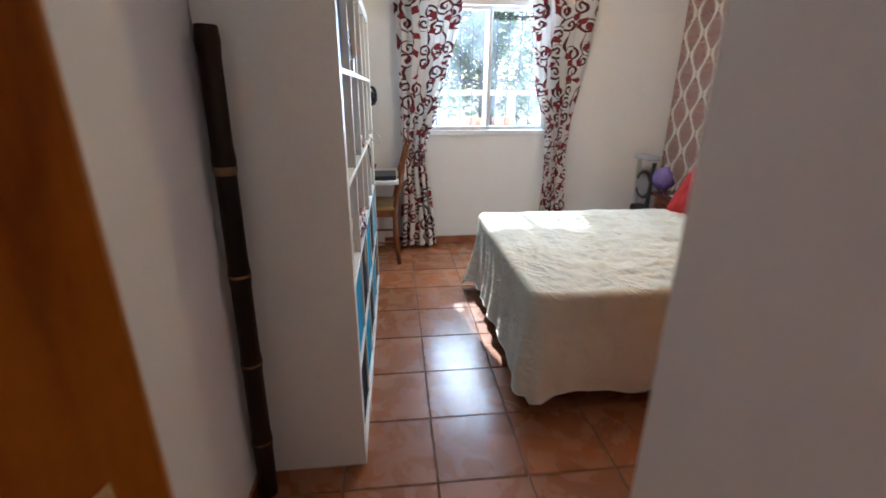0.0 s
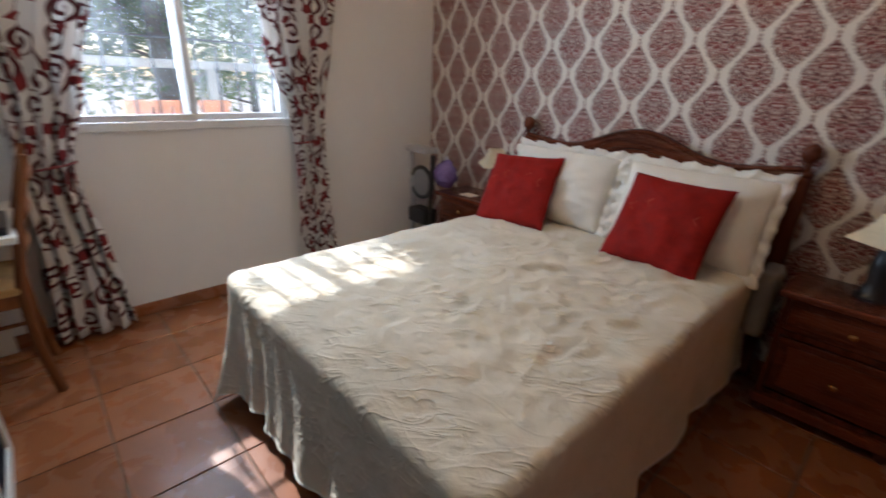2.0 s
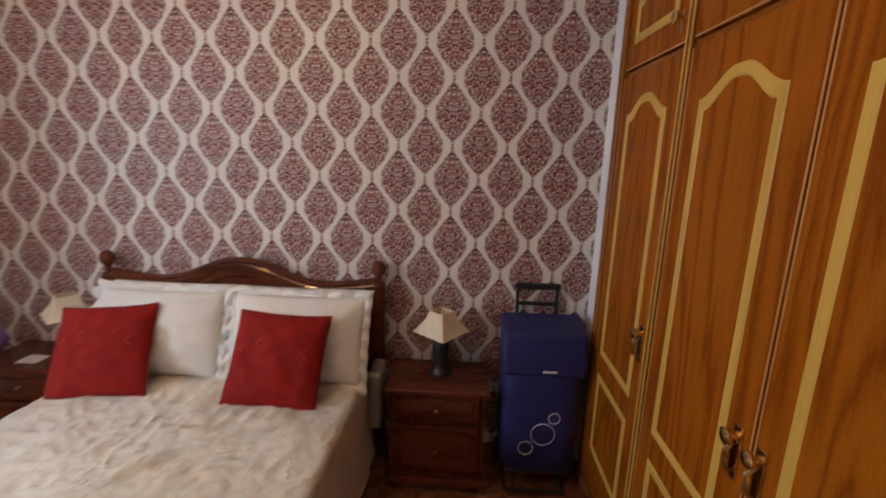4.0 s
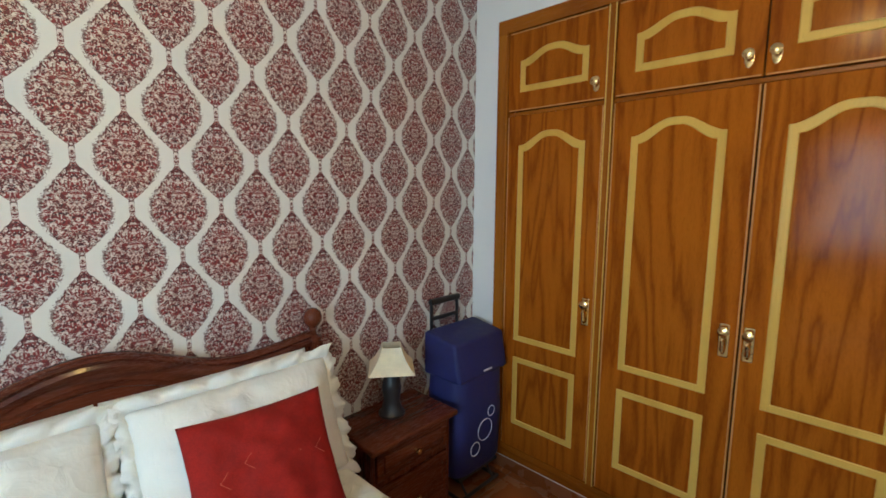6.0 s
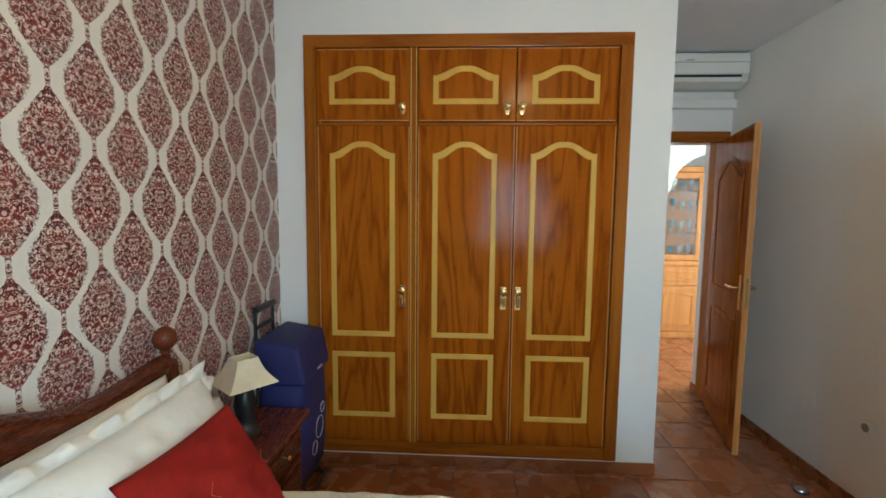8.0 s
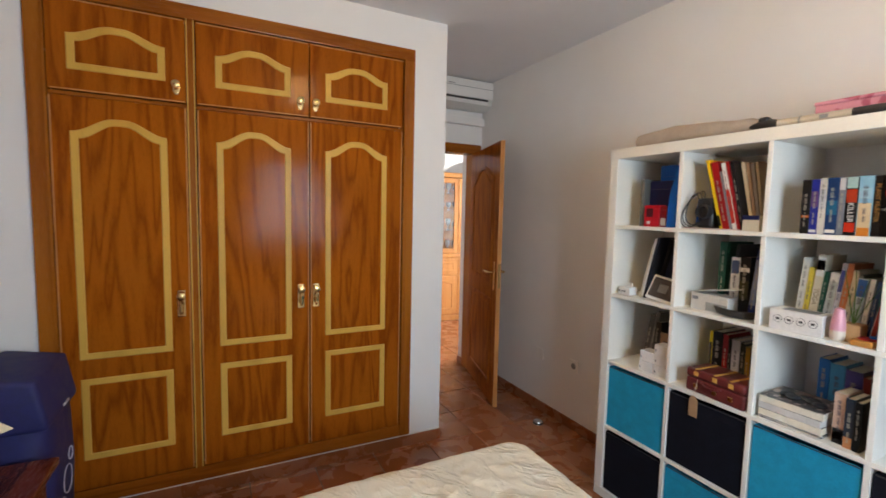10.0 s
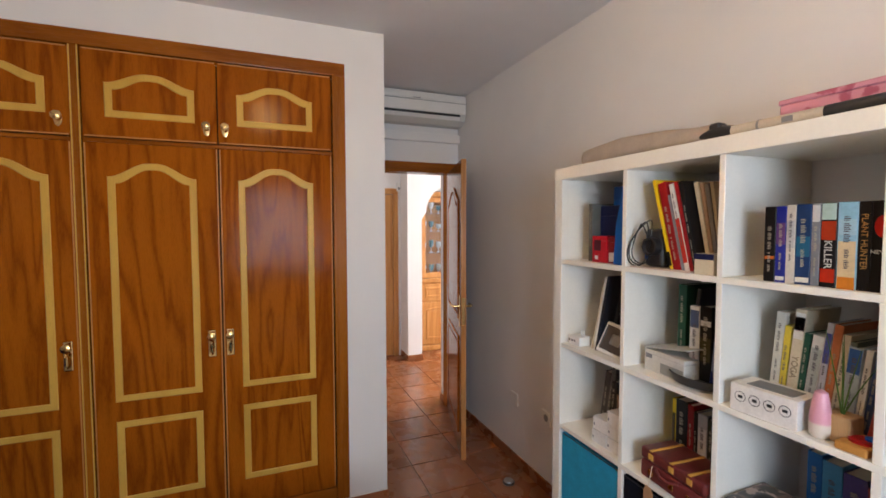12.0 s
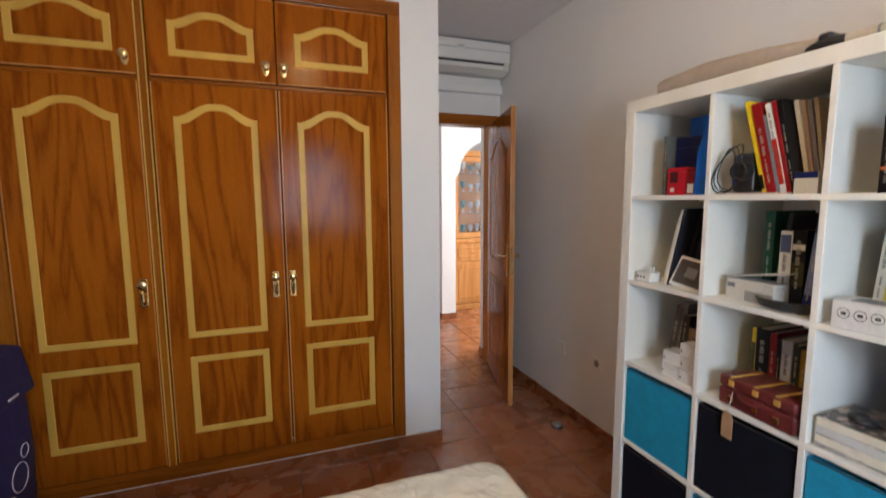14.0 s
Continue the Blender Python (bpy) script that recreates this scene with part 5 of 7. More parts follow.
wall("wall_living_far", "white painted living room wall", (-4.0, -0.94, -5.2, -5.05, 0, 2.55), (-0.94, 0.9, -5.2, -5.05, 0, 2.55))
# unseen wall; its opening is assumed, to go with the added fill lamp
wall("wall_living_west", "white living room wall with a window opening", (-4.0, -3.85, -5.05, -2.8, 0, 2.55), (-4.0, -3.85, -1.1, HB, 0, 2.55), (-4.0, -3.85, -2.8, -1.1, 0, 0.8), (-4.0, -3.85, -2.8, -1.1, 2.2, 2.55))
door_2 = thing("door_2", (-0.48, -2.86, 0), "closed varnished wooden door across the hall", "door", kind="structure")
part("leaf", box(B(), -0.84, -0.12, -2.90, -2.872, 0.008, 2.03, 0.003), M_HONEY, door_2)
for a, b_ in ((-0.905, -0.84), (-0.12, -0.055)):
    part("jamb", box(B(), a, b_, -3.0, -2.845, 0, 2.035, 0.004), M_HONEY, door_2)
part("head", box(B(), -0.905, -0.055, -3.0, -2.844, 2.035, 2.105, 0.004), M_HONEY, door_2)
part("panel_moulding", inlay(B(), -0.74, -0.22, 1.0, 1.8, 1.9, y=-2.872, h=0.008), M_HONEY, door_2)
part("panel_moulding", inlay(B(), -0.74, -0.22, 0.15, 0.85, 0.85, y=-2.872, h=0.008), M_HONEY, door_2)
sensor = thing("alarm_sensor", (-0.90, -2.85, 2.13), "small white alarm sensor beside the hall door", "sensor")
part("body", box(B(), -0.935, -0.885, -2.86, -2.815, 2.07, 2.18, 0.012, 3), M_WPLASTIC, sensor)
part("lens", box(B(), -0.925, -0.895, -2.816, -2.812, 2.09, 2.12, 0.003), M_GREY, sensor)

cab = thing("display_cabinet", (-1.75, -3.1, 0), "honey-coloured wooden display cabinet with glass doors", "cabinet")
cx0, cx1, cy0, cy1 = -2.25, -1.215, -3.30, -2.93
b = B()
box(b, cx0, cx1, cy0, cy1, 0.06, 0.90, 0.004)
part("lower_case", b, M_HONEY, cab)
part("plinth", box(B(), cx0 - 0.02, cx1 + 0.02, cy0, cy1 + 0.025, 0, 0.07, 0.012, 2), M_HONEY, cab)
part("waist_moulding", box(B(), cx0 - 0.025, cx1 + 0.025, cy0, cy1 + 0.03, 0.90, 0.955, 0.014, 3), M_HONEY, cab)
part("cornice", box(B(), cx0 - 0.04, cx1 + 0.04, cy0, cy1 + 0.045, 2.02, 2.09, 0.02, 3), M_HONEY, cab)
b = B()
box(b, cx0 + 0.02, cx0 + 0.05, cy0, cy1 - 0.03, 0.955, 2.02)
box(b, cx1 - 0.05, cx1 - 0.02, cy0, cy1 - 0.03, 0.955, 2.02)
box(b, cx0 + 0.05, cx1 - 0.05, cy0, cy0 + 0.02, 0.955, 2.02)
box(b, cx0 + 0.05, cx1 - 0.05, cy0 + 0.02, cy1 - 0.03, 0.955, 0.975)
part("upper_case", b, M_HONEY, cab)
for a, b_ in ((cx0 + 0.02, -1.735), (-1.73, cx1 - 0.02)):
    d = B()
    w = 0.065
    box(d, a, a + w, cy1 - 0.03, cy1 - 0.008, 0.965, 2.015, 0.003)
    box(d, b_ - w, b_, cy1 - 0.03, cy1 - 0.008, 0.965, 2.015, 0.003)
    box(d, a + w, b_ - w, cy1 - 0.03, cy1 - 0.008, 0.965, 1.03, 0.003)
    box(d, a + w, b_ - w, cy1 - 0.03, cy1 - 0.008, 1.95, 2.015, 0.003)
    d = part("glass_door", d, M_HONEY, cab)
    p = part("pane", box(B(), a + w - 0.005, b_ - w + 0.005, cy1 - 0.021, cy1 - 0.017, 1.025, 1.955), M_GLASS, d)
    p.visible_shadow = False
    part("door", inlay(box(B(), a, b_, cy1, cy1 + 0.018, 0.09, 0.64, 0.003), a + 0.06, b_ - 0.06, 0.15, 0.55, 0.58, y=cy1 + 0.018, h=0.008), M_HONEY, cab)
    dr = part("drawer", inlay(box(B(), a, b_, cy1, cy1 + 0.018, 0.66, 0.88, 0.003), a + 0.05, b_ - 0.05, 0.70, 0.84, 0.84, y=cy1 + 0.018, h=0.006), M_HONEY, cab)
    part("knob", ball(B(), ((a + b_) / 2, cy1 + 0.035, 0.77), 0.014, 10), M_BRASS, dr, smooth=True)
for z in (1.28, 1.56, 1.80):
    part("glass_shelf", box(B(), cx0 + 0.05, cx1 - 0.05, cy0 + 0.02, cy1 - 0.04, z, z + 0.006), M_GLASS, cab).visible_shadow = False
random.seed(5)
M_CRYSTAL = plain("bright_glassware", (0.66, 0.70, 0.72), 0.1, vary=0.2, grain=20)
M_TEAL = plain("teal_china", (0.08, 0.2, 0.24), 0.2, vary=0.4, grain=20)
for z in (0.976, 1.287, 1.567, 1.807):
    for k in range(7):
        gx = cx1 - 0.11 - k * 0.105
        h = random.uniform(0.10, 0.17)
        g = thing("goblet", (gx, -3.08, z), "small glass goblet in the display cabinet", "glassware", "cabinet glassware")
        part("bowl", lathe(B(), [(0.008, 0.35 * h), (0.028, 0.5 * h), (0.036, 0.75 * h), (0.033, h)], (gx, -3.08, z), 12), M_CRYSTAL if (k + int(z * 9)) % 3 else M_TEAL, g, smooth=True)
        part("stem", lathe(B(), [(0.028, 0), (0.026, 0.006), (0.006, 0.014), (0.006, 0.36 * h)], (gx, -3.08, z), 10), M_CRYSTAL, g, smooth=True)

# ---------------------------------------------------------------- outside the window
n = Nodes("sunlit_leaves")
isl = n.node("ShaderNodeNewGeometry").outputs["Random Per Island"]
lc = n.mix(isl, (0.05, 0.10, 0.025), (0.17, 0.24, 0.07))
n.done(lc, 0.5, 0, None)
tr = n.node("ShaderNodeBsdfTranslucent")
n.put(tr.inputs["Color"], lc)
mx = n.node("ShaderNodeMixShader")
mx.inputs[0].default_value = 0.62
n.put(mx.inputs[1], n.bsdf.outputs[0])
n.put(mx.inputs[2], tr.outputs[0])
n.put(n.t.nodes["Material Output"].inputs[0], mx.outputs[0])
M_LEAF = n.mat
M_BARK = plain("grey_bark", (0.13, 0.10, 0.075), 0.9, grain=40, vary=0.4, bump=0.8)
M_PAVE = plain("pale_concrete", (0.50, 0.47, 0.43), 0.9, grain=40, vary=0.2, bump=0.4)
ground = solid("ground", box(B(), -60, 60, YN + 0.25, 120, -0.15, 0.0), M_PAVE, "pale dry concrete terrace and ground outside", "ground", "structure")
solid("terrace_wall", box(B(), -6, 7, 5.7, 5.95, 0, 0.85, 0.01), M_PAVE, "low pale garden wall beyond the window", "wall", "structure")
fence = thing("rail_fence", (0.5, 5.4, 0), "white painted railing on the terrace", "fence")
for z in (0.62, 1.36):
    part("rail", box(B(), -5, 6, 5.36, 5.46, z, z + 0.07, 0.01), M_WHITE, fence)
for k in range(8):
    part("post", box(B(), -4.9 + 1.5 * k, -4.8 + 1.5 * k, 5.365, 5.455, 0, 1.40, 0.01), M_WHITE, fence)
# added slab, out of view: its front edge limits the sun patch indoors
solid("roof_eave", box(B(), -3, 4, YN + 0.25, YN + 0.74, 2.47, 2.62, 0.01), M_WALL, "unseen white slab added over the window to cut off sun", "eave", "structure")
for px0, px1 in ((0.185, 0.312), (0.322, 0.412), (0.420, 0.508), (0.585, 0.735)):
    pz = z0 - 0.012
    pot = thing("planter", ((px0 + px1) / 2, YN + 0.26, pz), "square terracotta planter on the outer sill", "planter", "planters on the sill")
    b = B()
    rings = []
    for ins, z_ in ((0.012, 0.0), (0.003, 0.115), (0.003, 0.118), (-0.003, 0.119), (-0.003, 0.150), (0.006, 0.150), (0.010, 0.125)):
        rings.append([b.verts.new((x_, y_, pz + z_)) for x_, y_ in ((px0 + ins, YN + 0.205 + ins), (px1 - ins, YN + 0.205 + ins), (px1 - ins, YN + 0.315 - ins), (px0 + ins, YN + 0.315 - ins))])
    for A, C in zip(rings, rings[1:]):
        for i in range(4):
            b.faces.new((A[i], A[(i + 1) % 4], C[(i + 1) % 4], C[i]))
    b.faces.new(rings[0][::-1])
    part("pot", b, M_POT, pot)
    part("soil", box(B(), px0 + 0.012, px1 - 0.012, YN + 0.217, YN + 0.303, pz + 0.10, pz + 0.128), M_BARK, pot)


def tree(x, y, h, spread_, n_leaf, seed, low=0.25):
    rng = random.Random(seed)
    t = thing("tree", (x, y, 0), "leafy green garden tree outside the window", "tree", "garden trees")
    tr_ = B()
    top = Vector((x + rng.uniform(-0.3, 0.3), y + rng.uniform(-0.3, 0.3), h * 0.75))
    tube(tr_, [(x, y, 0), Vector((x, y, 0)).lerp(top, 0.4) + Vector((0.08, 0.05, 0)), top], [0.12, 0.085, 0.03], 8)
    tips = []
    for k in range(14):
        a, f = rng.uniform(0, 6.283), rng.uniform(low, 0.95)
        p = Vector((x, y, 0)).lerp(top, f)
        q = p + Vector((math.cos(a) * spread_ * rng.uniform(0.5, 1), math.sin(a) * spread_ * rng.uniform(0.5, 1), rng.uniform(-0.1, 0.7)))
        tube(tr_, [p, p.lerp(q, 0.5) + Vector((0, 0, 0.12)), q], [0.035, 0.02, 0.006], 6)
        tips += [p.lerp(q, 0.45), p.lerp(q, 0.75), q]
    part("trunk", tr_, M_BARK, t, smooth=True)
    vs, fs = [], []
    for k in range(n_leaf):
        c = rng.choice(tips) + Vector((rng.gauss(0, 0.28), rng.gauss(0, 0.28), rng.gauss(0, 0.25)))
        d = Vector((rng.gauss(0, 1), rng.gauss(0, 1), rng.gauss(0, 0.7))).normalized()
        s = d.orthogonal().normalized()
        L = rng.uniform(0.04, 0.09)
        i = len(vs)
        vs += [c - d * L, c + s * L * 0.36, c + d * L, c - s * L * 0.36]
        fs.append((i, i + 1, i + 2, i + 3))
    me = bpy.data.meshes.new("crown")
    me.from_pydata([tuple(v) for v in vs], [], fs)
    me.materials.append(M_LEAF)
    tagged(adopt(new("crown", me), t), kind="stuff")
    return t


# sun blocker: tree added to break the sun on bed and floor into dapples
tree(1.1, 6.9, 5.6, 1.2, 1600, 21, 0.5)
tree(-0.9, 8.2, 4.2, 1.5, 7000, 1)
tree(1.2, 7.6, 4.6, 1.5, 7000, 2)
tree(3.2, 8.8, 5.0, 1.7, 7000, 3)
tree(-3.4, 9.2, 5.2, 1.9, 7000, 4)
for k in range(4):
    tree(-6 + 5.2 * k, 13.0, 5.2, 2.4, 6000, 11 + k, 0.1)

# ---------------------------------------------------------------- bookcase contents


def book(r, c, dy, thick, h, depth, rgb, lean_=0.0, back=0.03, bands=(), text=None, size=0.02, text_rgb=(0.7, 0.7, 0.66), lift=0.0, label=None, group="books in the bookcase", at=0.45, across=False, disc=None):
    """A book with its spine to the room, standing in a compartment and leaning by some degrees."""
    y, z = cell(r, c)
    m = Matrix.Translation((SX1 - back, y + dy, z + lift)) @ pose(0, 0, 0, lean_)
    t = thing("book", m.translation, label or "closed book standing in the white bookcase", "book", group)
    b = B()
    k = min(0.0025, thick * 0.15)
    box(b, -0.003, 0.0, 0, thick, 0, h, 0.001)
    box(b, -depth, -0.003, 0, k, 0, h)
    box(b, -depth, -0.003, thick - k, thick, 0, h)
    bmesh.ops.transform(b, matrix=m, verts=b.verts)
    cv = part("cover", b, ink(rgb), t)
    b = box(B(), -depth + 0.004, -0.003, k, thick - k, 0.003, h - 0.003)
    bmesh.ops.transform(b, matrix=m, verts=b.verts)
    part("page_block", b, M_PAGES, t)
    for a0, a1, col in bands:
        b = box(B(), 0.0, 0.0006, thick * 0.06, thick * 0.94, h * a0, h * a1)
        bmesh.ops.transform(b, matrix=m, verts=b.verts)
        part("spine_print", b, ink(col), cv)
    if not text and thick >= 0.014:
        tone_ = sum(rgb) / 3
        pr = ink((0.40, 0.37, 0.31) if tone_ < 0.3 else (0.14, 0.13, 0.15))
        k1 = 0.5 + 0.09 * math.sin(71 * dy + 13 * r + 5 * c)
        b = B()
        for a0, a1, wd in ((k1, k1 + 0.30, 0.17), (k1 - 0.30, k1 - 0.06, 0.12)):
            q, i = a0, 0
            while q < a1:
                step = 0.014 + 0.010 * abs(math.sin(37 * q + 11 * dy + i))
                if i % 6 != 5:
                    box(b, 0.0006, 0.0010, thick * (0.5 - wd), thick * (0.5 + wd * (0.6 + 0.4 * (i % 2))), h * q, h * (q + step * 0.6))
                q, i = q + step, i + 1
        bmesh.ops.transform(b, matrix=m, verts=b.verts)
        tagged(part("spine_lettering", b, pr, cv), kind="stuff")
    if text:
        tm = m @ Matrix(((0, 0, 1, 0.0012), (0, 1, 0, thick * 0.5), (-1, 0, 0, h * at), (0, 0, 0, 1)))
        if across:
            tm = m @ Matrix(((0, 0, 1, 0.0012), (1, 0, 0, thick * 0.5), (0, 1, 0, h * at), (0, 0, 0, 1)))
        lettering(text, size, tm, ink(text_rgb), cv)
    if disc:
        b = lathe(B(), [(thick * 0.42, 0.0), (thick * 0.42, 0.0006)], (0, 0, 0), 20, pose(0, 0, 0, 0, 90))
        bmesh.ops.transform(b, matrix=m @ Matrix.Translation((0.0003, thick * 0.55, h * 0.72)) @ Matrix.Diagonal((1, 1, 1.6, 1)), verts=b.verts)
        part("disc_print", b, ink(disc), cv)
    return t


def shelf_row(r, c, dy, items, back=0.03):
    for it in items:
        thick, h, depth, rgb = it[:4]
        kw = it[4] if len(it) > 4 else {}
        kw = dict(kw)
        book(r, c, dy, thick, h, depth, rgb, back=kw.pop("back", back), **kw)
        dy += thick / math.cos(radians(kw.get("lean_", 0))) + 0.0012


def carton(name, label, category, r, c, dy, w, back, depth, h, rgb, turn=0.0, lift=0.0, prints=(), bevel=0.0025, lid=True):
    y, z = cell(r, c)
    m = Matrix.Translation((SX1 - back - depth / 2, y + dy + w / 2, z + lift)) @ pose(0, 0, 0, 0, 0, turn)
    t = thing(name, m.translation, label, category)
    hb = h * 0.82 if lid else h
    b = box(B(), -depth / 2, depth / 2, -w / 2, w / 2, 0, hb, bevel, 2)
    bmesh.ops.transform(b, matrix=m, verts=b.verts)
    body = part("box_body", b, ink(rgb), t)
    if lid:
        b = box(B(), -depth / 2, depth / 2, -w / 2, w / 2, hb, h, bevel, 2)
        bmesh.ops.transform(b, matrix=m, verts=b.verts)
        part("lid", b, ink(rgb), t)
    for ya, yb, za, zb, col in prints:
        b = box(B(), depth / 2, depth / 2 + 0.0008, -w / 2 + w * ya, -w / 2 + w * yb, h * za, h * zb)
        bmesh.ops.transform(b, matrix=m, verts=b.verts)
        part("label_print", b, ink(col), body)
    return t, m


NAVY, BLUE, SKY, RED, BLACK_, CREAM, WHITE_, GREY_ = (0.015, 0.025, 0.10), (0.012, 0.15, 0.52), (0.16, 0.38, 0.55), (0.36, 0.02, 0.025), (0.014, 0.013, 0.014), (0.62, 0.56, 0.44), (0.70, 0.69, 0.66), (0.24, 0.25, 0.27)
YELLOW, ORANGE, TEAL, PURPLE, GREEN, BROWN = (0.72, 0.52, 0.02), (0.62, 0.20, 0.05), (0.02, 0.16, 0.19), (0.10, 0.06, 0.24), (0.03, 0.11, 0.07), (0.14, 0.06, 0.03)

# first row, first compartment: boxes
book(0, 0, 0.10, 0.02, 0.235, 0.15, (0.16, 0.17, 0.16), 0, 0.06)
carton("gift_box", "dark blue box standing in the bookcase", "box", 0, 0, 0.123, 0.125, 0.10, 0.05, 0.225, NAVY)
carton("gift_box", "bright blue box behind other boxes", "box", 0, 0, 0.135, 0.135, 0.155, 0.06, 0.305, BLUE, prints=((0.62, 0.8, 0.72, 0.92, SKY),))
carton("small_box", "small red box with dark printed square", "box", 0, 0, 0.14, 0.082, 0.045, 0.05, 0.105, (0.50, 0.02, 0.04), prints=((0.15, 0.6, 0.45, 0.85, (0.10, 0.02, 0.03)), (0.2, 0.42, 0.12, 0.26, WHITE_)))
carton("small_box", "small dark red box with white label", "box", 0, 0, 0.224, 0.035, 0.05, 0.05, 0.10, (0.25, 0.02, 0.03), prints=((0.15, 0.9, 0.08, 0.42, WHITE_),))
y, z = cell(0, 0)
cut = [(0.274, 0.0), (0.335, 0.0), (0.337, 0.255), (0.325, 0.285), (0.308, 0.275), (0.302, 0.22), (0.284, 0.15)]
blue_card = solid("gift_bag", prism(B(), [(y + a, z + b_) for a, b_ in cut], "yz", SX1 - 0.075, SX1 - 0.03), ink(BLUE), "bright blue folded gift bag standing upright", "bag")

# second compartment: leaning books, camera, cables
shelf_row(0, 1, 0.165, [
    (0.012, 0.305, 0.2, YELLOW, dict(lean_=15, bands=((0.05, 0.2, BLACK_),))),
    (0.028, 0.29, 0.2, (0.33, 0.015, 0.02), dict(lean_=14)),
    (0.010, 0.25, 0.19, GREY_, dict(lean_=14)),
    (0.016, 0.285, 0.2, WHITE_, dict(lean_=14, bands=((0.1, 0.6, (0.5, 0.05, 0.03)),))),
    (0.012, 0.29, 0.2, RED, dict(lean_=13.5)),
    (0.015, 0.29, 0.2, BLACK_, dict(lean_=13, label="black spiral-bound notebook leaning on the books"))])
shelf_row(0, 1, 0.268, [(0.013, 0.285, 0.2, CREAM, dict(lean_=12)), (0.010, 0.28, 0.2, (0.4, 0.28, 0.2), dict(lean_=11)), (0.012, 0.275, 0.2, (0.22, 0.20, 0.20), dict(lean_=10)), (0.010, 0.28, 0.2, (0.34, 0.28, 0.2), dict(lean_=9))], 0.07)
carton("small_box", "cream box with a dark blue lid", "box", 0, 1, 0.265, 0.062, 0.012, 0.05, 0.062, CREAM, prints=((0, 1, 0.72, 1, NAVY),))
carton("cd_case", "clear plastic case with pale printed insert", "case", 0, 1, 0.085, 0.075, 0.14, 0.03, 0.20, (0.5, 0.42, 0.38), prints=((0.1, 0.9, 0.1, 0.9, WHITE_),))
y, z = cell(0, 1)
camcorder = thing("camcorder", (SX1 - 0.08, y + 0.09, z), "black camcorder with its cable coiled beside it", "camcorder")
part("camera_body", box(B(), SX1 - 0.12, SX1 - 0.035, y + 0.052, y + 0.130, z + 0.006, z + 0.135, 0.018, 3), M_BLACK, camcorder, smooth=True)
part("lens_barrel", lathe(B(), [(0.03, 0), (0.03, 0.03), (0.025, 0.032), (0.022, 0.02)], (SX1 - 0.037, y + 0.098, z + 0.075), 20, pose(0, 0, 0, 0, 90)), M_BLACK, camcorder, smooth=True)
part("sticker", box(B(), SX1 - 0.036, SX1 - 0.034, y + 0.058, y + 0.070, z + 0.03, z + 0.10), ink(BLUE), camcorder)
part("sticker", box(B(), SX1 - 0.036, SX1 - 0.0335, y + 0.059, y + 0.069, z + 0.055, z + 0.08), ink(YELLOW), camcorder)
for k in range(3):
    pts = []
    for i in range(25):
        a = 2 * math.pi * i / 24
        pts.append((SX1 - 0.020 + 0.012 * math.sin(2 * a + k), y + 0.055 + (0.036 + 0.008 * k) * math.cos(a), z + 0.084 + (0.068 + 0.006 * k) * math.sin(a + 0.3 * k)))
    part("cable", tube(B(), pts, 0.0022, 6), M_BLACK, camcorder, smooth=True)
solid("loose_papers", box(B(), SX1 - 0.2, SX1 - 0.006, y + 0.02, y + 0.25, z + 0.0008, z + 0.005, 0.001), ink((0.66, 0.55, 0.5)), "thin printed papers lying on the shelf", "papers")

# third compartment: paperbacks
shelf_row(0, 2, 0.092, [
    (0.027, 0.193, 0.13, BLACK_, dict(bands=((0.30, 0.34, ORANGE),))),
    (0.023, 0.193, 0.13, (0.03, 0.04, 0.28), dict(bands=((0.5, 0.78, (0.16, 0.08, 0.22)), (0.03, 0.08, WHITE_)))),
    (0.020, 0.195, 0.13, (0.62, 0.58, 0.52), dict(bands=((0.45, 0.8, (0.5, 0.5, 0.5)),))),
    (0.033, 0.196, 0.13, (0.02, 0.06, 0.16), dict(bands=((0.35, 0.6, (0.03, 0.16, 0.26)), (0.03, 0.09, WHITE_)))),
    (0.017, 0.196, 0.13, GREY_, dict(bands=((0.78, 0.98, (0.55, 0.56, 0.58)),))),
    (0.032, 0.197, 0.13, BLACK_, dict(bands=((0.80, 0.99, (0.42, 0.55, 0.52)), (0.56, 0.78, (0.42, 0.06, 0.02)), (0.06, 0.22, (0.5, 0.05, 0.02))), text="KILLER", size=0.022, at=0.39)),
    (0.037, 0.197, 0.13, (0.30, 0.50, 0.62), dict(bands=((0.0, 0.14, (0.62, 0.25, 0.04)), (0.14, 0.55, (0.62, 0.50, 0.33)), (0.62, 0.8, (0.38, 0.54, 0.62))))),
    (0.022, 0.197, 0.13, (0.018, 0.014, 0.012), dict(text="PLANT HUNTER", size=0.017, text_rgb=(0.45, 0.26, 0.09), at=0.55)),
    (0.036, 0.197, 0.13, BLACK_, dict(text="NEVER", size=0.0125, at=0.44, across=True, disc=(0.55, 0.03, 0.02)))], 0.03)

# fourth compartment: flat teal box, thin dark stand
carton("flat_box", "flat teal box lying on the shelf", "box", 0, 3, 0.02, 0.28, 0.06, 0.2, 0.04, (0.12, 0.30, 0.27))
y, z = cell(0, 3)
hoop = thing("wire_hoop", (SX1 - 0.1, y + 0.15, z), "thin dark wire hoop leaning in the bookcase", "hoop")
part("wire", tube(B(), [(SX1 - 0.05, y + 0.008, z + 0.05), (SX1 - 0.08, y + 0.10, z + 0.2), (SX1 - 0.16, y + 0.22, z + 0.31)], 0.003, 6), M_BLACK, hoop, smooth=True)

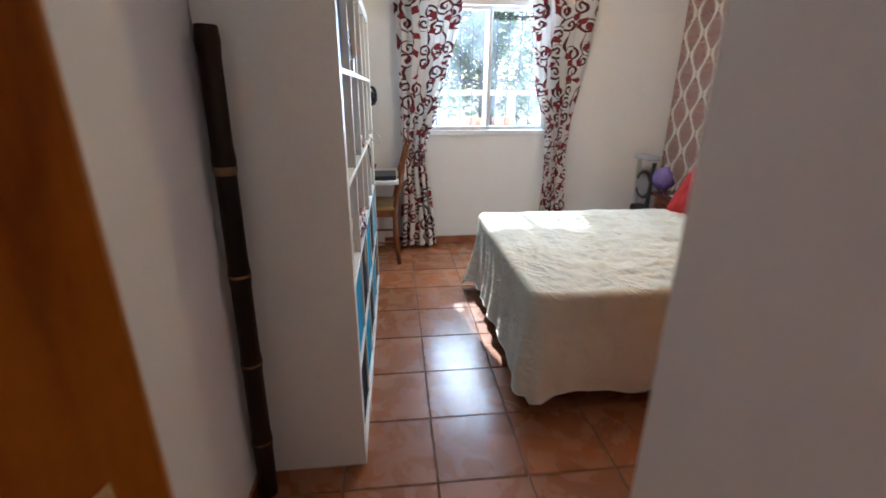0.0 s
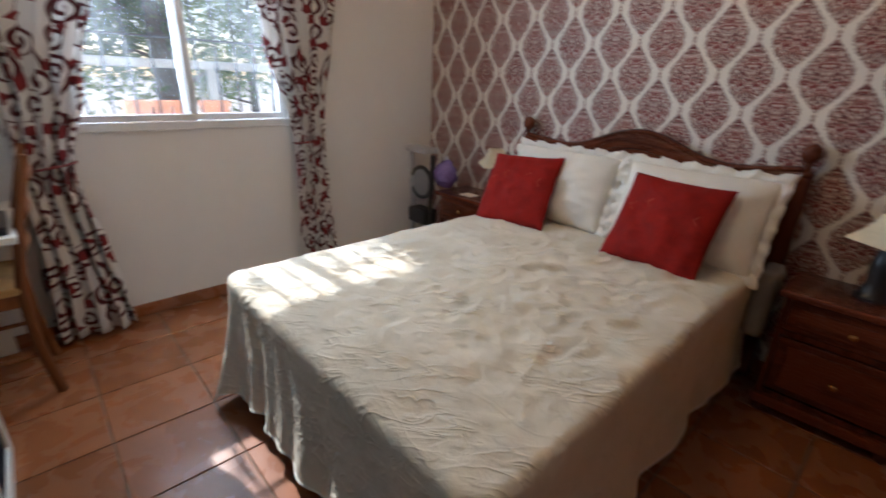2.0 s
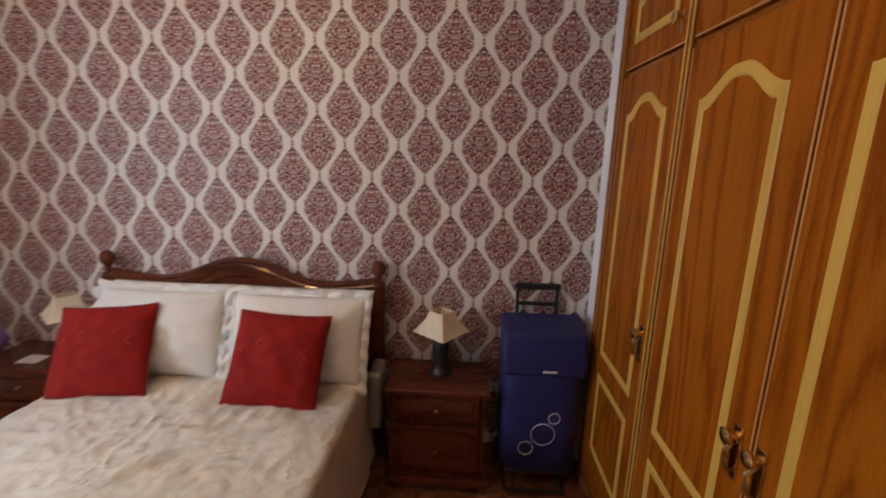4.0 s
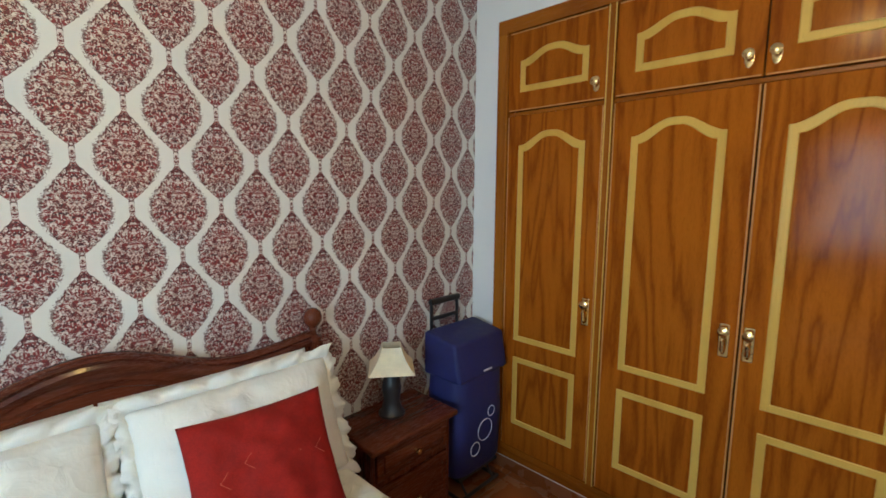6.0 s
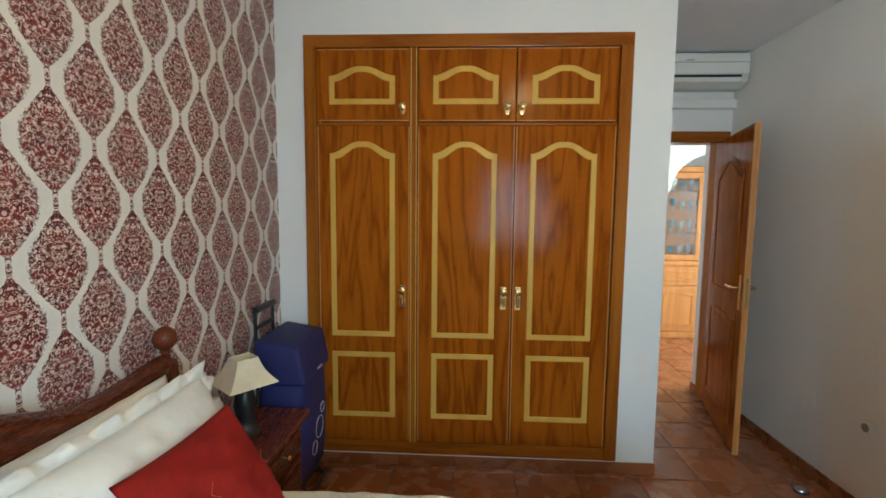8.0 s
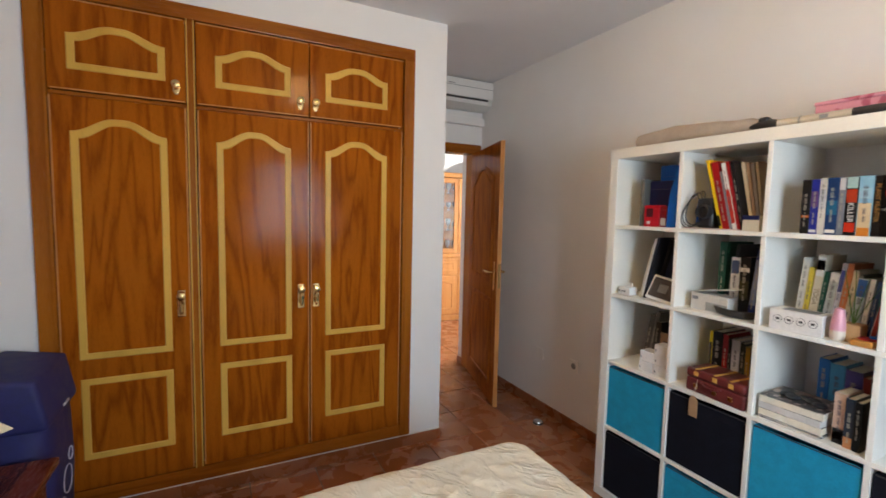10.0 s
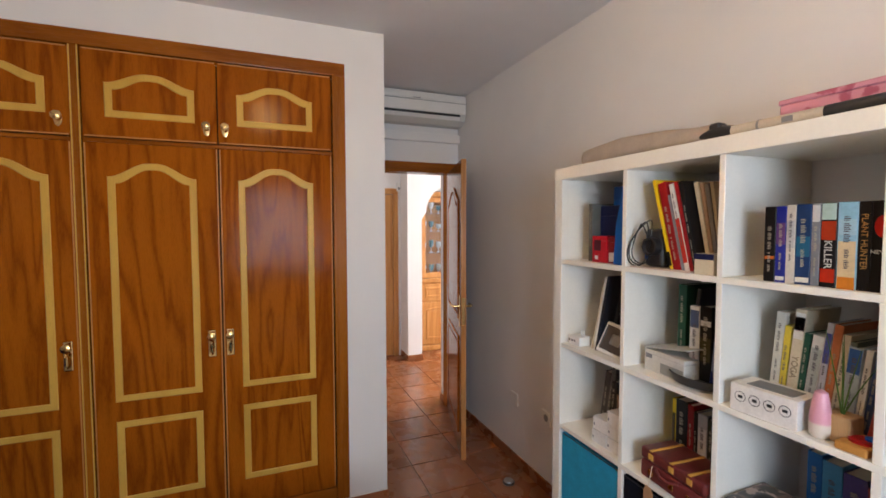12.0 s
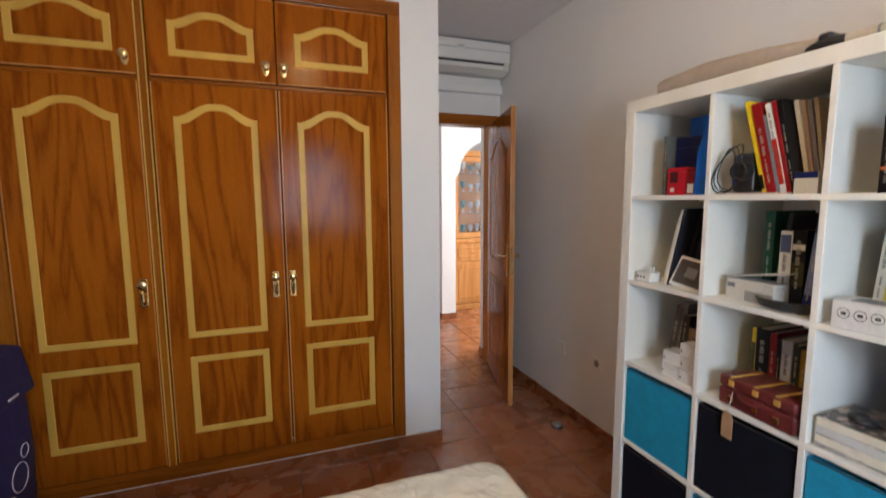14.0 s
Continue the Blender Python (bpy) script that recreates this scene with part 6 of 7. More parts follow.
# second row, first compartment: charger, frames
y, z = cell(1, 0)
chg = thing("charger", (SX1 - 0.05, y + 0.05, z), "white plastic wall charger lying on the shelf", "charger")
part("body", box(B(), SX1 - 0.085, SX1 - 0.025, y + 0.02, y + 0.095, z, z + 0.04, 0.007, 2), M_WPLASTIC, chg)
for k in (0, 1):
    part("prong", cyl(B(), (SX1 - 0.06, y + 0.066 + 0.016 * k, z + 0.04), (SX1 - 0.06, y + 0.066 + 0.016 * k, z + 0.062), 0.004, seg=8), M_WPLASTIC, chg)
for k in range(3):
    part("port", cyl(B(), (SX1 - 0.0255, y + 0.03 + 0.017 * k, z + 0.02), (SX1 - 0.0245, y + 0.03 + 0.017 * k, z + 0.02), 0.005, seg=10), M_BLACK, chg)
shelf_row(1, 0, 0.125, [(0.009, 0.275, 0.2, CREAM, dict(lean_=-13)), (0.010, 0.31, 0.2, WHITE_, dict(lean_=-12)), (0.012, 0.315, 0.2, (0.03, 0.035, 0.05), dict(lean_=-12, label="dark photo frame leaning in the bookcase"))], 0.06)
pf = thing("picture_frame", (SX1 - 0.1, y + 0.26, z), "dark framed picture leaning in the bookcase", "picture frame")
pm = Matrix.Translation((SX1 - 0.10, y + 0.178, z)) @ pose(0, 0, 0, -14)
for (a0, a1, b0, b1, d0, d1, mt, nm) in ((0.0, 0.012, 0, 0.31, -0.2, 0, ink(BLACK_), "frame"), (0.012, 0.014, 0.02, 0.29, -0.18, -0.02, ink((0.06, 0.07, 0.12)), "picture")):
    b = box(B(), d0, d1, a0, a1, b0, b1, 0.001)
    bmesh.ops.transform(b, matrix=pm, verts=b.verts)
    part(nm, b, mt, pf)
carton("photo_print", "dark photo standing at the back of the shelf", "photo", 1, 0, 0.215, 0.11, 0.17, 0.012, 0.30, (0.02, 0.025, 0.05), prints=((0.1, 0.9, 0.35, 0.62, (0.09, 0.12, 0.2)),), lid=False)
tm = Matrix.Translation((SX1 - 0.045, y + 0.245, z + 0.002)) @ pose(0, 0, 0, 0, -24, 12) @ pose(0, 0, 0, -10)
therm = thing("display_unit", tm.translation, "small white framed display unit leaning back", "display")
b = box(B(), -0.012, 0.0, -0.07, 0.07, 0, 0.125, 0.008, 3)
bmesh.ops.transform(b, matrix=tm, verts=b.verts)
part("casing", b, M_WPLASTIC, therm)
b = box(B(), 0.0, 0.0012, -0.058, 0.058, 0.014, 0.112, 0.004)
bmesh.ops.transform(b, matrix=tm, verts=b.verts)
sc = part("screen", b, ink((0.13, 0.11, 0.10), 0.3), therm)
b = box(B(), 0.0012, 0.002, -0.022, 0.022, 0.042, 0.085, 0.004)
bmesh.ops.transform(b, matrix=tm, verts=b.verts)
part("icon", b, ink((0.30, 0.30, 0.29)), sc)

# second compartment: folders, books, white box, dark tray
shelf_row(1, 1, 0.115, [(0.03, 0.305, 0.2, GREEN), (0.012, 0.30, 0.2, (0.10, 0.11, 0.12), dict(lean_=-8, lift=0.002))], 0.13)
shelf_row(1, 1, 0.185, [(0.035, 0.245, 0.17, WHITE_, dict(bands=((0.72, 0.95, (0.1, 0.14, 0.25)),))), (0.040, 0.25, 0.17, BLACK_, dict(bands=((0.3, 0.6, (0.08, 0.07, 0.03)), (0.75, 0.82, WHITE_))))], 0.10)
shelf_row(1, 1, 0.268, [(0.024, 0.29, 0.2, (0.03, 0.05, 0.20), dict(lean_=-5, bands=((0.2, 0.85, (0.22, 0.26, 0.4)),))), (0.03, 0.27, 0.2, NAVY)], 0.085)
bx, bmx = carton("device_box", "white cardboard box with open paper on top", "box", 1, 1, 0.05, 0.175, 0.05, 0.14, 0.075, (0.66, 0.64, 0.60), turn=-6, prints=((0.04, 0.2, 0.6, 0.8, GREY_), (0.42, 0.98, 0.08, 0.55, (0.36, 0.36, 0.34))))
b = box(B(), -0.065, 0.075, -0.085, 0.10, 0.0, 0.004, 0.001)
for v in b.verts:
    v.co.z += 0.018 * math.sin(v.co.y * 22) + 0.01
bmesh.ops.transform(b, matrix=bmx @ Matrix.Translation((0, 0, 0.085)), verts=b.verts)
lf = solid("leaflet", b, ink((0.56, 0.55, 0.52)), "folded paper leaflet lying on the white box", "leaflet")
y, z = cell(1, 1)
tr2 = thing("black_tray", (SX1 - 0.06, y + 0.255, z), "shallow black plastic tray on the shelf", "tray")
b = lathe(B(), [(0.055, 0.0), (0.075, 0.006), (0.085, 0.03), (0.088, 0.034), (0.082, 0.035), (0.06, 0.012)], (0, 0, 0), 28)
bmesh.ops.transform(b, matrix=Matrix.Translation((SX1 - 0.085, y + 0.235, z)) @ Matrix.Diagonal((0.8, 1.1, 1, 1)), verts=b.verts)
part("tray_body", b, M_BLACK, tr2, smooth=True)

# third compartment: many books at the back, white box, small figure, reed cube
shelf_row(1, 2, 0.055, [
    (0.022, 0.27, 0.15, (0.58, 0.56, 0.50), dict(lean_=-4)),
    (0.016, 0.235, 0.15, (0.62, 0.50, 0.08), dict(lean_=-4)),
    (0.026, 0.285, 0.15, (0.60, 0.54, 0.42), dict(lean_=-5, bands=((0.72, 0.97, WHITE_), (0.8, 0.93, BLACK_)), text="YOGA", size=0.022, text_rgb=(0.25, 0.2, 0.15))),
    (0.014, 0.225, 0.15, GREEN, dict(lean_=-5)),
    (0.026, 0.225, 0.15, WHITE_, dict(lean_=-6, bands=((0.2, 0.85, (0.42, 0.44, 0.42)),))),
    (0.014, 0.262, 0.15, (0.55, 0.56, 0.62), dict(lean_=-6, bands=((0.6, 0.9, (0.10, 0.12, 0.35)),))),
    (0.018, 0.262, 0.15, (0.55, 0.22, 0.10), dict(lean_=-6)),
    (0.016, 0.24, 0.15, (0.64, 0.58, 0.46), dict(lean_=-6)),
    (0.012, 0.225, 0.15, (0.20, 0.22, 0.18), dict(lean_=-6))], 0.125)
shelf_row(1, 2, 0.222, [
    (0.028, 0.215, 0.14, (0.48, 0.55, 0.62), dict(lean_=-5, bands=((0.7, 0.98, (0.06, 0.16, 0.42)),))),
    (0.014, 0.215, 0.14, WHITE_, dict(lean_=-6)),
    (0.014, 0.21, 0.14, (0.05, 0.09, 0.2), dict(lean_=-7)),
    (0.016, 0.21, 0.14, WHITE_, dict(lean_=-8, bands=((0.6, 0.85, (0.5, 0.06, 0.15)),)))], 0.12)
shelf_row(1, 2, 0.295, [(0.012, 0.2, 0.12, (0.3, 0.05, 0.04), dict(lean_=-9)), (0.012, 0.23, 0.12, (0.02, 0.14, 0.34), dict(lean_=-9))], 0.08)
shelf_row(1, 2, 0.303, [(0.024, 0.235, 0.12, (0.02, 0.13, 0.12), dict(lean_=-3))], 0.085)
wb, wm = carton("white_box", "long white box with four round icons", "box", 1, 2, 0.03, 0.162, 0.008, 0.10, 0.075, (0.74, 0.72, 0.70), turn=3, lid=False)
for k in range(4):
    pts = [wm @ Vector((0.0508, -0.054 + 0.036 * k + 0.0135 * math.cos(2 * math.pi * i / 20), 0.042 + 0.0135 * math.sin(2 * math.pi * i / 20))) for i in range(21)]
    ic = part("round_icon", tube(B(), pts, 0.0008, 4), M_BLACK, wb)
    b = box(B(), 0.0502, 0.0508, -0.006, 0.006, -0.004, 0.004, 0.0002)
    bmesh.ops.transform(b, matrix=wm @ Matrix.Translation((0, -0.054 + 0.036 * k, 0.042)), verts=b.verts)
    part("icon_mark", b, M_BLACK, ic)
b = box(B(), -0.03, 0.03, -0.05, 0.06, 0.075, 0.0765)
bmesh.ops.transform(b, matrix=wm, verts=b.verts)
part("dark_print", b, ink(GREY_), wb)
y, z = cell(1, 2)
b = lathe(B(), [(0.016, 0.0), (0.021, 0.006), (0.0225, 0.03), (0.0215, 0.055), (0.0180, 0.08), (0.0155, 0.095), (0.013, 0.108), (0.004, 0.114)], (SX1 - 0.04, y + 0.228, z), 24)
fig = solid("figurine", b, (lambda n_: n_.done(n_.mix(n_.span(n_.split(n_.coord())[2], z + 0.03, z + 0.04), (0.66, 0.58, 0.50), (0.62, 0.30, 0.38)), 0.3))(Nodes("pink_glaze")), "pink and cream egg-shaped figurine on the shelf", "figurine", smooth=True)
cube = thing("reed_holder", (SX1 - 0.07, y + 0.255, z), "wooden cube holding green reed sticks", "reed holder")
part("cube", box(B(), SX1 - 0.10, SX1 - 0.04, y + 0.228, y + 0.285, z, z + 0.062, 0.003), wood("raw_pine_cube", (0.34, 0.20, 0.09), (0.48, 0.31, 0.16), 0.6), cube)
for k, (a, bb, hh) in enumerate(((-0.035, 0.01, 0.2), (-0.012, -0.02, 0.19), (0.0, 0.01, 0.18), (0.04, 0.02, 0.17), (0.06, -0.01, 0.14))):
    part("reed", tube(B(), [(SX1 - 0.07, y + 0.256, z + 0.055), (SX1 - 0.07 + bb * 0.5, y + 0.256 + a * 0.45, z + 0.055 + hh * 0.5), (SX1 - 0.07 + bb, y + 0.256 + a, z + 0.055 + hh)], [0.002, 0.0016, 0.0008], 6), ink((0.10, 0.20, 0.05)), cube)
tray = thing("wooden_tray", (SX1 - 0.05, y + 0.3, z), "small wooden tray with painted red and blue shapes", "tray")
part("board", box(B(), SX1 - 0.10, SX1 - 0.008, y + 0.272, y + 0.332, z, z + 0.02, 0.003), ink((0.52, 0.27, 0.08)), tray)
part("painted_shape", cyl(B(), (SX1 - 0.05, y + 0.305, z + 0.02), (SX1 - 0.05, y + 0.305, z + 0.026), 0.025, seg=16), ink(RED), tray)
part("painted_shape", cyl(B(), (SX1 - 0.06, y + 0.318, z + 0.026), (SX1 - 0.06, y + 0.318, z + 0.031), 0.013, seg=12), ink(BLUE), tray)

# fourth compartment
shelf_row(1, 3, 0.12, [(0.012, 0.30, 0.2, RED), (0.03, 0.30, 0.2, YELLOW, dict(bands=((0.15, 0.3, BLACK_), (0.55, 0.75, (0.5, 0.35, 0.02))))), (0.012, 0.29, 0.2, BLACK_), (0.02, 0.29, 0.2, (0.16, 0.2, 0.28)), (0.018, 0.3, 0.2, WHITE_)], 0.03)
y, z = cell(1, 3)
cb = thing("black_cable", (SX1 - 0.02, y + 0.12, z), "black cable hanging over the shelf edge", "cable")
part("cable", tube(B(), [(SX1 - 0.06, y + 0.11, z + 0.004), (SX1 - 0.01, y + 0.10, z + 0.004), (SX1 + 0.004, y + 0.105, z - 0.02), (SX1 + 0.006, y + 0.16, z - 0.12), (SX1 + 0.006, y + 0.24, z - 0.16), (SX1 + 0.004, y + 0.30, z - 0.06), (SX1 - 0.02, y + 0.31, z + 0.004)], 0.003, 6), M_BLACK, cb, smooth=True)

# third row
shelf_row(2, 0, 0.125, [(0.03, 0.28, 0.2, (0.12, 0.11, 0.10), dict(lean_=-9)), (0.02, 0.30, 0.2, (0.20, 0.19, 0.18), dict(lean_=-9)), (0.03, 0.25, 0.2, (0.06, 0.05, 0.05), dict(lean_=-6))], 0.10)
carton("card_photo", "brown card propped at the back of the shelf", "card", 2, 0, 0.235, 0.09, 0.095, 0.01, 0.2, (0.30, 0.20, 0.13), prints=((0.2, 0.8, 0.5, 0.8, (0.03, 0.02, 0.02)),), lid=False)
for k, (dy, lf_) in enumerate(((0.172, 0.0), (0.172, 0.052), (0.255, 0.0), (0.255, 0.052), (0.255, 0.104))):
    carton("small_white_box", "small white cardboard box in a stack", "box", 2, 0, dy, 0.079, 0.03 + 0.004 * (k % 2), 0.11, 0.050, (0.74, 0.72, 0.70), turn=(-2, 3, 1, -2, 2)[k] * 0.6, lift=lf_, prints=((0.06, 0.14, 0.3, 0.5, GREY_),))
shelf_row(2, 1, 0.085, [
    (0.014, 0.255, 0.17, (0.70, 0.52, 0.03), dict(bands=((0.3, 0.8, (0.10, 0.08, 0.02)),))), (0.045, 0.26, 0.17, BLACK_), (0.022, 0.255, 0.17, (0.30, 0.03, 0.04)),
    (0.014, 0.24, 0.17, BLACK_), (0.034, 0.24, 0.17, (0.42, 0.42, 0.44), dict(bands=((0.2, 0.8, (0.55, 0.55, 0.55)),))), (0.022, 0.235, 0.17, (0.05, 0.06, 0.05)),
    (0.018, 0.225, 0.17, (0.36, 0.24, 0.03)), (0.022, 0.22, 0.17, (0.03, 0.05, 0.13)), (0.014, 0.22, 0.17, (0.30, 0.24, 0.06)), (0.02, 0.225, 0.17, BLACK_)], 0.15)
y, z = cell(2, 1)
case_m = Matrix.Translation((SX1 - 0.075, y + 0.212, z)) @ pose(0, 0, 0, 0, 0, -4)
scase = thing("trinket_case", case_m.translation, "dark red toy suitcase with gold straps and tag", "case")
M_CASE = plain("dark_red_leatherette", (0.115, 0.018, 0.018), 0.35, vary=0.3, grain=80)
M_STRAP = plain("tan_gold_strap", (0.55, 0.31, 0.06), 0.5, vary=0.15)
for a0, a1, nm in ((0.0, 0.062, "case_bottom"), (0.0635, 0.105, "case_lid")):
    b = box(B(), -0.075, 0.068, -0.135, 0.125, a0, a1, 0.012, 3)
    bmesh.ops.transform(b, matrix=case_m, verts=b.verts)
    part(nm, b, M_CASE, scase, smooth=True, flat_angle=50)
for sy in (-0.085, 0.0, 0.07):
    b = B()
    box(b, -0.07, 0.0715, sy - 0.006, sy + 0.006, 0.1035, 0.107, 0.001)
    bmesh.ops.transform(b, matrix=case_m, verts=b.verts)
    part("strap", b, M_STRAP, scase)
    for zz in (0.03, 0.085):
        b = box(B(), 0.067, 0.072, sy - 0.010, sy + 0.010, zz - 0.010, zz + 0.010, 0.0015)
        bmesh.ops.transform(b, matrix=case_m, verts=b.verts)
        part("clasp", b, M_STRAP if zz > 0.05 else M_BRASS, scase)
b = tube(B(), [(0.07, -0.06, 0.055), (0.085, -0.03, 0.048), (0.085, 0.0, 0.046), (0.07, 0.03, 0.055)], 0.005, 8)
bmesh.ops.transform(b, matrix=case_m, verts=b.verts)
part("carry_handle", b, M_CASE, scase, smooth=True)
b = tube(B(), [(0.072, -0.075, 0.06), (0.08, -0.076, 0.02), (0.083, -0.08, -0.01)], 0.0012, 6)
bmesh.ops.transform(b, matrix=case_m, verts=b.verts)
part("tag_string", b, M_PAGES, scase)
b = prism(B(), [(-0.10, -0.105), (-0.06, -0.105), (-0.06, -0.03), (-0.07, -0.012), (-0.09, -0.012), (-0.10, -0.03)], "yz", 0.081, 0.0835)
bmesh.ops.transform(b, matrix=case_m, verts=b.verts)
part("tag", b, M_CARD, scase, "brown card luggage tag")
# magazines, coloured books, paperbacks
y, z = cell(2, 2)
for k in range(7):
    hh = 0.004 if k < 3 else 0.026
    zz = z + (0.004 * k if k < 3 else 0.012 + 0.0262 * (k - 3)) + 0.0003
    if k > 5:
        break
    b = box(B(), SX1 - 0.205, SX1 - 0.02, y + 0.012, y + 0.215, 0, hh, 0.0015)
    bmesh.ops.transform(b, matrix=Matrix.Translation((0, 0, zz)) @ Matrix.Translation((SX1 - 0.1, y + 0.11, 0)) @ pose(0, 0, 0, 0, 0, (2, -3, 4, 1, -1, 2)[k]) @ Matrix.Translation((-SX1 + 0.1, -y - 0.11, 0)), verts=b.verts)
    mag = thing("magazine", (SX1 - 0.1, y + 0.1, zz), "glossy magazine lying in a stack", "magazine", "stacked magazines")
    part("page_block", b, M_PAGES if k % 2 else ink((0.66, 0.65, 0.63)), mag)
    b = box(B(), SX1 - 0.205, SX1 - 0.02, y + 0.012, y + 0.215, hh, hh + 0.0006)
    bmesh.ops.transform(b, matrix=Matrix.Translation((0, 0, zz)) @ Matrix.Translation((SX1 - 0.1, y + 0.11, 0)) @ pose(0, 0, 0, 0, 0, (2, -3, 4, 1, -1, 2)[k]) @ Matrix.Translation((-SX1 + 0.1, -y - 0.11, 0)), verts=b.verts)
    part("cover", b, bar_rows("magazine_cover", (0.16, 0.12, 0.11), ((0.05, 0.05, 0.05), (0.45, 0.36, 0.33)), 22), mag)
gl_ = thing("black_gloves", (SX1 - 0.09, y + 0.12, z + 0.092), "crumpled black strap and cloth on the magazines", "cloth")
b = B()
for k in range(5):
    ball(b, (SX1 - 0.10 + 0.02 * math.sin(k * 2), y + 0.07 + 0.028 * k, z + 0.101), 0.02, 10, (1.4, 1.2, 0.45))
for v in b.verts:
    v.co += Vector((noise.noise(v.co * 40), noise.noise(v.co * 37 + Vector((3, 0, 0))), 0.3 * noise.noise(v.co * 33))) * 0.008
part("cloth", b, M_BLACK, gl_, smooth=True)
shelf_row(2, 2, 0.12, [(0.035, 0.245, 0.14, (0.02, 0.16, 0.42), dict(bands=((0.0, 0.35, (0.25, 0.13, 0.08)),))), (0.045, 0.235, 0.14, (0.10, 0.32, 0.52)), (0.05, 0.225, 0.14, (0.11, 0.09, 0.28), dict(bands=((0.3, 0.7, (0.16, 0.13, 0.32)),))), (0.02, 0.21, 0.14, (0.36, 0.07, 0.05)), (0.02, 0.2, 0.14, BROWN)], 0.20)
shelf_row(2, 2, 0.235, [(0.034, 0.178, 0.12, (0.58, 0.42, 0.34), dict(bands=((0.0, 0.3, BLACK_), (0.08, 0.24, (0.3, 0.3, 0.3))), back=0.045)), (0.026, 0.172, 0.12, (0.04, 0.05, 0.07), dict(bands=((0.0, 0.22, (0.5, 0.25, 0.12)),), back=0.035)), (0.02, 0.168, 0.12, BLACK_, dict(back=0.03))], 0.04)
# fourth compartment: round appliance with cable, pale box
y, z = cell(2, 3)
app = thing("sandwich_maker", (SX1 - 0.14, y + 0.19, z), "grey and black round appliance with its cable", "appliance")
part("base", lathe(B(), [(0.08, 0), (0.11, 0.012), (0.118, 0.04), (0.112, 0.058)], (SX1 - 0.14, y + 0.19, z), 28), M_BLACK, app, smooth=True)
part("lid", lathe(B(), [(0.113, 0.06), (0.118, 0.078), (0.105, 0.112), (0.07, 0.128), (0.01, 0.132)], (SX1 - 0.14, y + 0.19, z), 28), plain("brushed_grey_lid", (0.33, 0.34, 0.36), 0.3, 0.5), app, smooth=True)
part("badge", box(B(), SX1 - 0.03, SX1 - 0.026, y + 0.17, y + 0.22, z + 0.085, z + 0.093), M_STRAP, app)
part("cable", tube(B(), [(SX1 - 0.05, y + 0.10, z + 0.02), (SX1 - 0.02, y + 0.05, z + 0.004), (SX1 - 0.012, y + 0.14, z + 0.004), (SX1 - 0.02, y + 0.25, z + 0.004), (SX1 - 0.03, y + 0.28, z + 0.03)], 0.003, 6), M_BLACK, app, smooth=True)
carton("pale_blue_box", "pale blue box at the back of the shelf", "box", 2, 3, 0.03, 0.2, 0.27, 0.06, 0.2, (0.35, 0.45, 0.52))
y, z = cell(1, 4)
ch2 = thing("white_adapter", (SX1 - 0.03, y + 0.03, z), "white power adapter with dark cable on shelf", "adapter")
part("body", box(B(), SX1 - 0.06, SX1 - 0.015, y + 0.02, y + 0.06, z, z + 0.075, 0.008, 2), M_WPLASTIC, ch2)
part("cable", tube(B(), [(SX1 - 0.03, y + 0.05, z + 0.05), (SX1 + 0.02, y + 0.10, z + 0.04), (SX1 + 0.06, y + 0.17, z - 0.01), (SX1 + 0.05, y + 0.19, z - 0.05), (SX1 + 0.005, y + 0.15, z - 0.02), (SX1 - 0.01, y + 0.1, z + 0.004)], 0.003, 6), M_BLACK, ch2, smooth=True)

# on top of the bookcase
zt = SH
cu = thing("beige_cushion", (-0.70, 1.32, zt), "flat beige cushion lying on the bookcase", "cushion")
M_BEIGE = plain("beige_canvas", (0.40, 0.33, 0.27), 0.85, grain=240, vary=0.12, bump=0.3)
b = box(B(), -0.86, -0.575, 0.985, 1.66, zt + 0.0, zt + 0.082, 0.038, 4)
bmesh.ops.bisect_plane(b, geom=b.verts[:] + b.edges[:] + b.faces[:], plane_co=(0, 1.2, 0), plane_no=(0, 1, 0))
bmesh.ops.bisect_plane(b, geom=b.verts[:] + b.edges[:] + b.faces[:], plane_co=(0, 1.4, 0), plane_no=(0, 1, 0))
for v in b.verts:
    f = (v.co.y - 0.985) / 0.675
    v.co.z = max(zt + 0.001, zt + (v.co.z - zt) * (0.82 + 0.25 * math.sin(math.pi * f) - 0.42 * f * f) + 0.010 * noise.noise(v.co * 5))
part("cushion_body", b, M_BEIGE, cu, smooth=True)
b = box(B(), -0.87, -0.74, 1.22, 1.46, zt + 0.070, zt + 0.092, 0.010, 3)
part("folded_corner", b, M_BEIGE, cu, smooth=True)
tri = thing("tripod", (-0.60, 1.6, zt), "folded tripod, black head and cream tube", "tripod")
b = B()
tube(b, [(-0.585, 1.54, zt + 0.02), (-0.585, 1.60, zt + 0.022), (-0.585, 1.64, zt + 0.018)], [0.010, 0.024, 0.016], 10)
box(b, -0.605, -0.565, 1.575, 1.61, zt + 0.028, zt + 0.05, 0.006)
part("head", b, M_BLACK, tri, smooth=True)
part("tube", tube(B(), [(-0.585, 1.635, zt + 0.019), (-0.583, 1.865, zt + 0.019)], 0.0155, 12), ink((0.60, 0.54, 0.45)), tri, smooth=True)
part("tube", tube(B(), [(-0.583, 1.865, zt + 0.019), (-0.581, 2.06, zt + 0.019)], 0.0165, 12), M_BLACK, tri, smooth=True)
part("tube", tube(B(), [(-0.581, 2.06, zt + 0.019), (-0.578, 2.40, zt + 0.019)], 0.0155, 12), ink((0.60, 0.54, 0.45)), tri, smooth=True)
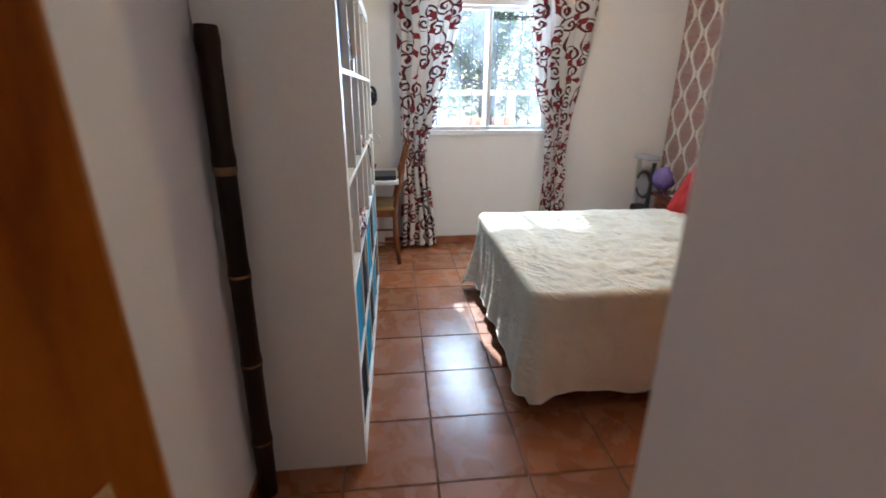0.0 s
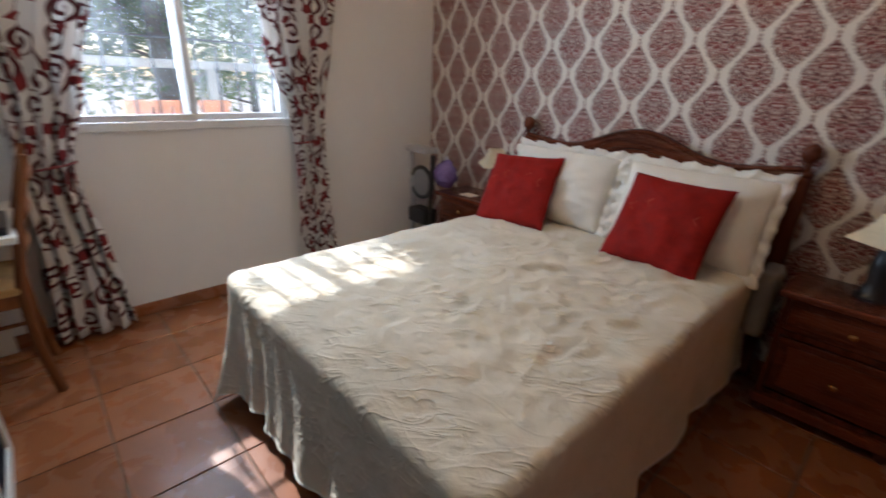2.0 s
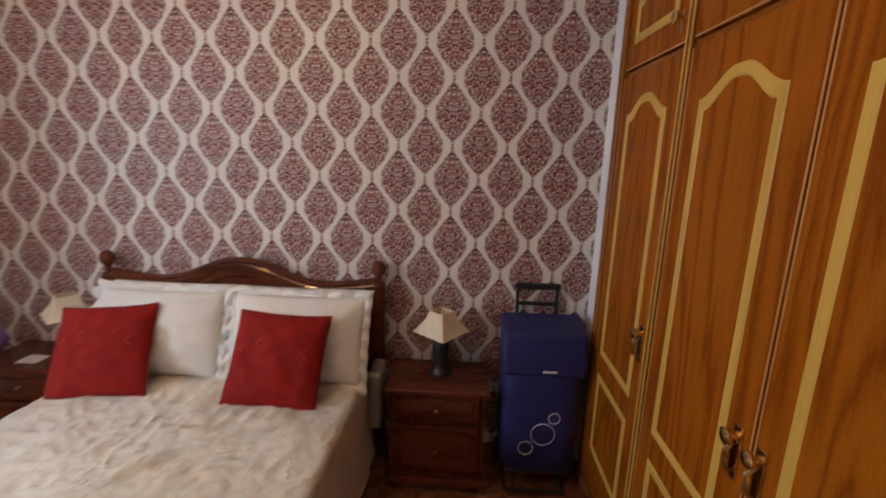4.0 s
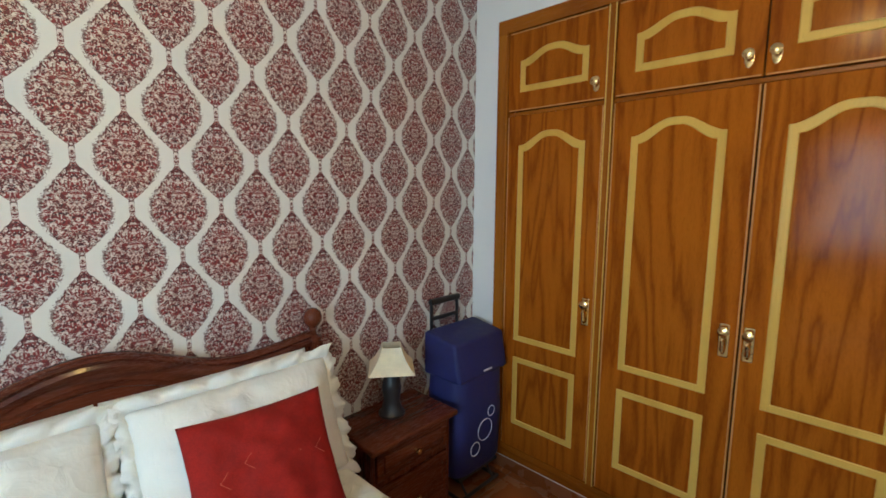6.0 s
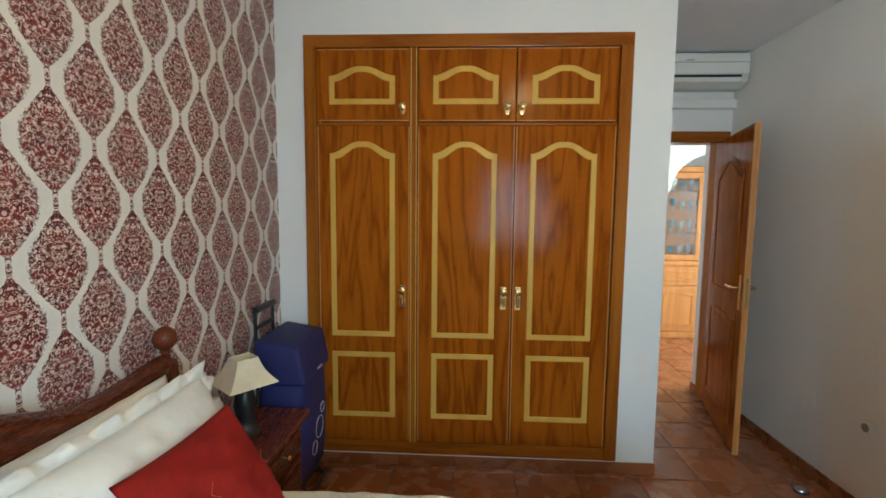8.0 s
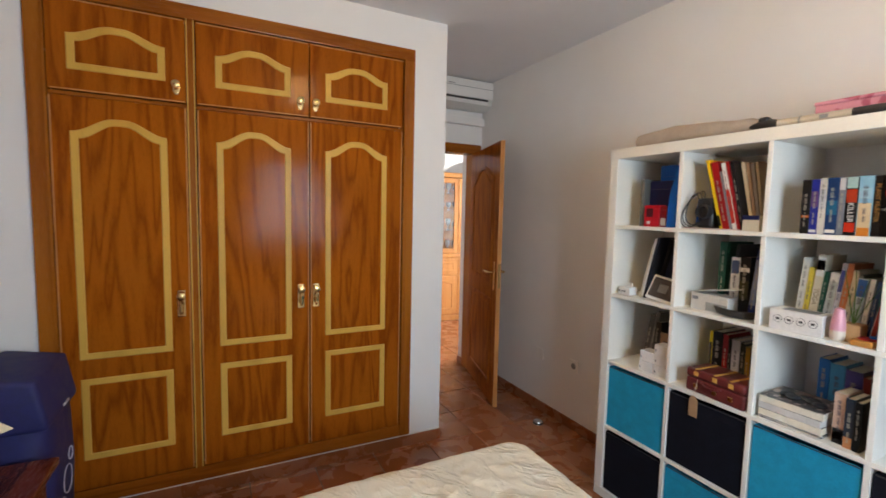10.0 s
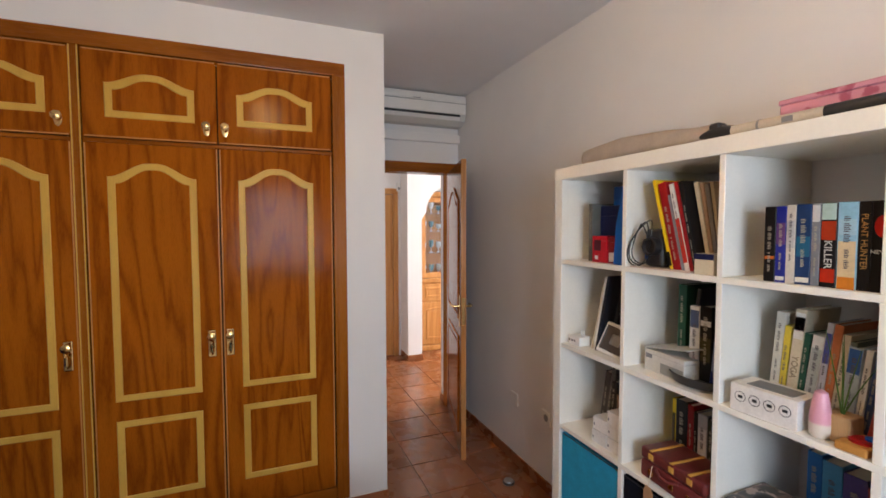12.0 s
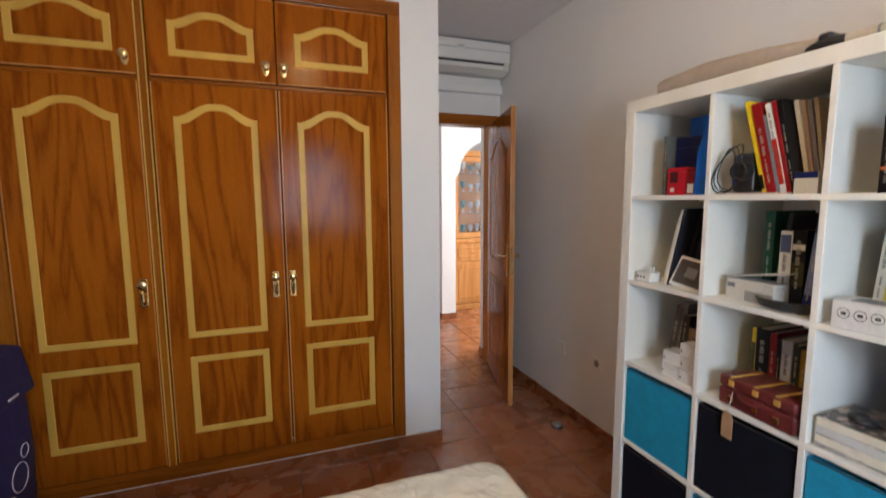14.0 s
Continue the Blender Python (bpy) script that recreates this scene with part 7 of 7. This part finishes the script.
part("collar", tube(B(), [(-0.585, 1.71, zt + 0.019), (-0.585, 1.716, zt + 0.019)], 0.0166, 12), M_GREY, tri)
part("label_plate", box(B(), -0.5705, -0.567, 1.775, 1.80, zt + 0.012, zt + 0.026), M_GREY, tri)
pk = thing("pink_box", (-0.72, 2.06, zt), "pink patterned long gift box on the bookcase", "box")
n = Nodes("pink_blotched_paper")
vo_ = n.node("ShaderNodeTexVoronoi", feature="SMOOTH_F1")
n.put(vo_.inputs["Vector"], n.coord())
vo_.inputs["Scale"].default_value = 32
sp_ = n.math("ADD", vo_.outputs["Distance"], n.math("MULTIPLY", n.math("SUBTRACT", n.noise(n.coord(), 60, 3), 0.5), 0.5))
M_PINK = n.done(n.mix(n.span(sp_, 0.25, 0.42), (0.40, 0.085, 0.14), (0.62, 0.27, 0.34)), 0.5, 0, sp_, 0.1, 0.002)
part("box_body", box(B(), -0.80, -0.625, 1.735, 2.34, zt, zt + 0.068, 0.003), M_PINK, pk)
part("lid", box(B(), -0.803, -0.622, 1.732, 2.343, zt + 0.068, zt + 0.082, 0.003), M_PINK, pk)

# ---------------------------------------------------------------- bamboo tube leaning in the corner beside the bookcase
did = thing("didgeridoo", (-0.80, 0.80, 0), "dark burnt bamboo tube leaning on the bookcase", "didgeridoo")
D0, D1 = Vector((-0.889, 0.790, 0.0)), Vector((-0.873, 0.847, 1.585))
prof = []
pts, rad = [], []
for i in range(41):
    f = i / 40
    node = any(abs(f - k) < 0.014 for k in (0.16, 0.36, 0.56, 0.77, 0.985))
    pts.append(D0.lerp(D1, f))
    rad.append((0.0325 - 0.003 * f) * (1.12 if node else 1.0))
part("tube", tube(B(), pts, rad, 16), M_BAMBOO, did, smooth=True)
for k in (0.15, 0.35, 0.55, 0.76):
    part("node_band", tube(B(), [D0.lerp(D1, k - 0.012), D0.lerp(D1, k), D0.lerp(D1, k + 0.004)], [0.0327 - 0.003 * k, 0.037 - 0.003 * k, 0.035 - 0.003 * k], 16), M_BAMBOO2, did, smooth=True)

# ---------------------------------------------------------------- desk, chair and lamp by the window
desk = thing("desk", (-0.65, 3.24, 0), "small white desk in the window corner", "desk")
part("desktop", box(B(), -0.918, -0.355, 2.93, YN - 0.02, 0.722, 0.75, 0.003), M_WHITE, desk)
part("side_panel", box(B(), -0.918, -0.50, YN - 0.045, YN - 0.022, 0, 0.722, 0.002), M_WHITE, desk)
part("side_panel", box(B(), -0.918, -0.86, 2.932, 2.955, 0, 0.722, 0.002), M_WHITE, desk)
part("rail", box(B(), -0.918, -0.90, 2.955, YN - 0.045, 0.45, 0.722, 0.002), M_WHITE, desk)
lap = thing("laptop", (-0.54, 3.12, 0.75), "closed black laptop on the white desk", "laptop")
part("base", box(B(), -0.585, -0.375, 2.97, 3.25, 0.7505, 0.768, 0.004, 2), M_BLACK, lap)
part("lid", box(B(), -0.585, -0.375, 2.97, 3.25, 0.769, 0.782, 0.004, 2), M_BLACK, lap)
bowl = solid("wooden_bowl", lathe(B(), [(0.03, 0.0), (0.05, 0.02), (0.06, 0.05), (0.055, 0.05), (0.045, 0.022), (0.01, 0.012)], (-0.60, 3.45, 0.75), 20), M_MAHOG, "small reddish bowl on the desk", "bowl", smooth=True)
tower = thing("white_speaker", (-0.62, 3.2, 0.75), "white upright box on the desk", "box")
part("body", box(B(), -0.74, -0.598, 3.12, 3.32, 0.7505, 1.125, 0.01, 2), M_WPLASTIC, tower)
part("face", box(B(), -0.598, -0.595, 3.14, 3.30, 0.79, 1.10, 0.001), ink((0.6, 0.6, 0.58)), tower)
fan = thing("headset_stand", (-0.62, 3.22, 1.125), "black stand with a thin pole and round padded head", "stand")
part("base_ring", tube(B(), [(-0.645 + 0.05 * math.cos(2 * math.pi * i / 24), 3.22 + 0.05 * math.sin(2 * math.pi * i / 24), 1.165) for i in range(25)], 0.006, 8), M_BLACK, fan, smooth=True)
part("foot", lathe(B(), [(0.045, 1.1255), (0.045, 1.138), (0.014, 1.150), (0.012, 1.168), (0.05, 1.168)], (-0.645, 3.22, 0), 20), M_BLACK, fan, smooth=True)
part("pole", tube(B(), [(-0.645, 3.22, 1.15), (-0.625, 3.21, 1.22), (-0.60, 3.21, 1.33), (-0.575, 3.205, 1.42)], 0.007, 8), M_BLACK, fan, smooth=True)
ring = [Vector((-0.548 + 0.034 * math.cos(2 * math.pi * i / 28), 3.20 + 0.02 * math.sin(2 * math.pi * i / 28), 1.378 + 0.062 * math.sin(2 * math.pi * i / 28))) for i in range(29)]
part("head_ring", tube(B(), ring, 0.014, 10), M_BLACK, fan, smooth=True)
part("pad", ball(B(), (-0.540, 3.20, 1.375), 0.03, 16, (0.6, 0.9, 1.5)), M_BLACK, fan, smooth=True)

chair = thing("chair", (-0.60, 3.2, 0), "stained wooden chair with a woven rush seat", "chair")
cx_, cy_ = -0.60, 3.04
for yy in (3.04, 3.40):
    part("back_leg", tube(B(), [(-0.40, yy, 0.0), (-0.43, yy, 0.25), (-0.43, yy, 0.48), (-0.38, yy, 0.75), (-0.305, yy, 1.02)], [0.019, 0.021, 0.021, 0.019, 0.015], 10), M_CHAIR, chair, smooth=True)
    part("front_leg", tube(B(), [(-0.80, yy, 0.0), (-0.80, yy, 0.48)], [0.016, 0.021], 10), M_CHAIR, chair, smooth=True)
    part("seat_rail", box(B(), -0.80, -0.43, yy - 0.012, yy + 0.012, 0.425, 0.485, 0.005), M_CHAIR, chair)
    part("stretcher", tube(B(), [(-0.80, yy, 0.20), (-0.425, yy, 0.20)], 0.010, 8), M_CHAIR, chair, smooth=True)
for xx in (-0.80, -0.432):
    part("seat_rail", box(B(), xx - 0.012, xx + 0.012, 3.052, 3.388, 0.425, 0.485, 0.005), M_CHAIR, chair)
b = box(B(), -0.82, -0.425, 3.02, 3.42, 0.48, 0.512, 0.012, 3)
part("seat", b, M_RUSH, chair, "woven rush seat")
for zz in (0.66, 0.80, 0.94):
    b = B()
    pts = [(-0.43 + 0.24 * (zz - 0.5) + 0.02 * math.sin(math.pi * i / 10), 3.04 + 0.36 * i / 10, zz) for i in range(11)]
    tube(b, pts, 0.014, 8)
    for v in b.verts:
        v.co.z = zz + (v.co.z - zz) * 1.9
    part("back_slat", b, M_CHAIR, chair, smooth=True)
chair.location += Vector((0.035, 0.03, 0))
bgs = thing("black_bag", (-0.72, 3.2, 0), "black bag on the floor under the desk", "bag")
b = box(B(), -0.86, -0.64, 3.08, 3.36, 0.0, 0.18, 0.04, 3)
for v in b.verts:
    v.co += Vector((0.012, 0.012, 0)) * noise.noise(v.co * 12)
part("bag_body", b, M_BLACK, bgs, smooth=True)
part("strap", tube(B(), [(-0.75, 3.12, 0.17), (-0.74, 3.2, 0.235), (-0.75, 3.32, 0.17)], 0.008, 8), M_BLACK, bgs, smooth=True)

# ---------------------------------------------------------------- floor tiles
TP, JO = 0.360, 0.006
tile_mesh = {}


def tile(x0, x1, y0, y1):
    w, h = round(x1 - x0, 3), round(y1 - y0, 3)
    if (w, h) not in tile_mesh:
        b = box(B(), -w / 2, w / 2, -h / 2, h / 2, -0.006, 0.0, 0.0022)
        tile_mesh[(w, h)] = mesh("tile", b, M_TILE)
    ob = new("tile", tile_mesh[(w, h)])
    adopt(ob, floor)
    ob.location = ((x0 + x1) / 2, (y0 + y1) / 2, 0.0004 * math.sin(x0 * 37 + y0 * 91))


for i in range(-9, 8):
    for j in range(-16, 8):
        a0, b0 = -0.255 + i * TP + JO / 2, 1.125 + j * TP + JO / 2
        a1, b1 = a0 + TP - JO, b0 + TP - JO
        if b0 > YD - 0.2:
            a0, a1, b1 = max(a0, XW - 0.02), min(a1, XE + 0.02), min(b1, YN + 0.02)
            if b1 < 0 and a0 > 0.05:
                continue
        else:
            if a0 < -2.6 or a0 > 0.9 or b0 < -4.4:
                continue
        if a1 - a0 > 0.02 and b1 - b0 > 0.02:
            tile(a0, a1, b0, b1)
